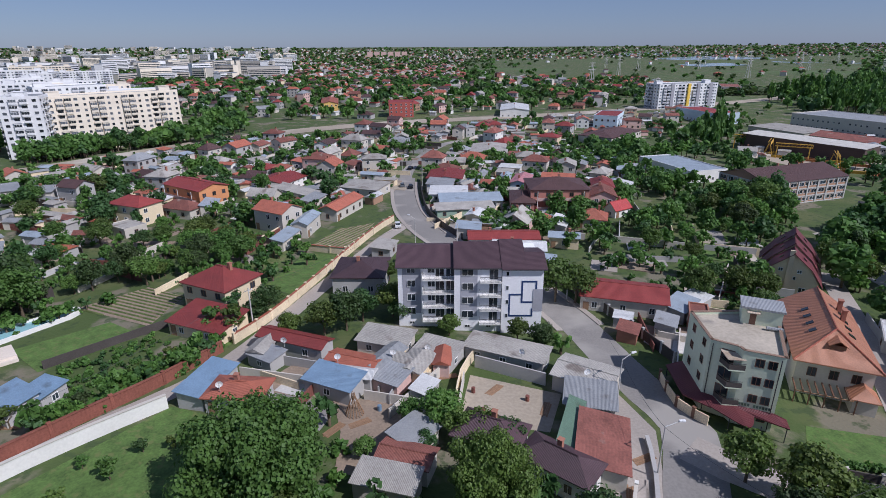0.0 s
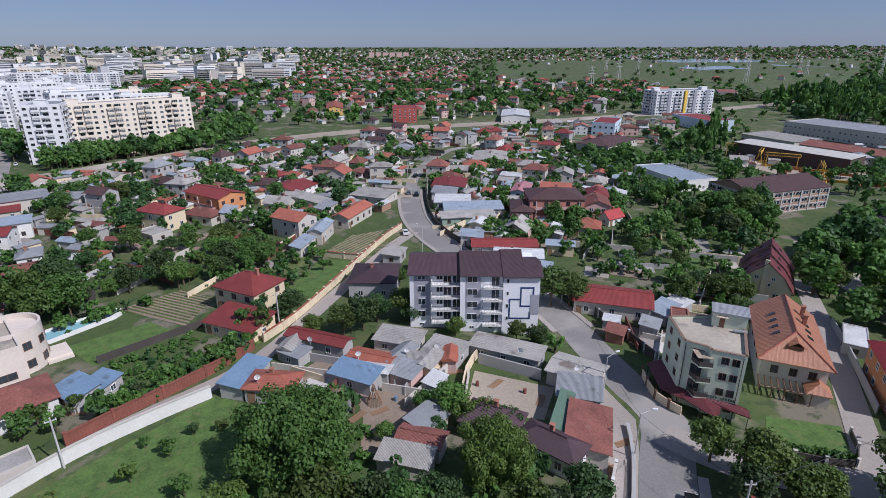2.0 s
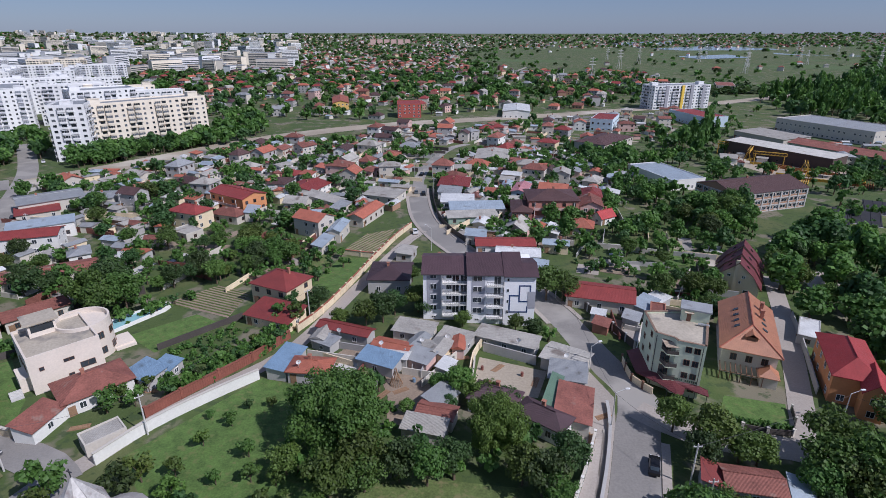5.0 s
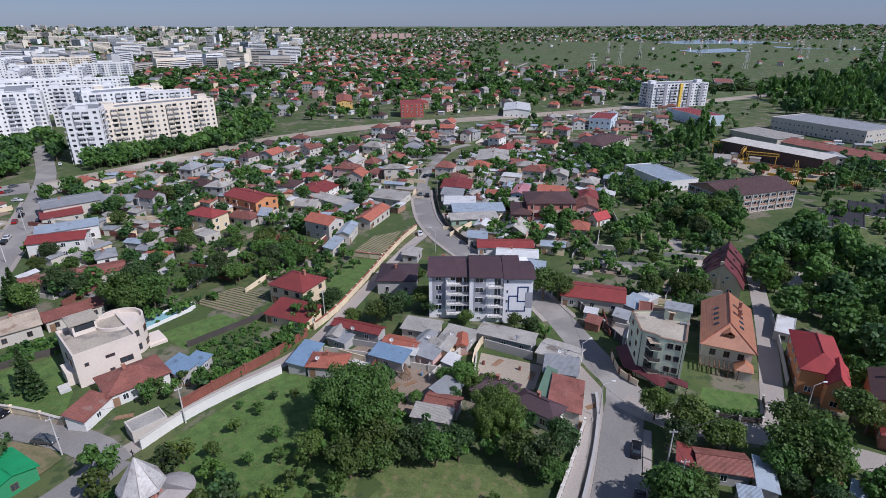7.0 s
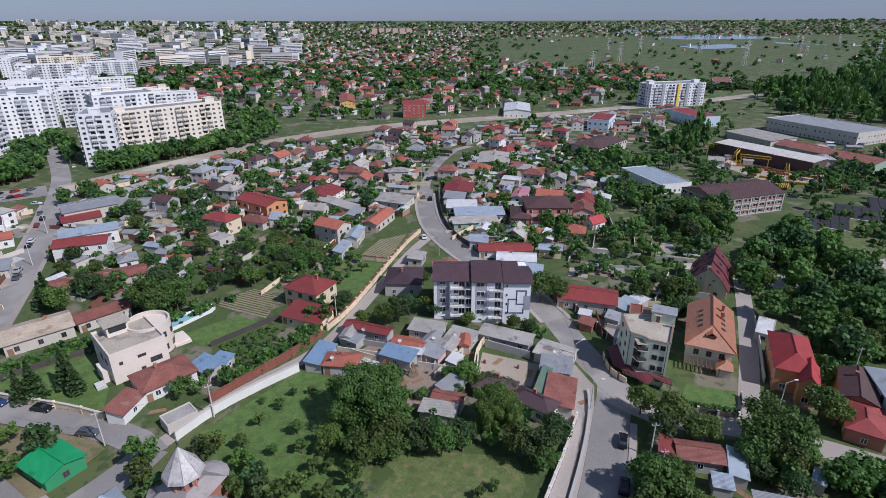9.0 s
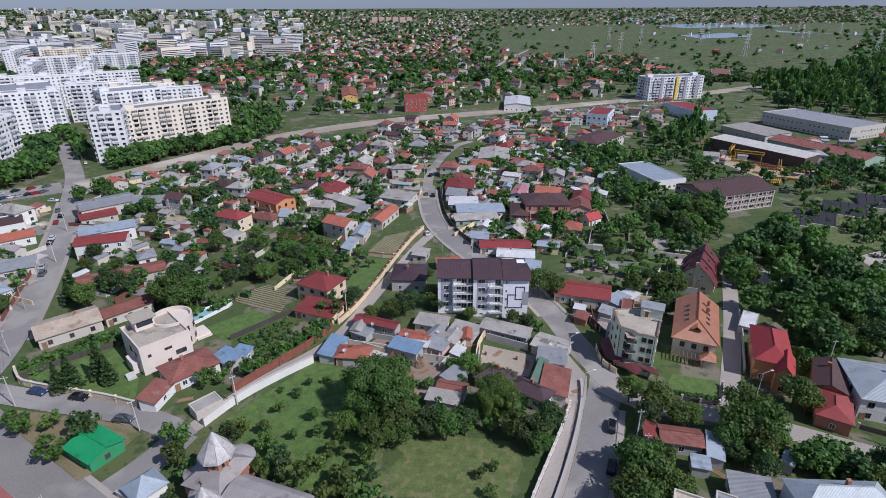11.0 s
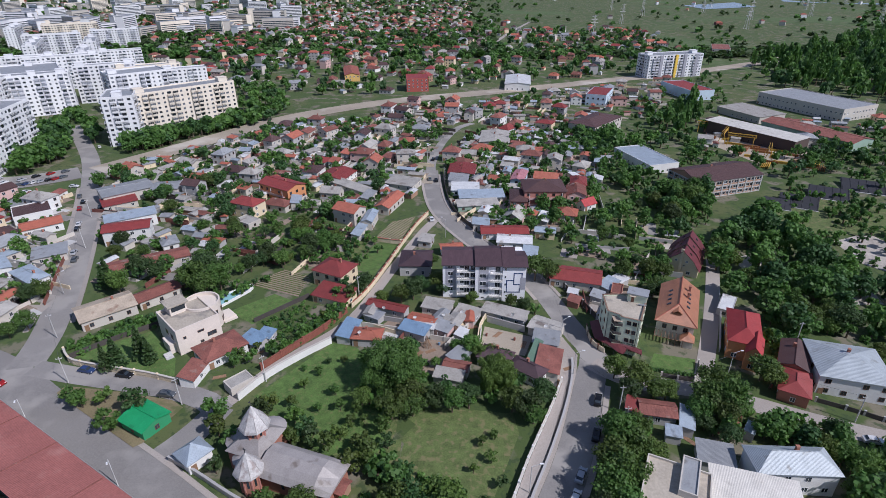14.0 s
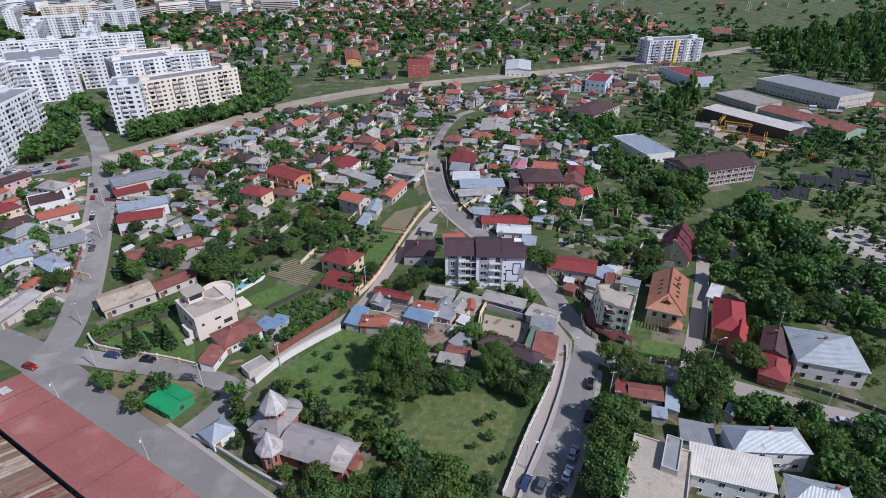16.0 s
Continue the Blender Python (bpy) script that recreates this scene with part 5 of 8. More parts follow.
road([(-111.0, 50.6), (-114.2, 63.9), (-122.1, 84.6), (-132.5, 108.1), (-145.2, 134.9), (-160.4, 165.3), (-178.8, 199.5), (-199.8, 235.4), (-225.9, 272.6), (-257.9, 315.2)], 9, "asphalt")
road([(-108.6, 50.6), (-95.7, 47.4), (-83.7, 44.9), (-68.5, 41.6), (-58.1, 37.6), (-53.1, 33.5)], 6, "asphalt")
road([(-53.7, 35.5), (-55.9, 29.2), (-59.1, 23.2), (-63.6, 16.5)], 7, "asphalt")
road([(-184.5, 215.5), (-164.6, 247.7), (-143.4, 284.0), (-117.5, 328.2), (-81.9, 361.6), (-39.7, 389.3), (7.3, 411.3), (87.2, 455.2), (147.9, 487.6), (247.5, 529.7), (354.6, 589.7), (449.9, 653.6)], 19, "dirt")
road([(-242.7, 190.7), (-213.4, 198.4), (-192.3, 212.9)], 22, "asphalt")
road([(43.3, 652.8), (69.6, 760.7), (118.8, 947.3), (181.5, 1146.6)], 6, "asphalt_light")
pavement([(17.2, 0.9), (22.7, 11.3), (27.4, 20.9), (32.7, 34.0), (36.6, 44.9)], 4.7, 1.8)
pavement([(17.2, 0.9), (22.7, 11.3), (27.4, 20.9), (32.7, 34.0), (36.6, 44.9)], -4.5, 1.4)
pavement([(33.1, 85.5), (29.5, 96.6), (24.2, 108.0), (17.1, 117.8), (9.8, 130.4), (2.6, 145.6), (-2.8, 163.6), (-5.7, 187.4), (-6.5, 205.7)], 4.4, 1.2)
pavement([(33.1, 85.5), (29.5, 96.6), (24.2, 108.0), (17.1, 117.8), (9.8, 130.4), (2.6, 145.6), (-2.8, 163.6), (-5.7, 187.4), (-6.5, 205.7)], -4.4, 1.2)
pavement([(-116.8, 68.3), (-122.1, 84.6), (-132.5, 108.1), (-145.2, 134.9), (-160.4, 165.3), (-174.3, 191.3)], 5.2, 1.4)
pavement([(-115.9, 69.8), (-122.1, 84.6), (-132.5, 108.1), (-145.2, 134.9), (-160.4, 165.3), (-174.3, 191.3)], -5.2, 1.4)
pavement([(-27.4, -8.7), (-45.4, 2.7), (-61.2, 13.4), (-78.0, 24.2), (-97.3, 36.9)], -5.6, 1.2)
pavement([(-27.4, -8.7), (-45.4, 2.7), (-55.0, 9.3)], 5.8, 1.6)
house(-36.5, 95.4, -26, 12.1, 10.3, 5.6, "hip", 2.6, "red", "cream", "yellow house with a red tiled hip roof", 2)
house(-34.9, 83.4, -23, 12.8, 7.8, 2.7, "mono", 1.2, "red", "cream", "red tiled annexe of the yellow house", 1)
house(-9.9, 104.1, 88, 12.1, 11.4, 4.2, "hip", 1.8, "purple", "grey", "plain grey house with a dark hip roof", 1)
house(-6.9, 123.7, 78, 7.3, 5.6, 2.6, "mono", 0.4, "asb", "grey", "low grey shed with a fibre-cement roof", 1)
house(2.5, 116.5, 9, 8.7, 5.3, 3, "gable", 0.8, "orange", "white", "small white house with an orange roof", 1)
house(26.7, 123.2, -8, 13.6, 7.7, 3.2, "gable", 1, "white", "white", "long low house with a pale sheet roof", 1)
house(44.0, 95.8, -17, 17.1, 10.2, 3.4, "gable", 1.4, "red", "pale", "long low store with a red sheet roof", 1)
house(23.7, 132.1, -1, 19.0, 8.1, 3, "gable", 0.9, "red", "white", "long low house with a red roof", 1)
house(-17.5, 75.9, -22, 13.2, 4.1, 2.8, "gable", 0.7, "red", "grey", "low outbuilding with a red sheet roof", 1)
house(-6.7, 68.9, -21, 8.6, 4.9, 2.6, "gable", 0.6, "orange", "pink", "low outbuilding with a rusty orange roof", 1)
house(-21.8, 61.3, -6, 8.7, 5.9, 2.8, "hip", 1.1, "orange", "grey", "small house with an orange tiled hip roof", 1)
house(-8.8, 64.1, -25, 8.7, 4.8, 2.6, "mono", 0.7, "blue", "grey", "shed with a blue sheet roof", 1)
house(-27.4, 64.3, 77, 9.5, 4.8, 2.5, "mono", 0.6, "blue", "grey", "shed with a blue-grey sheet roof", 1)
house(-0.6, 65.5, -29, 5.6, 4.9, 2.4, "mono", 0.5, "grey", "pink", "small shed with a grey sheet roof", 1)
house(4.5, 62.9, 63, 4.5, 3.1, 2.2, "mono", 0.4, "white", "grey", "small shed with a white sheet roof", 1)
house(-2.3, 76.7, -18, 9.4, 5.7, 2.6, "mono", 0.5, "asb", "pale", "low shed with a fibre-cement roof", 1)
house(-21.0, 71.9, -31, 5.5, 4.0, 2.2, "mono", 0.4, "grey", "grey", "striped sheet roof over a small shed", 1)
house(6.3, 72.9, -27, 7.7, 6.9, 2.4, "mono", 0.4, "asb", "grey", "patched low outbuilding beside the yard", 1)
house(17.8, 73.6, -25, 14.0, 5.4, 2.6, "mono", 0.3, "asb", "grey", "long low concrete garage row", 1)
house(28.9, 65.9, -32, 9.3, 7.2, 3, "gable", 0.7, "asb", "pale", "low pale workshop with a weathered roof", 1)
house(27.9, 60.1, -15, 7.5, 6.5, 3, "mono", 0.5, "grey", "grey", "grey lean-to beside the street", 1)
house(23.6, 53.2, 68, 11.5, 2.4, 3, "mono", 0.6, "green", "grey", "lean-to with a green sheet roof", 1)
house(26.9, 50.2, 73, 10.9, 6.6, 3, "mono", 0.7, "rust", "pale", "shed with a brown-red sheet roof", 1)
house(13.1, 51.8, -26, 9.0, 6.3, 3.2, "hip", 1.8, "purple", "white", "house with a dark purple tiled roof", 1)
house(20.8, 46.7, -39, 9.6, 5.3, 3.2, "hip", 1.5, "purple", "white", "wing with a dark purple tiled roof", 1)
house(3.4, 52.2, 51, 5.9, 4.7, 2.6, "mono", 0.5, "grey", "pale", "shed with a grey sheet roof", 1)
house(2.7, 48.0, -18, 7.1, 4.3, 2.6, "gable", 0.6, "rust", "pale", "shed with a rusty roof", 1)
house(0.7, 44.3, -16, 7.8, 4.1, 2.5, "mono", 0.5, "asb", "pale", "shed with a fibre-cement roof", 1)
house(-60.8, 55.8, 45, 12.2, 9.3, 3.1, "hip", 1.9, "rust", "white", "old white house with a brown hip roof", 1)
house(-64.0, 45.8, 82, 7.6, 4.5, 2.6, "mono", 1.2, "rust", "white", "old white wing with a worn brown roof", 1)
house(-51.6, 42.6, 46, 6.1, 4.1, 2.4, "flat", 0.2, "asb", "pale", "pale concrete garage with a flat roof", 1)
house(-52.9, 59.6, -29, 6.9, 5.3, 2.7, "mono", 0.7, "blue", "grey", "outbuilding with a blue-grey sheet roof", 1)
house(-50.1, 62.2, 78, 4.9, 4.1, 2.5, "mono", 0.6, "blue", "grey", "small outbuilding with a blue-grey roof", 1)
house(-68.6, 29.8, -29, 8.8, 7.7, 2.8, "gable", 1.2, "kioskgreen", "kiosk", "green sheet-metal market kiosk with a bright green roof", 1)
house(-53.2, 19.2, 52, 6.2, 5.9, 3, "hip", 2.2, "bluegrey", "white", "parish house with a pale metal hip roof", 1, chimney=False)
hall = house(-76.6, 9.6, 148.8, 78.7, 12.0, 6, "mono", 1.6, "rust2", "grey", "long hall with a faded red sheet roof", 1)
for u in (-24, -9, 8, 23, 31):
    bm = bmesh.new()
    slab(bm, [(u, -6.05, 6.06), (u + 0.22, -6.05, 6.06), (u + 0.22, 6.0, 7.66), (u, 6.0, 7.66)], 0.06)
    part("roof_joint", bm, "rust", hall, "dark raised sheet joint")
bm = bmesh.new()
slab(bm, [(33.5, -1.5, 6.75), (36.5, -1.5, 6.75), (36.5, 0.5, 7.0), (33.5, 0.5, 7.0)], 0.12)
part("skylight", bm, "white", hall, "pale roof light")
part("gutter", tube(bmesh.new(), (-39.3, -6.08, 5.95), (39.3, -6.08, 5.95), 0.12, n=6), "zinc", hall)
hall = house(-81.9, -3.0, 148.8, 78.7, 14.0, 5.6, "gable", 2.2, "tile", "grey", "old hall with a worn brown tiled roof", 1)
sheets = []
for rmat in ("tile", "rust", "asb2"):
    bm = bmesh.new()
    slab(bm, [(-0.42, -7.0, 0), (0.42, -7.0, 0), (0.42, 0, 2.2), (-0.42, 0, 2.2)], 0.05)
    sheets.append(part("roof_sheet", bm, rmat, hall))
    sheets[-1].matrix_basis = pose(-38.5 + len(sheets), 0, 5.68)
rnd = random.Random(3)
for k in range(72):
    for turn in (0, 180):
        again(sheets[rnd.choice((0, 0, 1, 2))], hall, pose((-34.4 + k), 0, 5.67 + 0.03 * rnd.random(), 0, 0, turn), "roof_sheet")
house(43.7, 33.8, 67, 5.1, 3.4, 3, "mono", 0.6, "red", "grey", "small dark red lean-to roof", 1)
house(49.1, 32.7, -12, 8.6, 5.5, 3, "gable", 1, "rust", "grey", "old house with a brown sheet roof", 1)
house(55.1, 30.1, 68, 7.7, 3.5, 2.8, "mono", 0.4, "bluegrey", "grey", "shed with a pale blue sheet roof", 1)
house(50.4, 25.9, -16, 3.7, 3.5, 2.6, "mono", 0.4, "bluegrey", "grey", "small shed with a pale sheet roof", 1)
house(41.6, 4.5, -116, 17.5, 11.8, 7, "flat", 0.5, "concrete_roof", "pale", "flat-roofed building with a parapet", 2)
house(45.9, 8.8, 63, 9.1, 3.3, 8.4, "flat", 0.3, "grey", "pale", "stair tower on the flat roof", 1)
house(58.1, 7.2, -17, 16.1, 8.2, 6, "mono", 1, "whitemetal", "white", "hall with a white ribbed metal roof", 2)
house(56.7, 19.4, -16, 7.7, 6.3, 3, "mono", 0.5, "grey", "grey", "shed with a pale sheet roof", 1)
house(65.7, 30.4, 60, 5.0, 3.9, 2.6, "mono", 0.5, "rust", "grey", "small shed with a rusty roof", 1)
house(68.4, 27.2, 50, 3.9, 2.4, 2.6, "mono", 0.4, "bluegrey", "grey", "small shed with a pale roof", 1)
house(69.5, 15.0, -3, 16.7, 7.5, 6, "hip", 2.6, "greymetal", "white", "house with a pale grey metal hip roof", 2)
house(73.8, 1.7, -17, 12.0, 7.4, 5, "hip", 2.2, "greymetal", "white", "house with a grey metal hip roof", 1)
house(102.8, 47.3, -17, 17.1, 16.1, 6, "hip", 2.8, "greymetal", "white", "white two-storey house with a grey metal hip roof", 2)
house(92.2, 51.9, 57, 12.9, 7.4, 4.5, "gable", 1.4, "brown", "brick", "house with a dark brown roof", 1)
house(87.0, 42.3, 58, 11.1, 7.3, 3.6, "hip", 1.4, "red", "brick", "low house with a red hip roof", 1)
house(83.5, 62.3, -114, 17.3, 8.8, 6.2, "hip", 2.4, "brightred", "orange", "orange villa with a red tiled hip roof", 2)
house(82.4, 54.0, -121, 8.8, 4.3, 5.6, "gable", 2.2, "brightred", "orange", "front wing of the orange villa with red gable roof", 2)
house(88.3, 80.7, 56, 10.0, 4.3, 2.5, "flat", 0.1, "white", "grey", "small shed with a white roof", 1)
house(-156.6, 101.8, 135, 12.5, 10.7, 3.5, "gable", 1, "bluegrey", "white", "house with a blue-grey sheet roof", 1)
house(-139.8, 96.6, -33, 14.5, 6.9, 3.2, "hip", 1, "bluegrey", "white", "house with a blue-grey hip roof", 1)
house(-144.0, 113.9, 30, 11.4, 9.9, 3, "mono", 0.6, "grey", "pale", "long shed with a grey sheet roof", 1)
house(-163.4, 138.8, 38, 14.8, 9.8, 3.4, "gable", 1.2, "orange", "white", "white house with an orange roof", 1)
house(-175.2, 151.1, 128, 14.1, 13.6, 4.5, "flat", 0.4, "brown", "white", "white building with a brown flat roof", 1)
house(-134.5, 69.5, 81, 16.3, 7.4, 3.2, "gable", 1.2, "asb", "pale", "old house with a fibre-cement roof", 1)
house(-102.5, 75.4, 41, 15.7, 11.0, 3.4, "gable", 1.4, "asb2", "pale", "long old house with a patched beige roof", 1)
house(-91.2, 84.5, 46, 13.5, 6.8, 3.2, "gable", 1.2, "rust", "pale", "old wing with a faded red roof", 1)
house(-123.1, 129.7, 19, 17.0, 9.6, 6, "gable", 1.2, "red", "white", "white house with a red sheet roof", 2)
house(-128.8, 142.7, 32, 19.3, 8.2, 5, "mono", 0.6, "bluegrey", "white", "white building with a pale sheet roof", 1)
house(-145.3, 164.3, 36, 14.3, 9.7, 3, "mono", 0.6, "red", "pale", "shed with a red sheet roof", 1)
house(-147.9, 175.6, 40, 22.1, 15.3, 5, "gable", 1, "grey", "pale", "warehouse with a grey sheet roof", 1)
house(-130.4, 179.7, 9, 12.5, 11.6, 4.5, "gable", 0.8, "grey", "pale", "warehouse wing with a grey sheet roof", 1)
house(-104.9, 106.6, 30, 27.4, 8.8, 3, "gable", 0.8, "rust", "pale", "old sheds with a patched rusty roof", 1)
house(-104.3, 122.3, 124, 8.7, 6.4, 3, "hip", 1, "grey", "white", "small house with a grey roof", 1)
house(-84.5, 154.8, -23, 13.5, 8.8, 6, "hip", 2, "red", "cream", "house with a red pyramid roof", 2)
house(-75.1, 175.9, -34, 20.4, 11.7, 6.5, "gable", 1.6, "red", "orange", "orange house with a red roof and balconies", 2, balconies=True)
house(-81.1, 142.5, -32, 8.8, 6.4, 2.6, "flat", 0.2, "asb", "pale", "small flat-roofed pale outbuilding", 1)
house(-23.8, 160.9, 71, 18.2, 7.0, 3.6, "gable", 1.4, "orange", "pale", "house with an orange tiled roof", 1)
house(-30.5, 142.2, 83, 11.8, 5.0, 4, "gable", 1, "bluegrey", "pale", "house with a pale metal roof", 1)
house(-33.3, 130.8, 79, 10.8, 3.8, 2.8, "mono", 0.8, "bluegrey", "pale", "shed with a pale metal roof", 1)
house(-44.5, 182.5, -40, 24.4, 6.2, 3, "mono", 0.6, "asb", "pale", "long low grey shed in a yard", 1)
house(-53.4, 198.3, 71, 16.0, 14.9, 3.4, "gable", 1.4, "red", "white", "white house with a red roof and gable", 2)
house(-19.6, 187.7, -22, 15.3, 11.6, 3, "mono", 0.6, "asb", "pale", "long grey shed standing beside the street", 1)
house(7.5, 192.8, 83, 11.7, 9.9, 3.2, "mono", 0.6, "grey", "white", "low house with a pale roof", 1)
house(9.7, 206.7, 83, 16.5, 14.2, 3.4, "gable", 0.9, "red", "white", "house with a bright red roof", 1)
house(17.2, 171.4, 3, 21.2, 10.1, 3, "mono", 0.5, "bluegrey", "pale", "long shed with a pale roof", 1)
house(14.8, 160.9, 7, 18.9, 7.4, 2.8, "mono", 0.5, "asb", "greenwall", "long shed with a green wall", 1)
house(10.2, 180.7, -3, 13.5, 10.8, 3, "mono", 0.5, "white", "white", "low white outbuilding with white roof", 1)
house(44.6, 167.9, -1, 19.1, 16.2, 9, "hip", 2.2, "brown", "salmon", "maroon villa with a brown hip roof and balconies", 3, balconies=True)
house(33.2, 164.0, 84, 15.4, 8.0, 5.5, "hip", 1.4, "brown", "salmon", "lower wing of the maroon villa", 2)
house(63.9, 163.3, 33, 8.0, 5.4, 2.6, "gable", 2.4, "brightred", "white", "steep bright red roof of a garden house", 1)
house(15.0, 139.5, 84, 7.5, 7.2, 3, "mono", 0.5, "bluegrey", "pale", "small house with a blue-grey roof", 1)
house(31.4, 114.3, 77, 8.6, 5.8, 2.6, "mono", 0.4, "bluegrey", "pale", "shed with a pale roof", 1)
house(37.3, 193.0, 72, 15.2, 6.9, 5, "gable", 1, "pinkroof", "bluewall", "light blue house with a pink roof", 2)
house(32.4, 271.6, 82, 27.5, 18.7, 3.5, "gable", 1, "asb", "pale", "house with a grey fibre-cement roof", 1)
house(102.0, 300.0, 48, 38.7, 20.0, 9, "hip", 2, "brown", "pale", "three-storey block with a brown hip roof", 3)
house(113.3, 232.6, -74, 34.8, 18.0, 5, "flat", 0.3, "bluegrey", "white", "workshop with a grey flat roof", 1)
house(133.8, 192.8, 18, 38.5, 22.1, 8.5, "gable", 3, "brown", "bricks", "derelict brick hall with a dark roof", 3, bays=True)
house(288.9, 365.1, -66, 69.0, 38.9, 9, "flat", 0.4, "grey", "pale", "long grey flat-roofed factory hall", 2)
house(238.7, 282.8, -64, 60.7, 21.3, 6, "gable", 2, "rust", "greenwall", "long hall with a brick-red roof", 1)
house(197.5, 278.7, -60, 61.4, 15.5, 8, "mono", 0.6, "whitemetal", "darkwall", "open gantry shed with a white roof", 1)
house(229.2, 344.8, -69, 39.4, 25.7, 5, "mono", 0.5, "asb", "pale", "long low pale storage shed", 1)
house(213.0, 423.9, -79, 46.2, 21.6, 8, "flat", 0.3, "red", "bluewall", "light blue commercial box with red trim", 1)
house(130.2, 397.9, 65, 33.0, 16.2, 9, "flat", 0.3, "red", "bluewall", "commercial building with a red side", 2)
house(70.4, 461.8, 82, 47.0, 23.6, 6, "gable", 1.5, "white", "white", "white store with an arched roof", 1)
house(-22.8, 439.4, 95, 24.1, 19.1, 11, "flat", 0.3, "red", "redwall", "red brick four-storey apartment building", 4)
house(-90.8, 503.0, 100, 51.6, 15.2, 6, "gable", 2, "orange", "yellow", "yellow house with an orange roof", 2)
house(353.5, 668.8, 67, 53.9, 21.1, 9, "flat", 0.3, "rust", "pale", "row of pale three-storey flats", 3)
house(48.6, 84.8, 62, 5.3, 4.2, 2.4, "mono", 0.4, "grey", "grey", "small grey sheet shed by the street", 1)
house(54.0, 91.3, 47, 8.3, 4.8, 2.8, "mono", 0.5, "bluegrey", "grey", "low store with a pale blue sheet roof", 1)
house(58.7, 95.0, -56, 5.0, 4.8, 2.6, "mono", 0.4, "white", "grey", "small shed with a bright white roof", 1)
house(55.2, 86.5, 69, 6.4, 3.5, 3.4, "flat", 0.3, "rust", "brick", "small brick store with a rusty roof", 1)
house(40.6, 81.8, 63, 4.7, 4.0, 2.2, "mono", 0.4, "rust", "brick", "small red-brown garden hut", 1)
house(41.2, 86.7, -23, 3.7, 3.1, 2.2, "mono", 0.3, "white", "grey", "small carport with a white roof", 1)
flats = house(232.0, 519.0, 14, 61.0, 21.0, 21.5, "flat", 0.6, "grey", "whiteblock", "eight-storey block of flats with white and dark bays, yellow stripe", 8)
for u, w, pm in ((-19, 3.2, "wall_maingrey"), (-1.5, 2.6, "yellow_paint"), (8, 3.2, "wall_maingrey"), (21, 3.2, "wall_maingrey")):
    part("facade_stripe", boxes((u, u + w, -11.75, -10.4, 0, 21.9)), pm, flats, "yellow facade stripe" if pm == "yellow_paint" else "dark grey facade stripe")
house(-172.3, 306.6, 45, 64.7, 16.3, 28, "flat", 0.8, "grey", "creamblock", "cream ten-storey slab block of flats", 10)
house(-198.2, 278.1, 111, 27.9, 17.3, 29, "flat", 0.8, "grey", "whiteblock", "white ten-storey corner block of flats", 10)
house(-233.4, 365.2, 41, 39.5, 25.5, 29, "flat", 0.8, "grey", "whiteblock", "white ten-storey block of flats", 10)
house(-249.0, 219.4, 100, 71.0, 30.7, 29, "flat", 0.8, "grey", "whiteblock", "white ten-storey block with long balconies", 10)
house(-317.2, 373.9, 126, 63.5, 38.0, 29, "flat", 0.8, "grey", "whiteblock", "white ten-storey block further back", 10)
house(-317.7, 306.7, 104, 80.2, 27.5, 29, "flat", 0.8, "grey", "whiteblock", "white ten-storey block behind", 10)

# ---- gardens, cars and street furniture ----
def inside(p, poly):
    x, y = p
    hit = False
    for i in range(len(poly)):
        (x0, y0), (x1, y1) = poly[i - 1], poly[i]
        if (y0 > y) != (y1 > y) and x < (x1 - x0) * (y - y0) / (y1 - y0) + x0:
            hit = not hit
    return hit


def free(x, y, r):
    return all((x - a) ** 2 + (y - b) ** 2 > (r + c) ** 2 for a, b, c in FOOT) and all((x - a) ** 2 + (y - b) ** 2 > (r + c) ** 2 for a, b, c in ROADS)


ZONE = [100]


def spots(poly, n, r):
    ZONE[0] += 1
    rnd = random.Random(ZONE[0])
    xs, ys = [p[0] for p in poly], [p[1] for p in poly]
    got = 0
    for _ in range(n * 25):
        if got >= n:
            break
        p = (rnd.uniform(min(xs), max(xs)), rnd.uniform(min(ys), max(ys)))
        if inside(p, poly) and free(*p, r):
            got += 1
            yield rnd, p


def scatter(poly, n, kinds, s0, s1):
    for rnd, p in spots(poly, n, 0.6):
        tree(p[0], p[1], rnd.uniform(s0, s1), rnd.choice(kinds))


def thicket(poly, n, kinds, s0, s1):
    """Undergrowth and closed tree cover, all part of the joined mass."""
    for rnd, p in spots(poly, n, 0.3):
        MANY.append((p[0], p[1], rnd.uniform(s0, s1), rnd.choice(kinds)))


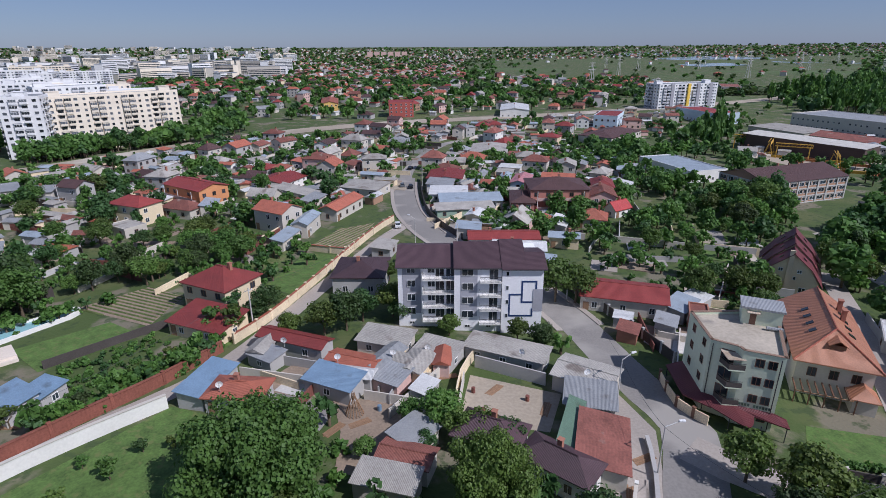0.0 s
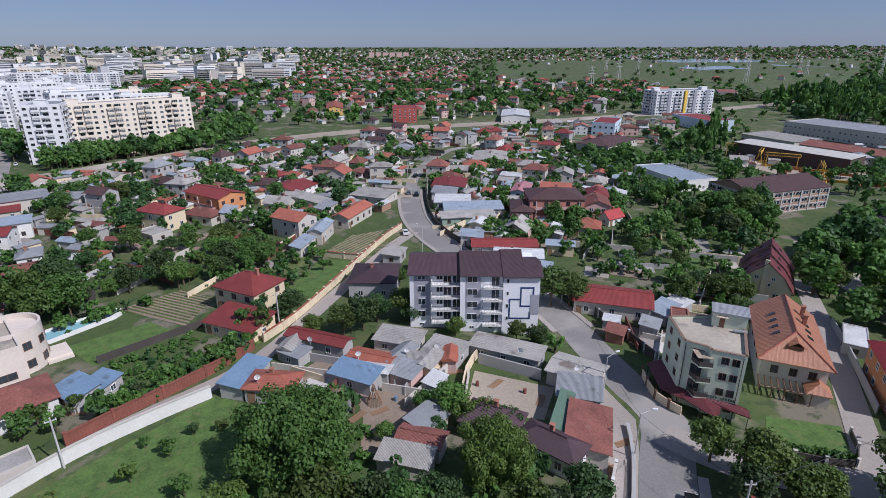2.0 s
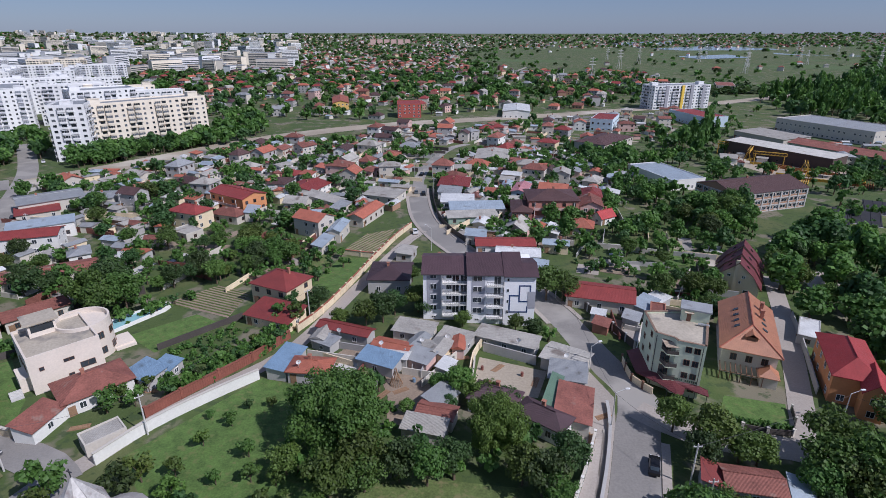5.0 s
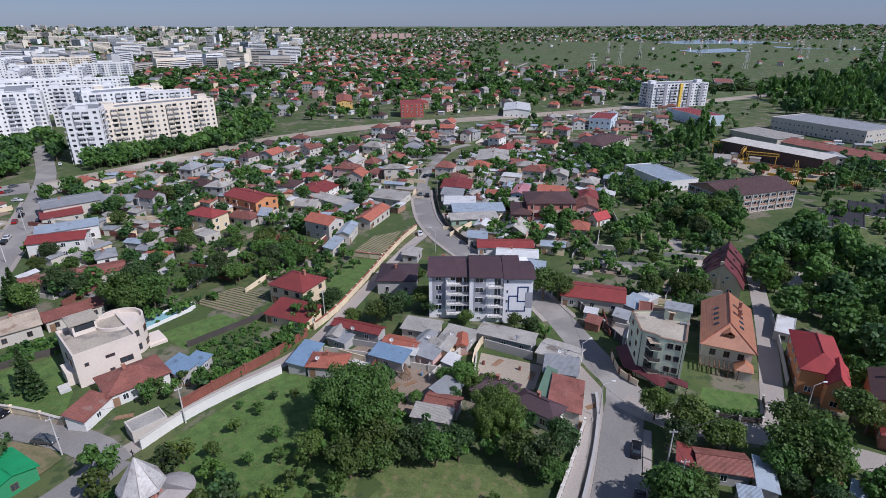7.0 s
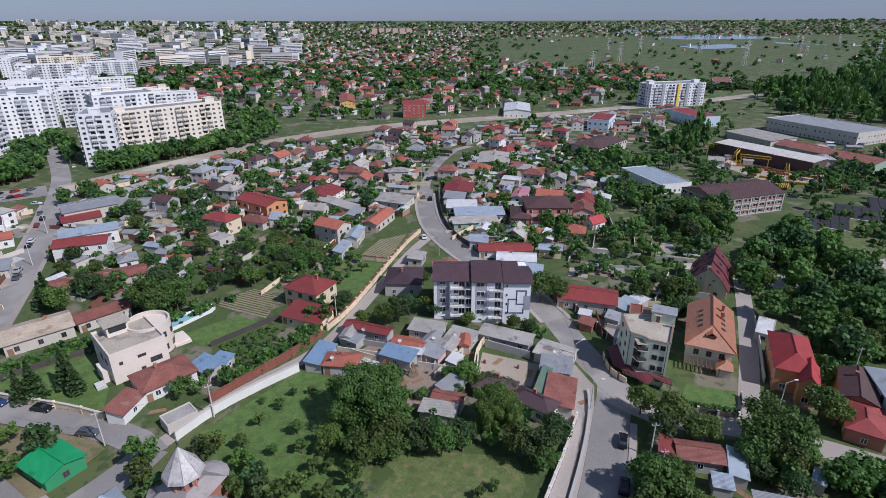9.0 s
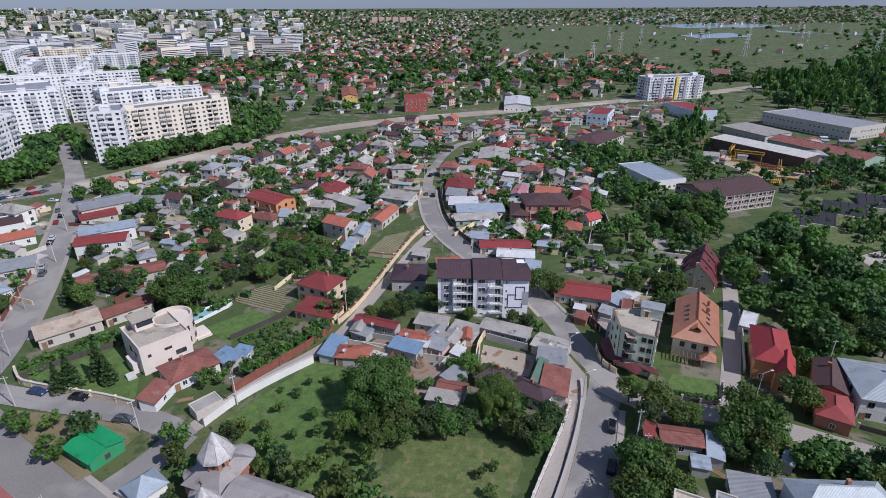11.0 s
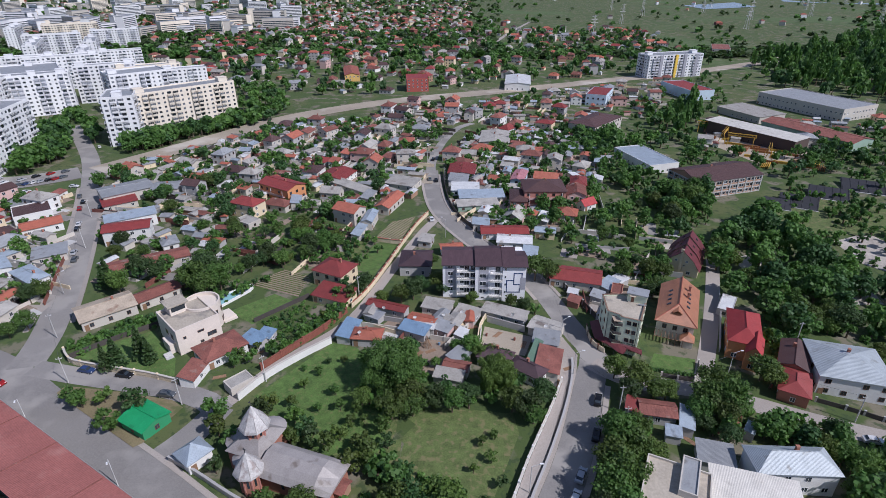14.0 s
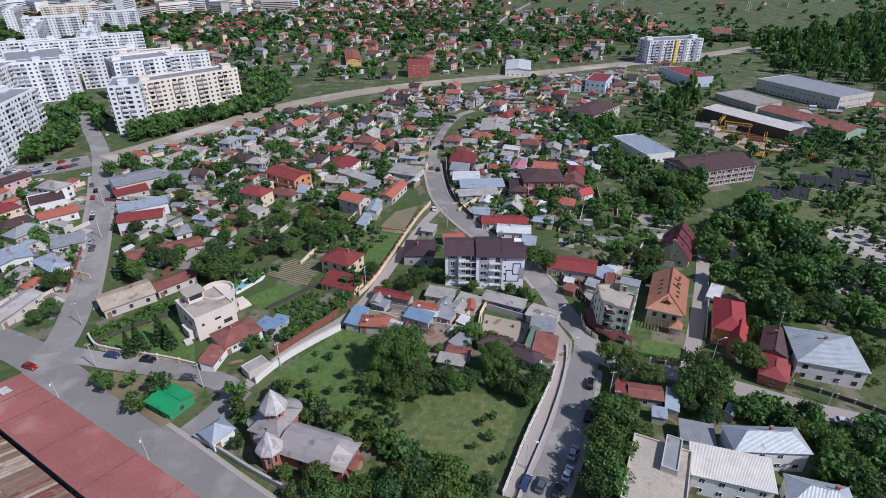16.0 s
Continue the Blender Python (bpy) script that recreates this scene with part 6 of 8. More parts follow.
def suburb(poly, n):
    for rnd, p in spots(poly, n, 4.4):
        big = rnd.random() < 0.45
        w, d = (rnd.uniform(9, 13), rnd.uniform(7, 9.5)) if big else (rnd.uniform(6, 11), rnd.uniform(4, 6))
        fl = 2 if big and rnd.random() < 0.45 else 1
        rmat = rnd.choice(("red", "orange", "rust", "orange", "rust", "brown", "asb", "grey", "asb", "brown") if big else ("asb", "grey", "bluegrey", "rust", "orange", "asb", "white"))
        wmat = rnd.choice(("white", "cream", "pale", "grey", "pink", "pale", "pale", "grey"))
        words = {"red": "red", "orange": "orange tiled", "rust": "rusty", "brown": "dark brown", "asb": "grey fibre-cement", "grey": "grey sheet", "brightred": "bright red", "bluegrey": "pale blue sheet", "white": "white sheet"}[rmat]
        wall = {"white": "white", "cream": "cream", "pale": "beige", "pink": "pink", "orange": "orange", "yellow": "yellow", "grey": "grey"}[wmat]
        house(p[0], p[1], rnd.choice((0, 90)) + rnd.gauss(-18, 10), w, d, 2.8 * fl + 0.4, rnd.choice(("hip", "gable", "hip")) if big else rnd.choice(("mono", "gable")), rnd.uniform(1.6, 2.6) if big else 0.8, rmat, wmat, f"{wall} {'house' if big else 'outbuilding'} with a {words} roof", fl, group="houses of the suburb")


CARS = {}


def car(x, y, rot, material):
    FOOT.append((x, y, 1.5))
    m = pose(x, y, zg(x, y) + 0.18, 0, 0, rot)
    if material in CARS:
        c = copy_thing(CARS[material], m)
        return c
    root = new("car")
    prof = [(-2.15, 0.35), (-2.1, 0.85), (-1.75, 0.98), (-1.25, 1.42), (0.35, 1.46), (1.05, 0.98), (1.95, 0.82), (2.15, 0.55), (2.12, 0.3)]
    bm = bmesh.new()
    sides = []
    for s in (-1, 1):
        sides.append([bm.verts.new((px, s * (0.84 if pz < 1.0 else 0.66), pz)) for px, pz in prof])
    for i in range(len(prof)):
        j = (i + 1) % len(prof)
        bm.faces.new((sides[0][j], sides[0][i], sides[1][i], sides[1][j]))
    bm.faces.new(sides[0])
    bm.faces.new(sides[1][::-1])
    part("body", bm, material, root)
    for nm, pts in (("windscreen", [(0.42, 1.42), (1.0, 1.02)]), ("rear_window", [(-1.72, 1.02), (-1.29, 1.4)])):
        (xa, za), (xb, zb) = pts
        bm = bmesh.new()
        nx, nz = (0.03, 0.03) if nm == "windscreen" else (-0.03, 0.03)
        slab(bm, [(xa + nx, -0.6, za + nz), (xb + nx, -0.7, zb + nz), (xb + nx, 0.7, zb + nz), (xa + nx, 0.6, za + nz)], 0.02)
        part(nm, bm, "glass", root)
    for s in (-1, 1):
        bm = bmesh.new()
        bm.faces.new([bm.verts.new(p) for p in ((-1.5, s * 0.83, 1.03), (0.85, s * 0.83, 1.03), (0.3, s * 0.69, 1.4), (-1.2, s * 0.69, 1.4))][::s])
        part("side_window", bm, "glass", root)
        for wx in (-1.32, 1.3):
            wheel = part("wheel", tube(bmesh.new(), (wx, s * 0.68, 0.14), (wx, s * 0.88, 0.14), 0.32, n=14), "tyre", root)
            part("rim", tube(bmesh.new(), (wx, s * 0.7, 0.14), (wx, s * 0.9, 0.14), 0.18, n=10), "car_silver", wheel)
        part("headlight", boxes((2.05, 2.16, s * 0.62 - 0.16, s * 0.62 + 0.16, 0.6, 0.74)), "frame_white", root)
    word = material.split("_")[1]
    tagged(root, f"{word} hatchback car standing on the street", "car", "cars on the streets")
    root.matrix_basis = m
    CARS[material] = root
    return root


LAMPS = {}


def street_lamp(x, y, rot):
    m = pose(x, y, zg(x, y), 0, 0, rot)
    if "lamp" in LAMPS:
        return copy_thing(LAMPS["lamp"], m)
    root = new("street_lamp")
    part("pole", tube(bmesh.new(), (0, 0, -0.5), (0, 0, 7.6), 0.11, 0.07), "pole", root)
    part("arm", tube(bmesh.new(), (0, 0, 7.5), (1.7, 0, 8.3), 0.05, n=6), "pole", root)
    head = part("lamp_head", boxes((1.5, 2.25, -0.14, 0.14, 8.22, 8.4)), "frame_white", root)
    part("lens", boxes((1.6, 2.15, -0.1, 0.1, 8.18, 8.22)), "glass", head)
    root.matrix_basis = m
    LAMPS["lamp"] = tagged(root, "grey street lamp with a curved arm", "street lamp", "street lamps")
    return root


def utility_pole(x, y, rot):
    m = pose(x, y, zg(x, y), 0, 0, rot)
    if "pole" in LAMPS:
        return copy_thing(LAMPS["pole"], m)
    root = new("utility_pole")
    part("pole", tube(bmesh.new(), (0, 0, -0.5), (0, 0, 8.2), 0.15, 0.1), "pole", root)
    part("crossarm", boxes((-0.7, 0.7, -0.05, 0.05, 7.6, 7.72)), "pole", root)
    for s in (-0.6, 0, 0.6):
        part("insulator", tube(bmesh.new(), (s, 0, 7.72), (s, 0, 7.92), 0.05, n=6), "frame_white", root)
    root.matrix_basis = m
    LAMPS["pole"] = tagged(root, "concrete utility pole with a crossarm", "utility pole", "utility poles")
    return root


MASS = {}


def mass_box(key, x, y, rot, w, d, z0, z1, ridge=None):
    """Adds a block, or with ridge a pitched roof over it, to the joined rest."""
    V, F = MASS.setdefault(key, ([], []))
    c, s = math.cos(rot), math.sin(rot)
    z = zg(x, y)
    a, b = w / 2, d / 2
    i = len(V)
    if ridge is None:
        q = [(-a, -b, z0), (a, -b, z0), (a, b, z0), (-a, b, z0), (-a, -b, z1), (a, -b, z1), (a, b, z1), (-a, b, z1)]
        f = ((0, 1, 5, 4), (1, 2, 6, 5), (2, 3, 7, 6), (3, 0, 4, 7), (4, 5, 6, 7))
    else:
        q = [(-a, -b, z0), (a, -b, z0), (a, b, z0), (-a, b, z0), (-a * ridge, 0, z1), (a * ridge, 0, z1)]
        f = ((0, 1, 5, 4), (2, 3, 4, 5), (1, 2, 5), (3, 0, 4), (3, 2, 1, 0))
    V.extend((x + u * c - v * s, y + u * s + v * c, z + e) for u, v, e in q)
    F.extend(tuple(i + j for j in g) for g in f)


def mass_house(rnd, x, y, small=False):
    rot = radians(rnd.choice((0, 90)) + rnd.gauss(-18, 12))
    w, d = (rnd.uniform(4, 9), rnd.uniform(3, 5)) if small else (rnd.uniform(8, 14), rnd.uniform(7, 10))
    h = 2.5 if small else rnd.choice((3.2, 3.4, 5.8, 6.2, 8.6))
    wall = rnd.choice(("wall_white", "wall_pale", "wall_cream", "wall_grey", "wall_bricks", "wall_pale", "wall_grey", "wall_pink"))
    roof = rnd.choice(("asb", "grey", "bluegrey", "rust", "asb", "white", "orange")) if small else rnd.choice(("orange", "rust", "rust", "orange", "brown", "red", "asb", "grey", "brown"))
    mass_box(wall, x, y, rot, w - 0.7, d - 0.7, -1.0, h)
    mass_box(roof, x, y, rot, w, d, h, h + (0.7 if small else rnd.uniform(1.8, 2.8)), 1.0 if small else rnd.choice((0.35, 0.5, 1.0)))
    if not small:
        c, s = math.cos(rot), math.sin(rot)
        for k in range(int(h // 2.8)):
            for u in (-0.3, 0.0, 0.3):
                mass_box("glass", x + u * w * c, y + u * w * s, rot, 1.1, d - 0.6, 2.8 * k + 1.0, 2.8 * k + 2.2)


def mass_done():
    for key, (V, F) in MASS.items():
        me = bpy.data.meshes.new("far_houses")
        me.from_pydata(V, [], F)
        me.materials.append(MATS[key])
        tagged(new("far_houses", me), "houses and sheds of the spreading suburb, walls and roofs", "houses", kind="stuff")

tree(-13.4, 43.2, 1.0, "walnut", "leaf")
tree(-8.6, 34.6, 1.0, "broad")
tree(-20.1, 35.5, 0.70, "broad")
tree(-12.6, 30.8, 0.90, "broad")
tree(-7.8, 32.1, 0.85, "broad")
tree(-2.9, 34.2, 0.85, "broad")
tree(1.3, 33.5, 0.80, "broad")
tree(5.0, 36.1, 0.80, "broad")
tagged(tree(12.0, 41.2, 0.6, "walnut", "leaf_light", 0.85), "round leafy tree beside the purple-roofed house")
tree(15.5, 34.0, 0.85, "broad")
tree(18.1, 31.8, 0.90, "broad")
tree(22.6, 36.2, 0.85, "broad")
tree(20.0, 30.2, 0.75, "broad")
tree(-12.1, 0.0, 1.10, "broad")
tree(-17.8, 1.0, 1.00, "broad")
tree(-6.2, 4.6, 1.10, "broad")
tree(-1.0, 5.7, 1.20, "broad")
tree(0.0, 1.1, 1.20, "broad")
tree(-9.7, 5.0, 1.00, "broad")
tree(5.8, 3.2, 0.80, "broad")
tree(-4.4, -1.5, 1.20, "broad")
tree(-23.6, -0.5, 1.10, "broad")
tree(-27.5, 4.8, 0.90, "broad")
tree(-16.8, 17.8, 1.50, "small")
tree(-19.8, 15.6, 1.40, "small")
tree(-25.8, 21.7, 1.30, "small")
tree(-31.8, 25.8, 1.50, "small")
tree(-34.8, 30.1, 1.30, "small")
tree(-29.3, 23.3, 1.40, "small")
tree(-33.9, 22.9, 1.20, "small")
tree(-52.6, 30.2, 1.70, "small")
tree(-46.2, 22.3, 1.50, "small")
tree(-50.8, 26.2, 1.40, "small")
tree(-34.7, 7.7, 1.30, "small")
tree(-31.9, 3.1, 1.20, "small")
tree(-47.6, 15.9, 1.00, "small")
tree(-14.4, 26.4, 1.20, "small")
tree(-12.8, 22.3, 1.00, "small")
tree(-42.6, 31.3, 1.60, "small")
tree(-41.3, 34.1, 1.30, "small")
tree(-18.7, 22.6, 1.30, "small")
tree(-23.6, 24.6, 1.20, "small")
tree(-32.3, 46.7, 0.70, "small")
tree(-35.2, 41.8, 0.80, "small")
tree(-27.0, 39.3, 0.90, "small")
tree(-25.0, 34.0, 0.90, "small")
tree(-30.0, 33.5, 0.70, "small")
tree(-36.7, 35.1, 0.90, "small")
tree(-21.5, 28.6, 0.90, "small")
tree(-30.8, 51.4, 0.60, "small")
tree(-36.6, 48.5, 0.50, "small")
tree(-21.0, 33.2, 0.80, "small")
tree(-26.9, 51.9, 0.60, "small")
tree(-18.8, 29.1, 0.70, "small")
tree(7.8, 23.3, 0.70, "small")
tree(9.4, 18.8, 0.80, "small")
tree(10.6, 25.2, 0.70, "small")
tree(10.8, 12.5, 0.80, "small")
tree(5.4, 15.9, 0.60, "small")
tree(-26.3, 89.3, 0.70, "broad")
tree(-19.8, 80.9, 0.60, "broad")
tree(-10.1, 83.2, 0.90, "broad")
tree(-13.7, 81.2, 0.80, "broad")
tree(-7.6, 86.9, 0.80, "broad")
tree(-2.2, 89.0, 0.90, "broad")
tree(-0.7, 86.8, 0.70, "broad")
tree(-4.3, 106.3, 0.60, "broad")
tree(27.7, 104.6, 0.70, "broad")
tree(30.5, 96.8, 1.15, "broad")
tree(34.5, 96.1, 1.00, "broad")
tree(20.4, 79.8, 0.55, "broad")
tree(24.1, 76.9, 0.60, "broad")
tree(8.5, 81.8, 0.55, "broad")
tree(43.2, 46.6, 0.80, "broad")
tree(47.2, 42.1, 1.00, "broad")
tree(50.9, 39.4, 0.90, "broad")
tree(53.7, 38.9, 0.80, "broad")
tree(44.8, 38.7, 0.80, "broad")
tree(65.9, 39.0, 1.25, "broad")
tree(61.5, 35.0, 1.10, "broad")
tree(66.2, 33.0, 1.20, "broad")
tree(64.1, 30.9, 1.00, "broad")
tree(59.1, 32.3, 0.90, "broad")
tree(81.0, 46.5, 1.00, "broad")
tree(81.9, 43.5, 0.90, "broad")
tree(36.8, 23.3, 1.10, "broad")
tree(39.3, 20.7, 1.10, "broad")
tree(34.3, 16.4, 1.10, "broad")
tree(35.3, 11.4, 1.20, "broad")
tree(31.7, 8.7, 1.10, "broad")
tree(32.7, 4.2, 1.20, "broad")
tree(42.6, 26.6, 0.80, "broad")
tree(29.8, 3.5, 1.00, "broad")
tree(43.1, 19.5, 0.80, "broad")
tree(86.1, 24.7, 0.80, "broad")
tree(81.4, 24.5, 0.70, "broad")
tree(83.8, 19.0, 0.90, "broad")
tree(81.4, 20.2, 0.80, "broad")
tree(85.4, 14.6, 1.00, "broad")
tree(91.6, 16.3, 1.00, "broad")
tree(83.9, 8.5, 1.00, "broad")
tree(92.1, 11.6, 1.00, "broad")
tree(80.6, 8.8, 0.90, "broad")
tree(85.2, 5.4, 1.10, "broad")
tree(87.2, 3.0, 1.00, "broad")
tree(79.3, 25.5, 0.60, "broad")
tree(76.1, 27.3, 0.60, "broad")
tree(58.8, 28.8, 0.60, "broad")
tree(62.0, 23.8, 0.70, "broad")
tree(-86.0, 50.4, 1.35, "fir")
tree(-88.3, 49.2, 1.00, "fir")
tree(-81.7, 54.6, 1.25, "fir")
tree(-78.5, 52.5, 1.10, "fir")
tree(-110.5, 91.8, 1.50, "fir")
tree(-111.6, 90.9, 1.30, "fir")
tree(20.6, 192.3, 0.80, "fir")
tree(-86.6, 35.4, 1.60, "small")
tree(-82.1, 37.0, 1.30, "small")
tree(-72.6, 32.8, 1.90, "small")
tree(-75.7, 27.7, 1.60, "small")
tree(-90.1, 37.3, 1.20, "small")
tree(-128.3, 85.2, 0.90, "broad")
tree(-130.4, 82.4, 0.80, "broad")
tree(-124.1, 63.9, 0.70, "broad")
tree(-121.2, 67.7, 0.80, "broad")
tree(-104.8, 99.6, 1.00, "broad")
tree(-97.8, 97.5, 1.00, "broad")
tree(-105.0, 87.8, 1.00, "broad")
tree(-78.3, 94.0, 1.40, "broad")
tree(-81.0, 88.2, 1.40, "broad")
tree(-73.1, 89.7, 1.20, "broad")
tree(-76.3, 84.9, 1.10, "broad")
tree(-120.0, 113.2, 0.70, "broad")
tree(-109.3, 113.1, 0.70, "broad")
tree(-118.0, 155.0, 0.90, "broad")
tree(-127.9, 172.2, 0.90, "broad")
tree(-113.1, 183.6, 1.20, "broad")
tree(-111.4, 194.3, 1.00, "broad")
tree(-169.9, 191.0, 1.00, "broad")
tree(-167.1, 188.2, 0.90, "broad")
tree(-122.0, 122.0, 0.80, "broad")
tree(-55.1, 53.5, 1.00, "small")
tree(-51.5, 52.1, 1.00, "small")
tree(-55.6, 50.3, 1.20, "small")
tree(-51.1, 56.3, 0.90, "small")
tree(-33.1, 89.5, 1.30, "small")
tree(-29.8, 82.2, 1.30, "small")
tree(-34.0, 82.6, 1.20, "small")
tree(-27.4, 86.9, 1.20, "small")
tree(-26.0, 94.5, 1.00, "small")
tree(2.7, 57.0, 0.45, "broad")
tree(6.7, 55.8, 0.80, "broad")
tree(4.8, 51.2, 0.40, "broad")
tree(12.2, 53.2, 0.60, "broad")
tree(15.3, 52.0, 0.60, "broad")
tree(9.0, 53.1, 0.60, "broad")
tree(-2.6, 50.0, 0.40, "broad")
scatter([(-101, 134), (-86, 140), (-57, 151), (-35, 134), (-41, 111), (-53, 107), (-65, 99), (-85, 88), (-88, 112)], 48, ("broad", "broad", "small"), 0.5, 0.95)
scatter([(108, 136), (132, 142), (146, 136), (133, 103), (124, 67), (104, 62), (96, 66), (93, 94)], 27, ("broad", "broad", "tall"), 0.6, 1.05)
scatter([(39, 128), (72, 168), (105, 184), (96, 141), (77, 102), (56, 105)], 26, ("broad", "small", "bush"), 0.5, 0.9)
scatter([(59, 101), (76, 102), (74, 90), (68, 82)], 10, ("broad", "small"), 0.6, 0.9)
scatter([(93, 203), (115, 180), (112, 160), (92, 146)], 20, ("broad",), 0.7, 1.1)
scatter([(112, 180), (134, 204), (122, 170), (109, 156)], 8, ("broad",), 1.0, 1.4)
scatter([(151, 180), (253, 231), (165, 99), (128, 91), (157, 147)], 52, ("bush", "bush", "small"), 0.6, 1.2)
scatter([(127, 103), (142, 111), (145, 71), (136, 59), (111, 68)], 22, ("broad", "small"), 0.6, 1.2)
scatter([(111, 62), (129, 59), (115, 32), (112, 36)], 14, ("broad", "small", "bush"), 0.6, 0.9)
scatter([(-48, 54), (-40, 66), (-29, 82), (-34, 68), (-45, 55)], 60, ("bush", "bush", "small"), 0.6, 1.1)
scatter([(-105, 60), (-85, 77), (-81, 74), (-94, 62), (-100, 56)], 60, ("bush",), 0.8, 1.3)
scatter([(-254, 261), (-273, 348), (-218, 279), (-211, 249), (-215, 236), (-220, 200)], 40, ("broad",), 1.0, 1.6)
scatter([(-206, 279), (-153, 337), (-137, 313), (-182, 243)], 45, ("broad",), 0.7, 1.1)
scatter([(-183, 437), (-164, 448), (-120, 372), (-122, 328), (-142, 329)], 35, ("broad",), 1.0, 1.5)
scatter([(-181, 213), (-159, 235), (-119, 305), (-60, 327), (-9, 215), (-12, 174), (-35, 134), (-58, 154), (-87, 143), (-111, 175), (-133, 168)], 150, ("far", "broad", "small"), 0.5, 1.0)
scatter([(1, 220), (24, 291), (69, 309), (104, 265), (93, 203), (71, 174), (39, 125), (14, 134), (3, 174)], 110, ("far", "broad", "small"), 0.5, 1.0)
scatter([(78, 295), (105, 298), (119, 254), (91, 241)], 24, ("broad",), 0.9, 1.4)
scatter([(150, 354), (201, 370), (164, 271), (148, 298)], 24, ("broad", "tall"), 1.0, 1.6)
scatter([(-216, 177), (-180, 176), (-128, 96), (-128, 68), (-139, 69)], 50, ("far", "small", "bush"), 0.5, 1.0)
scatter([(12, 95), (21, 88), (30, 73), (19, 74)], 6, ("small", "bush"), 0.7, 1.1)
thicket([(39, 128), (72, 168), (105, 184), (96, 141), (77, 102), (56, 105), (43, 113)], 120, ("far", "small", "bush", "bush", "bush"), 0.5, 0.95)
thicket([(36, 90), (52, 89), (73, 97), (88, 135), (56, 104)], 60, ("small", "bush", "bush"), 0.6, 1.1)
thicket([(-101, 134), (-86, 140), (-57, 151), (-35, 134), (-41, 111), (-53, 107), (-65, 99), (-85, 88), (-88, 112)], 125, ("small", "small", "bush", "bush"), 0.6, 1.0)
thicket([(112, 144), (141, 160), (156, 150), (140, 112), (127, 68), (104, 63), (97, 67), (94, 98)], 55, ("far", "small", "bush"), 0.6, 1.1)
thicket([(87, 203), (126, 181), (93, 98), (88, 135)], 120, ("far", "small", "bush", "bush"), 0.6, 1.1)
thicket([(154, 180), (253, 231), (173, 99), (143, 59), (111, 62), (157, 147)], 260, ("bush", "bush", "small"), 0.6, 1.6)
thicket([(-179, 208), (-117, 297), (-59, 319), (-8, 210), (-12, 170), (-35, 134), (-88, 145), (-133, 168)], 260, ("bush", "small", "bush"), 0.7, 1.3)
thicket([(1, 220), (24, 291), (69, 309), (104, 265), (93, 203), (71, 174), (39, 125), (14, 134), (3, 174)], 240, ("bush", "small", "bush"), 0.7, 1.3)
thicket([(-216, 177), (-180, 176), (-128, 96), (-128, 68), (-139, 69)], 80, ("bush", "small"), 0.6, 1.1)
thicket([(-26, 59), (-6, 56), (21, 42), (23, 36), (-11, 33), (-20, 35)], 30, ("bush", "small"), 0.8, 1.3)
thicket([(-26, 20), (-13, 20), (9, 8), (5, 1), (-27, 1)], 60, ("bush", "small"), 0.8, 1.5)
thicket([(37, 30), (47, 30), (38, 6), (29, 4)], 40, ("bush", "small"), 0.8, 1.3)
thicket([(94, 70), (105, 65), (88, 51)], 30, ("bush", "small"), 0.7, 1.2)
thicket([(59, 35), (74, 35), (104, 24), (98, 3), (76, 2), (83, 17), (71, 26), (60, 27)], 90, ("bush", "small", "far"), 0.6, 1.0)
thicket([(-90, 99), (-66, 95), (-49, 107), (-30, 131), (-22, 121), (-31, 99), (-40, 107), (-52, 103), (-65, 88)], 70, ("bush", "small"), 0.6, 1.0)
thicket([(-254, 261), (-273, 348), (-218, 279), (-211, 249), (-215, 236), (-220, 200)], 60, ("far",), 0.9, 1.4)
thicket([(-206, 279), (-153, 337), (-137, 313), (-182, 243)], 60, ("far", "small"), 0.8, 1.2)
thicket([(-47, 53), (-40, 65), (-29, 81), (-32, 71), (-42, 59)], 70, ("bush", "bush", "small"), 0.5, 0.9)
thicket([(-105, 59), (-84, 77), (-80, 73), (-93, 62), (-100, 55)], 60, ("bush",), 0.6, 1.0)
thicket([(-85, 88), (-74, 95), (-64, 88), (-66, 81), (-75, 82)], 14, ("bush", "small"), 0.5, 0.9)
rnd = random.Random(31)
for k in range(46):
    t = rnd.random()
    MANY.append((-186 + 60 * t + rnd.uniform(-5, 5), 256 + 76 * t + rnd.uniform(-6, 6), rnd.uniform(0.9, 1.5), "far"))
for k in range(40):
    t = k / 39
    MANY.append((53.3 + 11.4 * t, 50.3 - 2.5 * t, rnd.uniform(0.45, 0.6), "bush"))
thicket([(-47, 54), (-31, 79), (-43, 83), (-55, 71), (-51, 61)], 150, ("bush",), 0.3, 0.75)
thicket([(95, 66), (93, 98), (110, 140), (141, 150), (146, 120), (128, 68), (112, 60)], 24, ("mid",), 1.0, 1.5)
thicket([(341, 557), (375, 406), (300, 430), (380, 380), (640, 640), (560, 720)], 170, ("far", "tall"), 1.3, 2.1)
suburb([(-181, 213), (-159, 235), (-119, 305), (-60, 327), (-9, 215), (-12, 174), (-35, 134), (-60, 164), (-89, 148), (-111, 175), (-136, 175)], 60)
suburb([(1, 220), (24, 291), (69, 309), (104, 265), (81, 202), (39, 125), (14, 134), (3, 174)], 50)
suburb([(-216, 177), (-177, 176), (-128, 96), (-128, 68), (-139, 69)], 16)
suburb([(-2, 197), (3, 174), (14, 134), (25, 124), (37, 113), (24, 112), (13, 121)], 12)
suburb([(6, 362), (89, 431), (224, 497), (163, 353), (91, 319), (32, 292)], 40)
suburb([(153, 254), (188, 320), (274, 334), (339, 350), (268, 252), (225, 264)], 8)
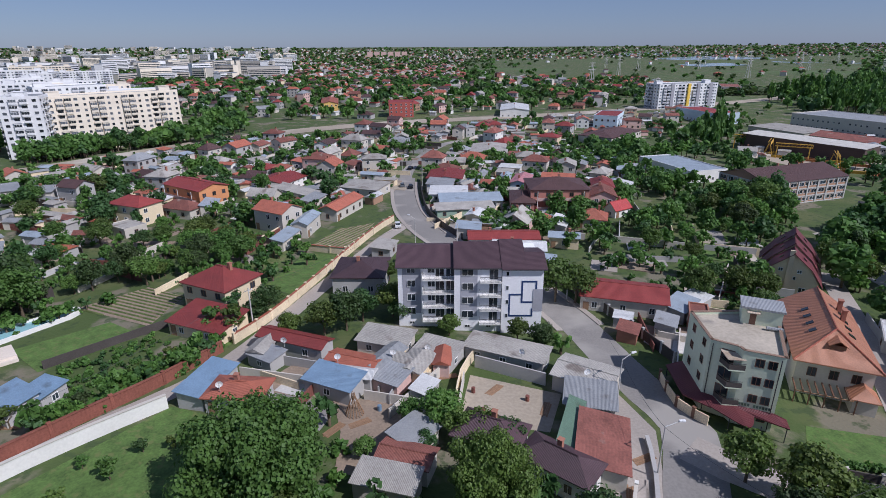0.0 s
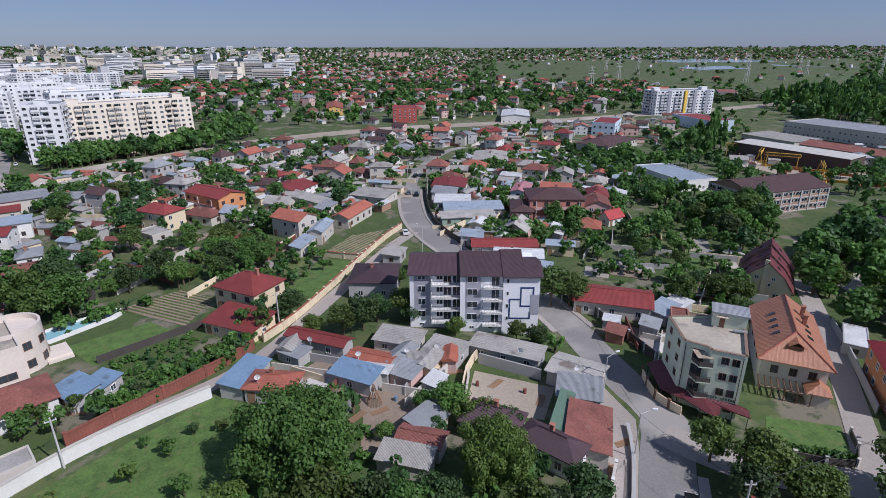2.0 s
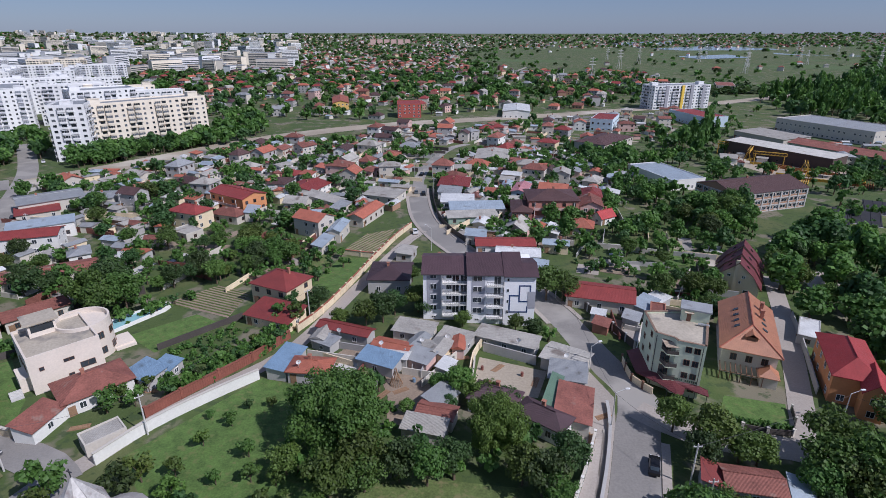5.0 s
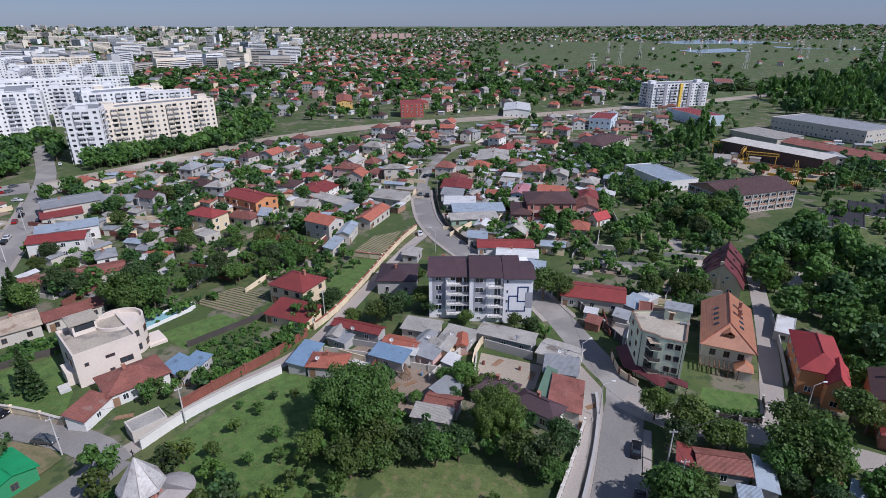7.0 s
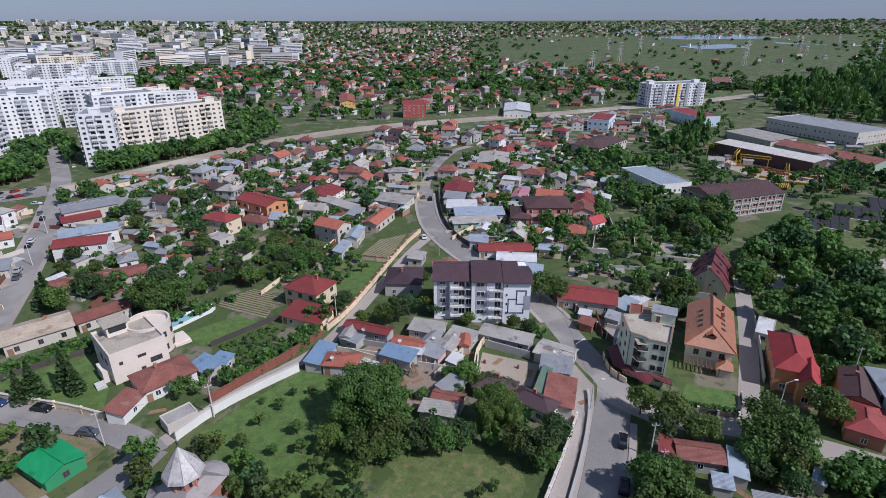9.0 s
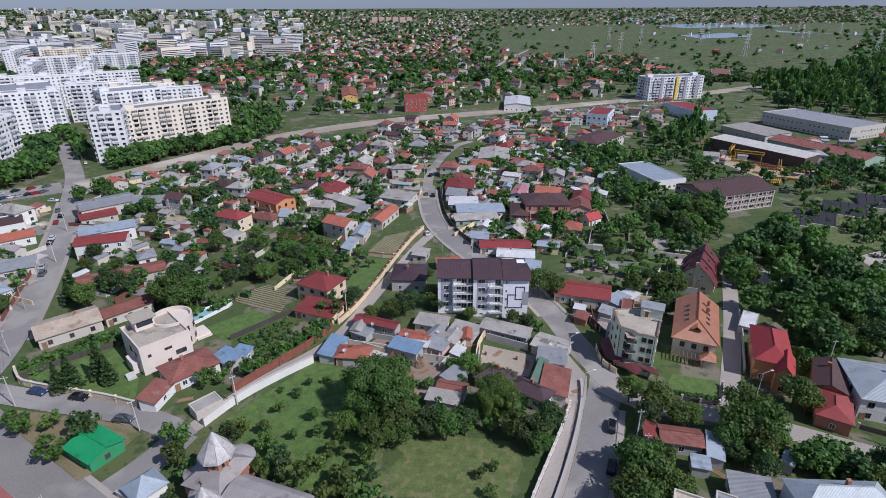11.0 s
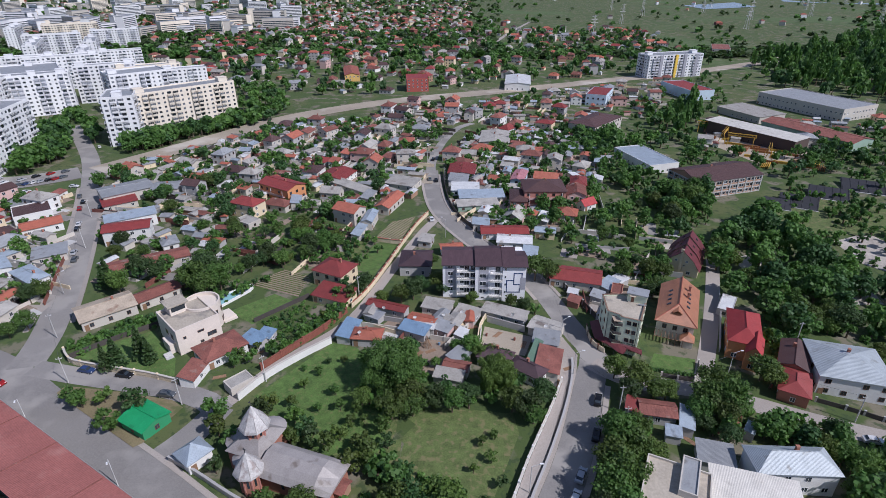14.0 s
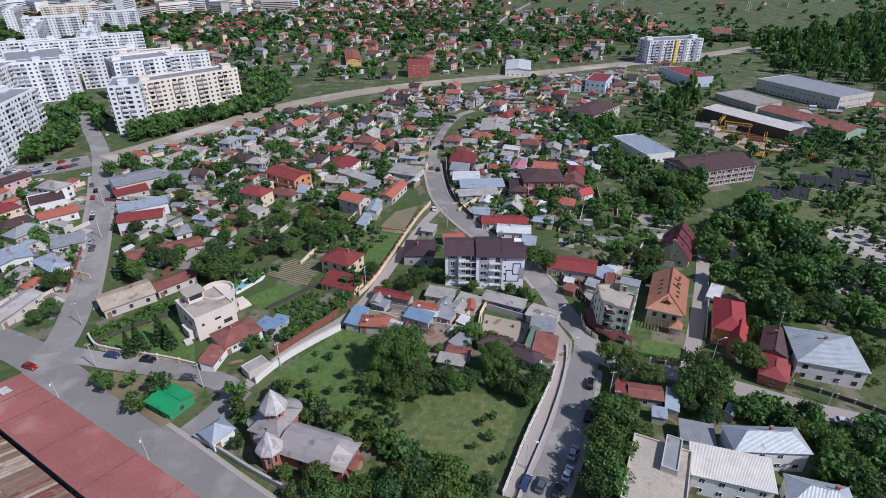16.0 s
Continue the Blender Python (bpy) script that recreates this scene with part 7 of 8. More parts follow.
suburb([(-59, 324), (-29, 370), (7, 390), (23, 337), (5, 289), (-4, 245), (-9, 215)], 18)
for rnd, p in spots([(-59, 324), (-29, 370), (7, 390), (23, 337), (5, 289), (-4, 245), (-9, 215)], 25, 2.6):
    mass_house(rnd, *p, True)
thicket([(-59, 324), (-29, 370), (7, 390), (23, 337), (5, 289), (-4, 245), (-9, 215)], 90, ("far", "small", "bush"), 0.6, 1.0)
thicket([(21, 382), (83, 431), (115, 434), (88, 326), (32, 299)], 60, ("far", "small", "bush"), 0.6, 1.0)
thicket([(86, 318), (263, 511), (315, 509), (195, 336), (126, 278), (97, 264)], 120, ("far", "small", "bush"), 0.6, 1.1)
thicket([(163, 278), (177, 232), (225, 252), (277, 263), (240, 212), (166, 204), (127, 213)], 110, ("far", "small", "bush"), 0.6, 1.1)
def plots(poly, n, yards):
    """Plot walls, sheet fences and paved or dug yards between the houses."""
    for rnd, p in spots(poly, n, 0.2):
        rot = radians(rnd.choice((0, 90)) - 18 + rnd.gauss(0, 7))
        mass_box(rnd.choice(("wall_pale", "wall_grey", "dark_fence", "rust", "wall_pale", "concrete", "fence_cream")), *p, rot, rnd.uniform(7, 22), 0.2, -0.6, rnd.uniform(1.3, 2.0))
    for rnd, p in spots(poly, yards, 0.8):
        rot = radians(rnd.choice((0, 90)) - 18 + rnd.gauss(0, 7))
        mass_box(rnd.choice(("dirt", "asphalt_light", "soil", "concrete", "asphalt", "soil")), *p, rot, rnd.uniform(4, 13), rnd.uniform(3, 7), -0.6, 0.14 + 0.1 * rnd.random())


plots([(-181, 213), (-159, 235), (-119, 305), (-60, 327), (-9, 215), (-12, 174), (-35, 134), (-60, 164), (-89, 148), (-111, 175), (-136, 175)], 190, 170)
plots([(1, 220), (24, 291), (69, 309), (104, 265), (81, 202), (39, 125), (14, 134), (3, 174)], 150, 130)
plots([(-59, 324), (-29, 370), (7, 390), (23, 337), (5, 289), (-4, 245), (-9, 215)], 60, 50)
plots([(6, 362), (89, 431), (224, 497), (163, 353), (91, 319), (32, 292)], 80, 70)
plots([(-216, 177), (-180, 176), (-128, 96), (-128, 68), (-139, 69)], 50, 45)
plots([(-101, 134), (-86, 140), (-57, 151), (-35, 134), (-41, 111), (-65, 99), (-88, 112)], 14, 16)
LEFT = [(-116, 92), (-128, 118), (-152, 165), (-120, 190), (-92, 152), (-84, 140), (-90, 98)]
plots(LEFT, 30, 22)
for rnd, p in spots(LEFT, 26, 2.2):
    mass_house(rnd, *p, True)
thicket(LEFT, 90, ("small", "bush", "bush", "far"), 0.5, 0.9)
plots([(-25, 77), (-13, 72), (10, 72), (11, 58), (1, 58), (-16, 59)], 14, 8)
plots([(39, 128), (72, 168), (96, 141), (77, 102), (56, 98)], 14, 12)
plots([(43, 88), (60, 100), (64, 90), (46, 74)], 8, 9)
for rnd, p in spots([(-25, 77), (-13, 72), (10, 72), (11, 64), (1, 62), (-16, 59)], 6, -2.5):
    mass_house(rnd, *p, True)
for rnd, p in spots([(-181, 213), (-159, 235), (-119, 305), (-60, 327), (-9, 215), (-12, 174), (-35, 134), (-60, 164), (-89, 148), (-111, 175), (-136, 175)], 90, 2.6):
    mass_house(rnd, *p, True)
for rnd, p in spots([(1, 220), (24, 291), (69, 309), (104, 265), (81, 202), (39, 125), (14, 134), (3, 174)], 80, 2.6):
    mass_house(rnd, *p, True)
for rnd, p in spots([(6, 362), (89, 431), (224, 497), (163, 353), (91, 319), (32, 292)], 40, 2.6):
    mass_house(rnd, *p, True)
for rnd, p in spots([(153, 254), (188, 320), (274, 334), (339, 350), (268, 252), (225, 264)], 20, 2.6):
    mass_house(rnd, *p, True)
scatter([(-181, 213), (-159, 235), (-119, 305), (-60, 327), (-9, 215), (-12, 174), (-35, 134), (-58, 154), (-87, 143), (-111, 175), (-133, 168)], 200, ("far", "small", "bush"), 0.6, 1.0)
scatter([(1, 220), (24, 291), (69, 309), (104, 265), (93, 203), (71, 174), (39, 125), (14, 134), (3, 174)], 170, ("far", "small", "bush"), 0.6, 1.0)
scatter([(94, 252), (178, 305), (136, 204), (109, 180), (73, 171)], 60, ("far", "small"), 0.7, 1.2)
scatter([(341, 575), (666, 811), (638, 695), (397, 385), (297, 442)], 160, ("tall", "far"), 1.3, 2.0)
scatter([(221, 277), (315, 317), (263, 221), (195, 212)], 70, ("far", "bush"), 0.6, 1.1)
car(36.8, 37.8, 70, "car_black")
car(27.5, 15.2, 62, "car_silver")
car(25.1, 9.6, 62, "car_white")
car(19.0, 6.6, 62, "car_grey")
car(21.9, 4.9, 62, "car_black")
car(15.7, 7.1, 62, "car_blue")
car(33.5, 26.3, 68, "car_black")
car(-93.4, 48.8, -12, "car_blue")
car(-82.5, 46.8, -10, "car_black")
car(-68.4, 39.4, -8, "car_grey")
car(-149.5, 138.8, 112, "car_black")
car(-151.6, 143.4, 112, "car_white")
car(-134.3, 111.7, 108, "car_grey")
car(-137.8, 117.2, 108, "car_silver")
car(-161.5, 160.7, 116, "car_red")
car(-164.7, 168.8, 116, "car_black")
car(-181.5, 189.8, 0, "car_white")
car(-170.6, 176.0, 116, "car_grey")
car(-153.1, 161.9, 116, "car_black")
car(-208.4, 260.0, 125, "car_white")
car(-5.3, 146.4, 100, "car_white")
car(-5.6, 230.4, 80, "car_black")
car(-7.0, 197.1, 95, "car_grey")
car(-3.8, 195.6, 95, "car_black")
car(23.0, 85.9, -60, "car_grey")
car(22.2, 91.0, -60, "car_silver")
car(-9.3, 258.8, 60, "car_white")
car(-218.0, 184.1, 70, "car_white")
car(-216.2, 186.4, 70, "car_silver")
car(-214.4, 188.7, 70, "car_black")
car(-212.6, 191.0, 70, "car_red")
car(-210.2, 192.6, 70, "car_grey")
car(-207.7, 194.2, 70, "car_blue")
car(-205.3, 195.8, 70, "car_white")
car(-202.8, 197.4, 70, "car_silver")
car(-200.2, 199.9, 70, "car_black")
car(-197.7, 201.5, 70, "car_red")
car(-195.6, 204.1, 70, "car_grey")
car(-223.2, 193.6, 70, "car_blue")
car(-220.6, 196.0, 70, "car_white")
car(-214.5, 200.1, 70, "car_silver")
car(-210.3, 205.2, 70, "car_black")
car(-205.5, 209.5, 70, "car_red")
car(-200.0, 213.0, 70, "car_grey")
car(-204.5, 176.5, 70, "car_blue")
car(-200.1, 182.3, 70, "car_white")
car(-227.6, 202.0, 70, "car_silver")
car(95.8, 25.7, -14, "car_white")
car(101.6, 24.4, -14, "car_white")
car(-113.2, 44.2, -20, "car_red")
car(-136.0, 98.2, 60, "car_silver")
car(-146.8, 96.7, 30, "car_white")
street_lamp(-96.2, 30.3, -60)
street_lamp(-66.4, 13.0, -60)
utility_pole(-63.5, 36.4, 40)
utility_pole(-95.7, 44.6, 20)
utility_pole(40.9, 34.2, 0)
utility_pole(40.0, 27.4, 0)
street_lamp(32.5, 61.9, 20)
street_lamp(32.8, 47.2, 0)
street_lamp(11.4, 126.3, 150)
street_lamp(0.5, 130.0, 150)
utility_pole(33.2, 98.0, 0)
utility_pole(-45.6, 44.6, 40)
utility_pole(-27.3, 84.3, 40)
utility_pole(-110.7, 63.9, 20)
street_lamp(-123.8, 88.2, 20)
utility_pole(-136.5, 122.0, 20)
utility_pole(-151.6, 152.3, 20)
utility_pole(96.1, 32.1, 0)
utility_pole(99.2, 61.8, 0)
street_lamp(16.3, 11.2, 0)
utility_pole(0.6, 193.4, 150)
utility_pole(-8.7, 224.2, 150)
street_lamp(73.5, 48.2, 0)
utility_pole(-116.5, 168.1, 0)
utility_pole(-133.5, 143.2, 0)

# ---- the far town ----
TOWN = [(-140, 400), (-20, 425), (140, 510), (300, 580), (340, 960), (-480, 960), (-330, 520)]
for rnd, p in spots(TOWN, 420, 5.5):
    mass_house(rnd, *p)
for rnd, p in spots(TOWN, 260, 3.0):
    mass_house(rnd, *p, True)
scatter(TOWN, 1000, ("town",), 0.7, 1.5)
scatter([(345, 380), (560, 330), (700, 480), (480, 560)], 260, ("far", "tall"), 1.2, 1.9)
scatter([(140, 510), (300, 580), (345, 600), (560, 700), (300, 900)], 90, ("town",), 0.6, 1.2)


def far_town():
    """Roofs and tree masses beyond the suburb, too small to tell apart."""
    rnd = random.Random(77)
    sets = {}
    for k in range(6500):
        y = 900 + 3200 * rnd.random() ** 1.7
        x = rnd.uniform(-0.95, 0.95) * (y + 200)
        open_field = 0.05 * y < x < 0.9 * y and 700 < y < 2300
        if open_field and rnd.random() < 0.975:
            continue
        key = rnd.choice(("wall_white", "wall_pale", "wall_whiteblock", "wall_cream", "wall_grey", "rust"))
        tall = x < -0.25 * y and rnd.random() < 0.17
        w, d = rnd.uniform(6, 12), rnd.uniform(6, 11)
        h = rnd.uniform(3, 7)
        if tall:
            w, d, h = rnd.uniform(25, 60), 13, rnd.choice((14, 22, 28))
            key = rnd.choice(("wall_whiteblock", "wall_creamblock", "wall_whiteblock", "wall_pale"))
        vs, fs = sets.setdefault(key, ([], []))
        # duller roof colours out here: distance haze put into the palette
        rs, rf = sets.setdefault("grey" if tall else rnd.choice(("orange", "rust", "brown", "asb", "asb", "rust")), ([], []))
        c, s = math.cos(k), math.sin(k)
        z = zg(x, y)

        def add(V, Fc, q, faces):
            i = len(V)
            V.extend((x + a * c - b * s, y + a * s + b * c, z + e) for a, b, e in q)
            Fc.extend(tuple(i + j for j in f) for f in faces)
        a, b = w / 2, d / 2
        add(vs, fs, [(-a, -b, -1), (a, -b, -1), (a, b, -1), (-a, b, -1), (-a, -b, h), (a, -b, h), (a, b, h), (-a, b, h)], ((0, 1, 5, 4), (1, 2, 6, 5), (2, 3, 7, 6), (3, 0, 4, 7)))
        if tall:
            gs, gf = sets.setdefault("glass", ([], []))
            for lv in range(1, int(h // 2.8)):
                e, f2 = lv * 2.8 - 1.3, lv * 2.8
                add(gs, gf, [(-a + 1, -b - 0.1, e), (a - 1, -b - 0.1, e), (a - 1, b + 0.1, e), (-a + 1, b + 0.1, e), (-a + 1, -b - 0.1, f2), (a - 1, -b - 0.1, f2), (a - 1, b + 0.1, f2), (-a + 1, b + 0.1, f2)], ((0, 1, 5, 4), (2, 3, 7, 6)))
        rz = 0.5 if tall else 2.4
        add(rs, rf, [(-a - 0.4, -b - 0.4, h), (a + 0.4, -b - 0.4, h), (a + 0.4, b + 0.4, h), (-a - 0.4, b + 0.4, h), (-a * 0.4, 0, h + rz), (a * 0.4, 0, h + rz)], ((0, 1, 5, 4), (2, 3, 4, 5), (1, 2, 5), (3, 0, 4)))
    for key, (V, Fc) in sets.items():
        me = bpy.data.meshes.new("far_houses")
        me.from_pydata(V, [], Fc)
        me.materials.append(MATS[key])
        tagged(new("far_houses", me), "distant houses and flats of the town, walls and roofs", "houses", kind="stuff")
    for leaf, count in (("leaf_dark", 4200), ("leaf", 4200)):
        V, Fc = [], []
        for k in range(count):
            y = 640 + 3600 * rnd.random() ** 1.9
            x = rnd.uniform(-0.95, 0.95) * (y + 200)
            if 0.1 * y < x < 0.75 * y and 700 < y < 2300 and rnd.random() < 0.92:
                continue
            r = rnd.uniform(3, 5.5) * (1 + y / 3500)
            z = zg(x, y)
            for q in range(9):
                d = Vector((rnd.gauss(0, 1), rnd.gauss(0, 1), abs(rnd.gauss(0, 1)))).normalized()
                p = Vector((x, y, z + r * 0.5)) + d * r * 0.7
                i = len(V)
                n = Euler((rnd.uniform(-0.9, 0.9), rnd.uniform(-0.9, 0.9), rnd.uniform(0, 6))).to_matrix()
                V.extend(p + n @ Vector((r * 0.62 * math.cos(t * 1.2566), r * 0.62 * math.sin(t * 1.2566), 0)) for t in range(5))
                Fc.append(tuple(range(i, i + 5)))
        me = bpy.data.meshes.new("far_trees")
        me.from_pydata(V, [], Fc)
        me.materials.append(MATS[leaf])
        tagged(new("far_trees", me), "distant tree crowns across the plain", "trees", kind="stuff")


far_town()
for k in range(6):
    mass_box("wall_pink", -298 + k * 31, 2600, 0.1, 24, 14, -3, 24)
mass_done()
tree_mass()


# ---- small things ----
def at(name, x, y, rot=0.0, lift=0.0, **tags):
    return thing(name, x, y, rot, zg(x, y) + lift, **tags)


def pool(x, y, rot):
    root = at("swimming_pool", x, y, rot, label="long tapering garden pool with a white rim", category="pool")
    out = [(-9, -2.6), (7, -2.2), (9.2, -1.2), (9.6, 0.4), (8.6, 1.6), (-2, 3.0), (-9, 3.4)]
    bm = bmesh.new()
    rim, inner = [bm.verts.new((*p, 0.75)) for p in out], [bm.verts.new((p[0] * 0.92, p[1] * 0.78, 0.75)) for p in out]
    low, deep = [bm.verts.new((*p, -0.6)) for p in out], [bm.verts.new((p[0] * 0.92, p[1] * 0.78, 0.2)) for p in out]
    for i in range(len(out)):
        j = (i + 1) % len(out)
        bm.faces.new((rim[i], rim[j], inner[j], inner[i]))
        bm.faces.new((low[i], low[j], rim[j], rim[i]))
        bm.faces.new((inner[i], inner[j], deep[j], deep[i]))
    part("rim", bm, "wall_white", root)
    bm = bmesh.new()
    bm.faces.new([bm.verts.new((p[0] * 0.92, p[1] * 0.78, 0.45)) for p in out])
    part("water", bm, "water", root)


def furrows(poly, rot, gap):
    """Ridges of a planted field."""
    bm = bmesh.new()
    c, s = math.cos(radians(rot)), math.sin(radians(rot))
    cx, cy = sum(p[0] for p in poly) / len(poly), sum(p[1] for p in poly) / len(poly)
    for k in range(-16, 17):
        run = []
        for t in range(-30, 31):
            u, v = t * 0.6, k * gap
            p = (cx + u * c - v * s, cy + u * s + v * c)
            if inside(p, poly):
                run.append(p)
        if len(run) > 2:
            (x0, y0), (x1, y1) = run[0], run[-1]
            tube(bm, (x0, y0, zg(x0, y0) + 0.05), (x1, y1, zg(x1, y1) + 0.05), 0.22, n=5)
    tagged(part("furrow_rows", bm, "meadow"), "rows of young plants in a ploughed field", "crop rows", kind="stuff")


def crane(x, y, rot, material="crane_yellow"):
    root = at("gantry_crane", x, y, rot, label="yellow steel gantry crane beam in the yard", category="crane", group="cranes in the works yard")
    for k, (x0, x1) in enumerate(((-8, 8),)):
        for yy in (-0.6, 0.6):
            for zz in (6.0, 7.4):
                part("chord", tube(bmesh.new(), (x0, yy, zz), (x1, yy, zz), 0.16, n=5), material, root)
        for j in range(11):
            u = -8 + 1.6 * j
            part("brace", tube(bmesh.new(), (u, -0.6, 6.0), (min(u + 1.6, 8), -0.6, 7.4), 0.09, n=4), material, root)
    for u in (-7, 7):
        for yy in (-2.2, 2.2):
            part("leg", tube(bmesh.new(), (u, yy, -0.5), (u, yy * 0.25, 6.0), 0.2, n=5), material, root)


def beam_stack(x, y, rot, material):
    root = at("beam_stack", x, y, rot, label="stack of rusty steel beams in the yard", category="beams", group="steel stacks in the works yard")
    for k in range(5):
        for j in range(3 - k // 2):
            part("beam", boxes((-5, 5, k * 0.9 - 1.8, k * 0.9 - 1.45, j * 0.42, j * 0.42 + 0.36)), material, root)


def tarp_pile(x, y, rot, size):
    root = at("foundation_pit", x, y, rot, label="black sheeted sloping foundation on the meadow", category="foundation", group="foundations on the waste land")
    a, b = 8.0 * size, 6.0 * size
    bm = bmesh.new()
    slab(bm, [(-a, -b, 0.3), (a, -b, 0.3), (a, b, 2.6), (-a, b, 2.6)], 0.15)
    part("sheet", bm, "tarp", root)
    for k in range(6):
        u = -a + 0.4 + k * (2 * a - 0.8) / 5
        part("batten", tube(bmesh.new(), (u, -b, 0.36), (u, b, 2.66), 0.09, n=4), "tarp", root)
        part("prop", boxes((u - 0.15, u + 0.15, b - 0.5, b - 0.2, -0.8, 2.5)), "concrete", root)
    part("edge_beam", boxes((-a - 0.3, a + 0.3, -b - 0.5, -b, -0.8, 0.4)), "concrete", root, "pale concrete edge beam")


def pylon(x, y, h):
    root = at("power_pylon", x, y, 25, label="grey lattice power pylon in the fields", category="pylon", group="pylons in the fields")
    for sx in (-1, 1):
        for sy in (-1, 1):
            part("leg", tube(bmesh.new(), (sx * 3, sy * 3, -1), (sx * 0.4, sy * 0.4, h), 0.35, 0.2, n=4), "pole", root)
    for k in (0.62, 0.78, 0.94):
        part("crossarm", boxes((-7 * (1.3 - k * 0.5), 7 * (1.3 - k * 0.5), -0.3, 0.3, h * k, h * k + 0.6)), "pole", root)


# ---- yard clutter ----
def pole_stack(x, y):
    root = at("pole_stack", x, y, label="leaning stack of wooden poles in a yard", category="poles")
    rnd = random.Random(9)
    for k in range(16):
        a = k * 0.393
        part("wooden_pole", tube(bmesh.new(), (1.3 * math.cos(a), 1.3 * math.sin(a), 0), (0.15 * math.cos(a + 1), 0.15 * math.sin(a + 1), 3.4 + rnd.uniform(-0.4, 0.4)), 0.06, 0.04, 5), "wood", root)


def barrel(x, y, material):
    root = at("barrel", x, y, label="old metal barrel in a yard", category="barrel", group="barrels in the yards")
    part("drum", tube(bmesh.new(), (0, 0, 0), (0, 0, 0.9), 0.3, n=12), material, root)
    for z in (0.28, 0.58):
        part("hoop", tube(bmesh.new(), (0, 0, z), (0, 0, z + 0.05), 0.32, n=12), material, root)


def plank_pile(x, y, rot):
    root = at("plank_pile", x, y, rot, label="pile of weathered planks on the ground", category="planks", group="plank piles in the yards")
    rnd = random.Random(int(x * 10))
    for k in range(8):
        u = rnd.uniform(-0.2, 0.2)
        part("plank", boxes((-1.6 + u, 1.6 + u, -0.6 + (k % 4) * 0.3, -0.35 + (k % 4) * 0.3, 0.06 * (k // 4), 0.06 * (k // 4) + 0.05)), "wood", root)


def dish(x, y, z, rot):
    root = thing("satellite_dish", x, y, rot, z, label="white satellite dish on a low roof", category="satellite dish", group="satellite dishes")
    part("mast", tube(bmesh.new(), (0, 0, -0.6), (0, 0, 0.6), 0.04, n=6), "pole", root)
    bm = bmesh.new()
    rings = [[bm.verts.new((r * math.cos(t * 0.5236), -0.1 - 0.5 * r * r + 0.2, 0.7 + r * math.sin(t * 0.5236))) for t in range(12)] for r in (0.08, 0.3, 0.5)]
    for p, q in zip(rings, rings[1:]):
        for i in range(12):
            bm.faces.new((p[i], p[(i + 1) % 12], q[(i + 1) % 12], q[i]))
    part("reflector", bm, "frame_white", root)

pool(-69.1, 84.4, 56)
furrows([(-65, 93), (-56, 104), (-46, 99), (-47, 86)], 156, 1.1)
furrows([(-27, 130), (-22, 145), (-12, 150), (-17, 127)], 60, 1.3)
crane(179, 299, -30)
crane(184, 267, -30)
crane(187, 240, 60)
crane(180, 280, 55)
beam_stack(182, 271, -30, "crane_yellow")
beam_stack(183, 259, 55, "crane_rust")
beam_stack(191, 253, -30, "crane_rust")
beam_stack(193, 244, 55, "crane_yellow")
beam_stack(203, 247, -30, "crane_rust")
beam_stack(200, 233, 55, "crane_rust")
beam_stack(191, 232, -30, "crane_yellow")
beam_stack(210, 240, 55, "crane_rust")
beam_stack(184, 234, -30, "crane_rust")
beam_stack(184, 284, 55, "crane_yellow")
beam_stack(184, 298, -30, "crane_rust")
beam_stack(177, 253, 55, "crane_rust")
beam_stack(181, 244, -30, "crane_yellow")
beam_stack(191, 222, 55, "crane_rust")
beam_stack(199, 225, -30, "crane_rust")
beam_stack(208, 229, 55, "crane_yellow")
beam_stack(192, 259, -30, "crane_rust")
beam_stack(177, 288, 55, "crane_rust")
beam_stack(202, 255, -30, "crane_yellow")
beam_stack(206, 221, 55, "crane_rust")
beam_stack(190, 265, -30, "crane_rust")
beam_stack(179, 227, 55, "crane_yellow")
tarp_pile(152.6, 168.0, -28, 0.7)
tarp_pile(163.6, 170.2, -32, 1.0)
tarp_pile(184.0, 180.5, -30, 1.05)
tarp_pile(207.0, 189.8, -28, 1.15)
pylon(250, 900, 30)
pylon(352, 1088, 36)
pylon(454, 1276, 42)
pylon(436, 1464, 30)
pylon(538, 972, 36)
pylon(640, 1160, 42)
pylon(622, 1348, 30)
pylon(724, 1536, 36)
pylon(826, 1044, 42)
pylon(808, 1232, 30)
pylon(910, 1420, 36)
pylon(1012, 1608, 42)
pylon(994, 1116, 30)
pylon(1096, 1304, 36)
pylon(1198, 1492, 42)
pylon(1180, 1680, 30)
pylon(1282, 1188, 36)
pylon(1384, 1376, 42)
pylon(1366, 1564, 30)
pylon(1468, 1752, 36)
pylon(1570, 1260, 42)
pylon(1552, 1448, 30)
def cable(p, q, sag=0.7):
    """A slack overhead line between two pole heads, given as x, y and height over the ground."""
    root = thing("power_cable", p[0], p[1], 0, zg(p[0], p[1]), label="thin dark overhead cable hanging between poles", category="cable", group="overhead cables")
    a, b = Vector((0, 0, p[2])), Vector((q[0] - p[0], q[1] - p[1], q[2] + zg(q[0], q[1]) - zg(p[0], p[1])))
    pts = [a.lerp(b, k / 10) - Vector((0, 0, sag * 4 * (k / 10) * (1 - k / 10))) for k in range(11)]
    bm = bmesh.new()
    for u, v in zip(pts, pts[1:]):
        tube(bm, u, v, 0.022, n=4)
    part("wire", bm, "dark_metal", root)


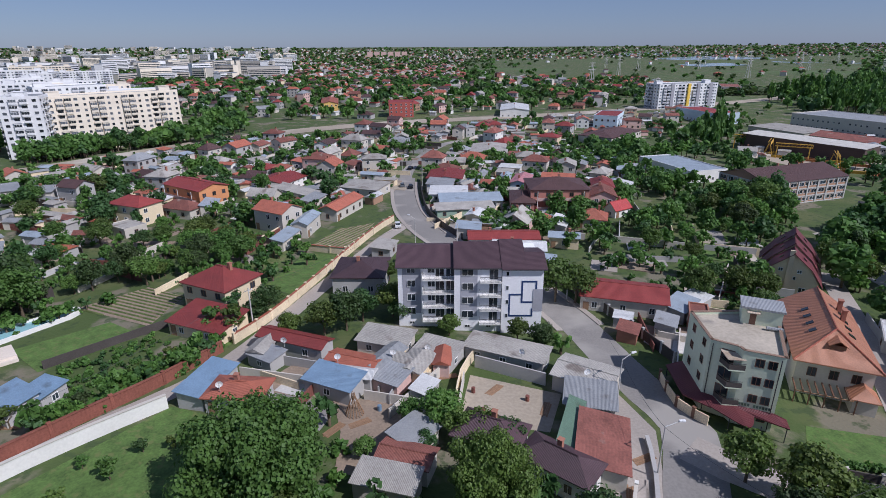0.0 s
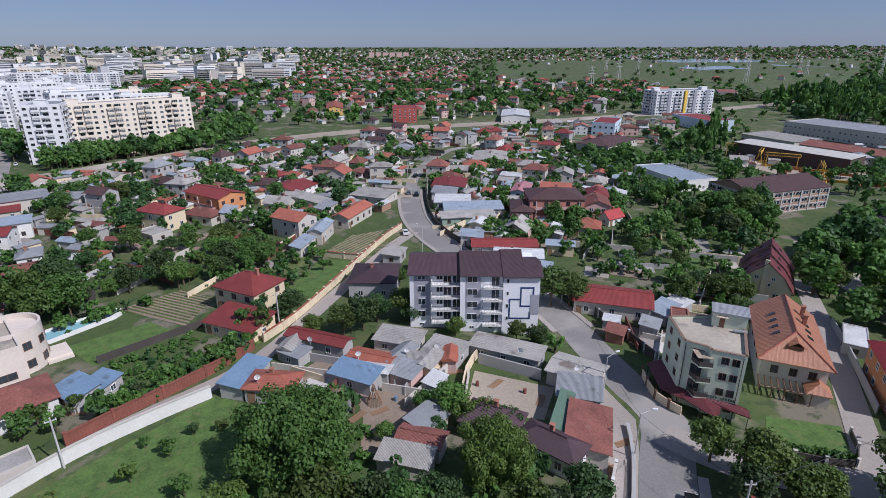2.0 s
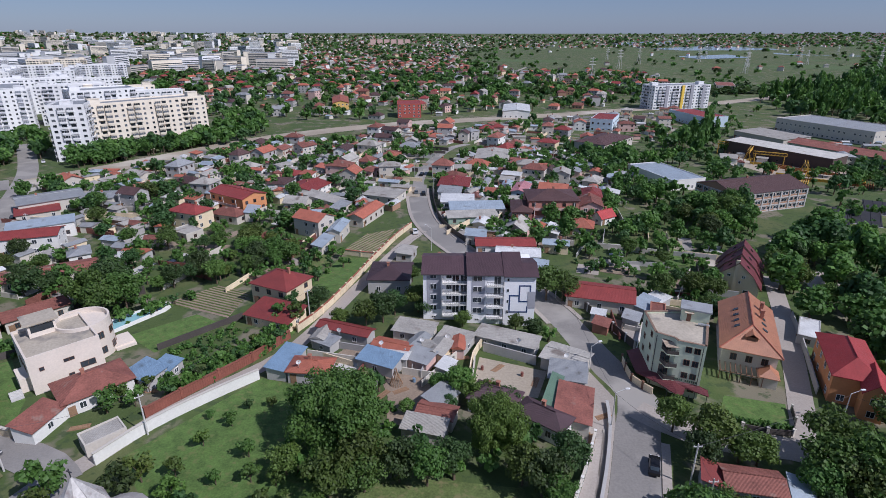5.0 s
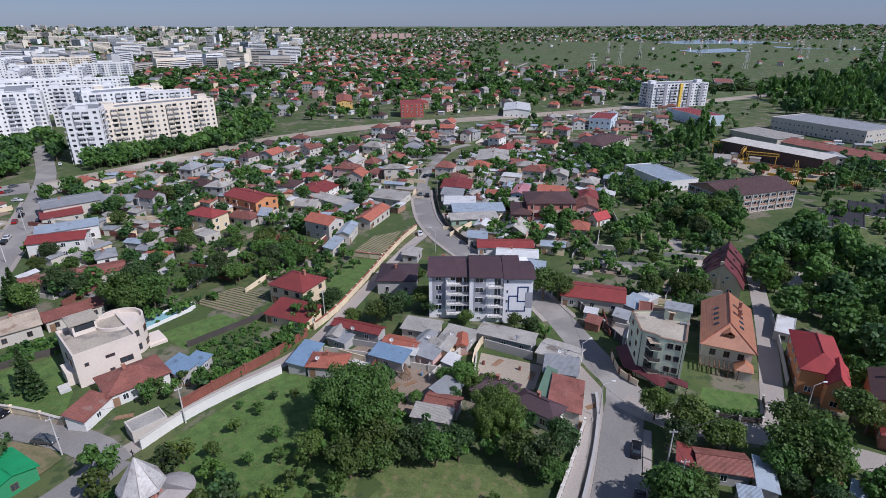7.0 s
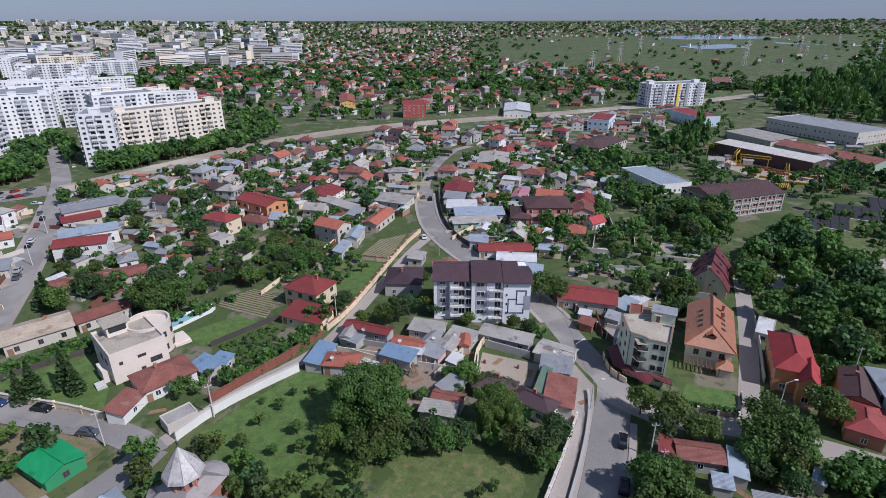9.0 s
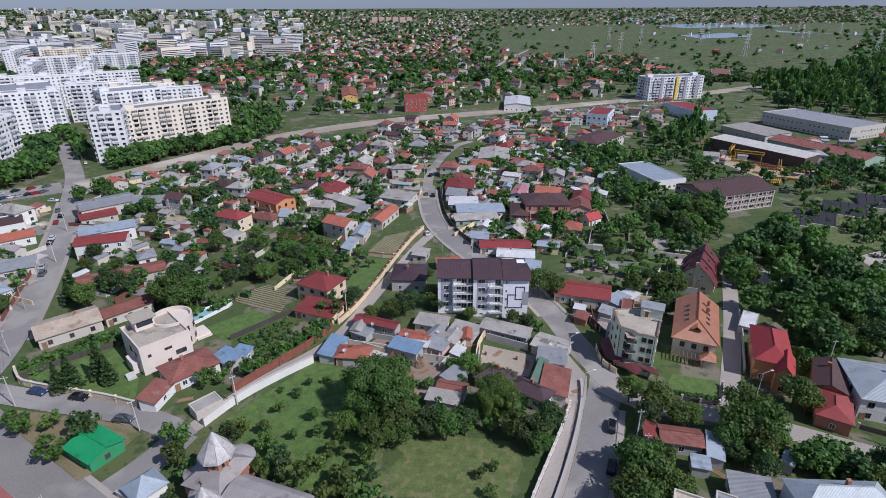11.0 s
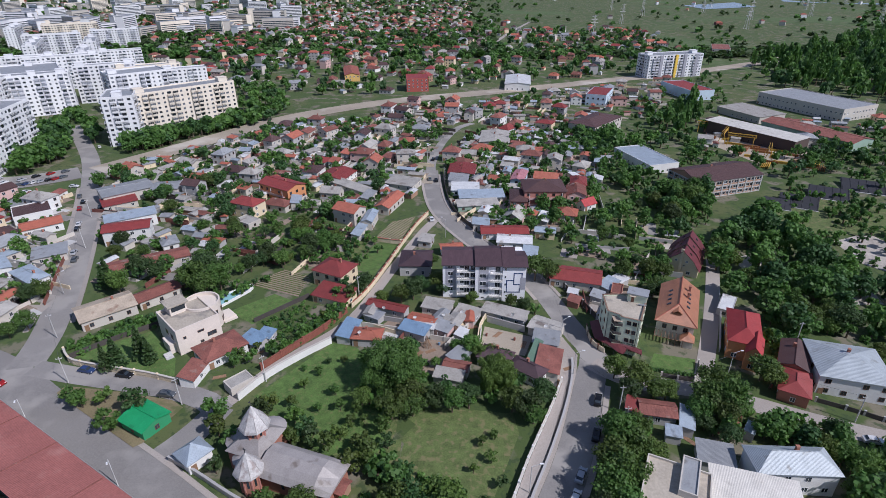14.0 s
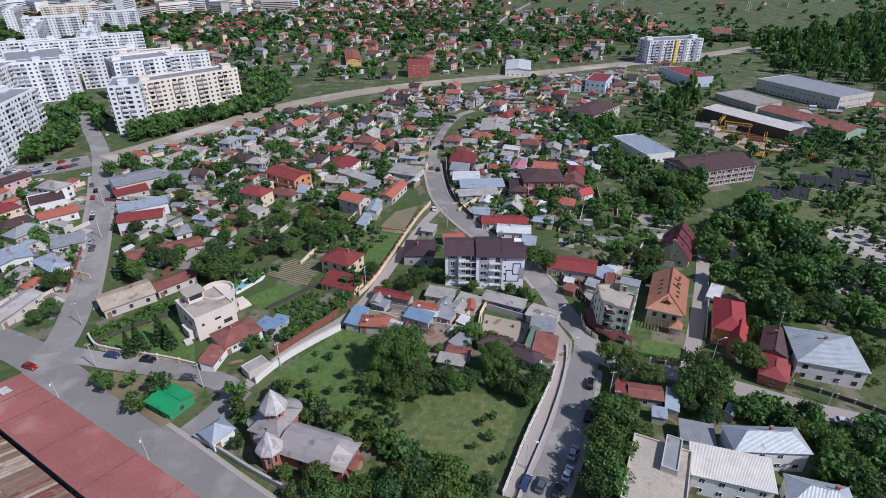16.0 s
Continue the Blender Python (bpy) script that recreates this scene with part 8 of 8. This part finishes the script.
for p, q in (((40.9, 34.2, 7.8), (32.8, 47.2, 7.4)), ((32.8, 47.2, 7.4), (32.5, 61.9, 7.4)), ((32.5, 61.9, 7.4), (33.2, 98.0, 7.8)), ((40.0, 27.4, 7.8), (40.9, 34.2, 7.8)), ((40.9, 34.2, 7.8), (73.5, 48.2, 7.2)), ((-45.6, 44.6, 7.8), (-27.3, 84.3, 7.8)), ((-63.5, 36.4, 7.8), (-45.6, 44.6, 7.8)), ((-95.7, 44.6, 7.8), (-63.5, 36.4, 7.8)), ((-95.7, 44.6, 7.8), (-110.7, 63.9, 7.8)), ((-110.7, 63.9, 7.8), (-136.5, 122.0, 7.8)), ((73.5, 48.2, 7.2), (96.1, 32.1, 7.8)), ((-27.3, 84.3, 7.8), (0.5, 130.0, 7.4))):
    cable(p, q)
pole_stack(-5.2, 58.9)
plank_pile(-4.3, 56.8, 32)
barrel(-1.8, 59.7, "blue")
plank_pile(-7.5, 55.4, 53)
barrel(11.7, 64.4, "rust")
plank_pile(14.9, 65.1, 49)
barrel(19.5, 62.5, "rust")
plank_pile(21.8, 60.4, 68)
barrel(12.8, 59.4, "rust")
plank_pile(1.5, 67.3, 24)
barrel(-5.0, 66.7, "grey")
plank_pile(7.8, 68.5, 14)
barrel(44.4, 81.3, "rust")
plank_pile(48.3, 78.5, 53)
barrel(45.3, 75.8, "blue")
plank_pile(-16.2, 68.2, 49)
barrel(-12.9, 62.4, "rust")
plank_pile(28.7, 44.2, 73)
barrel(27.4, 42.0, "rust")
plank_pile(32.3, 50.4, 24)
barrel(61.9, 28.0, "rust")
plank_pile(54.4, 25.4, 128)
barrel(82.7, 44.0, "rust")
plank_pile(-58.1, 46.5, 18)
barrel(-48.3, 58.5, "grey")
plank_pile(-51.5, 56.7, 3)
dish(-0.5, 69.5, 2.2, 7)
dish(-8.8, 67.5, 2.7, 13)
dish(-18.2, 72.3, 2.9, -2)
dish(4.8, 71.5, 1.8, 4)
dish(19.7, 70.3, 1.5, -26)
dish(-23.7, 59.6, 3.3, 24)
dish(28.2, 63.4, 2.2, 2)
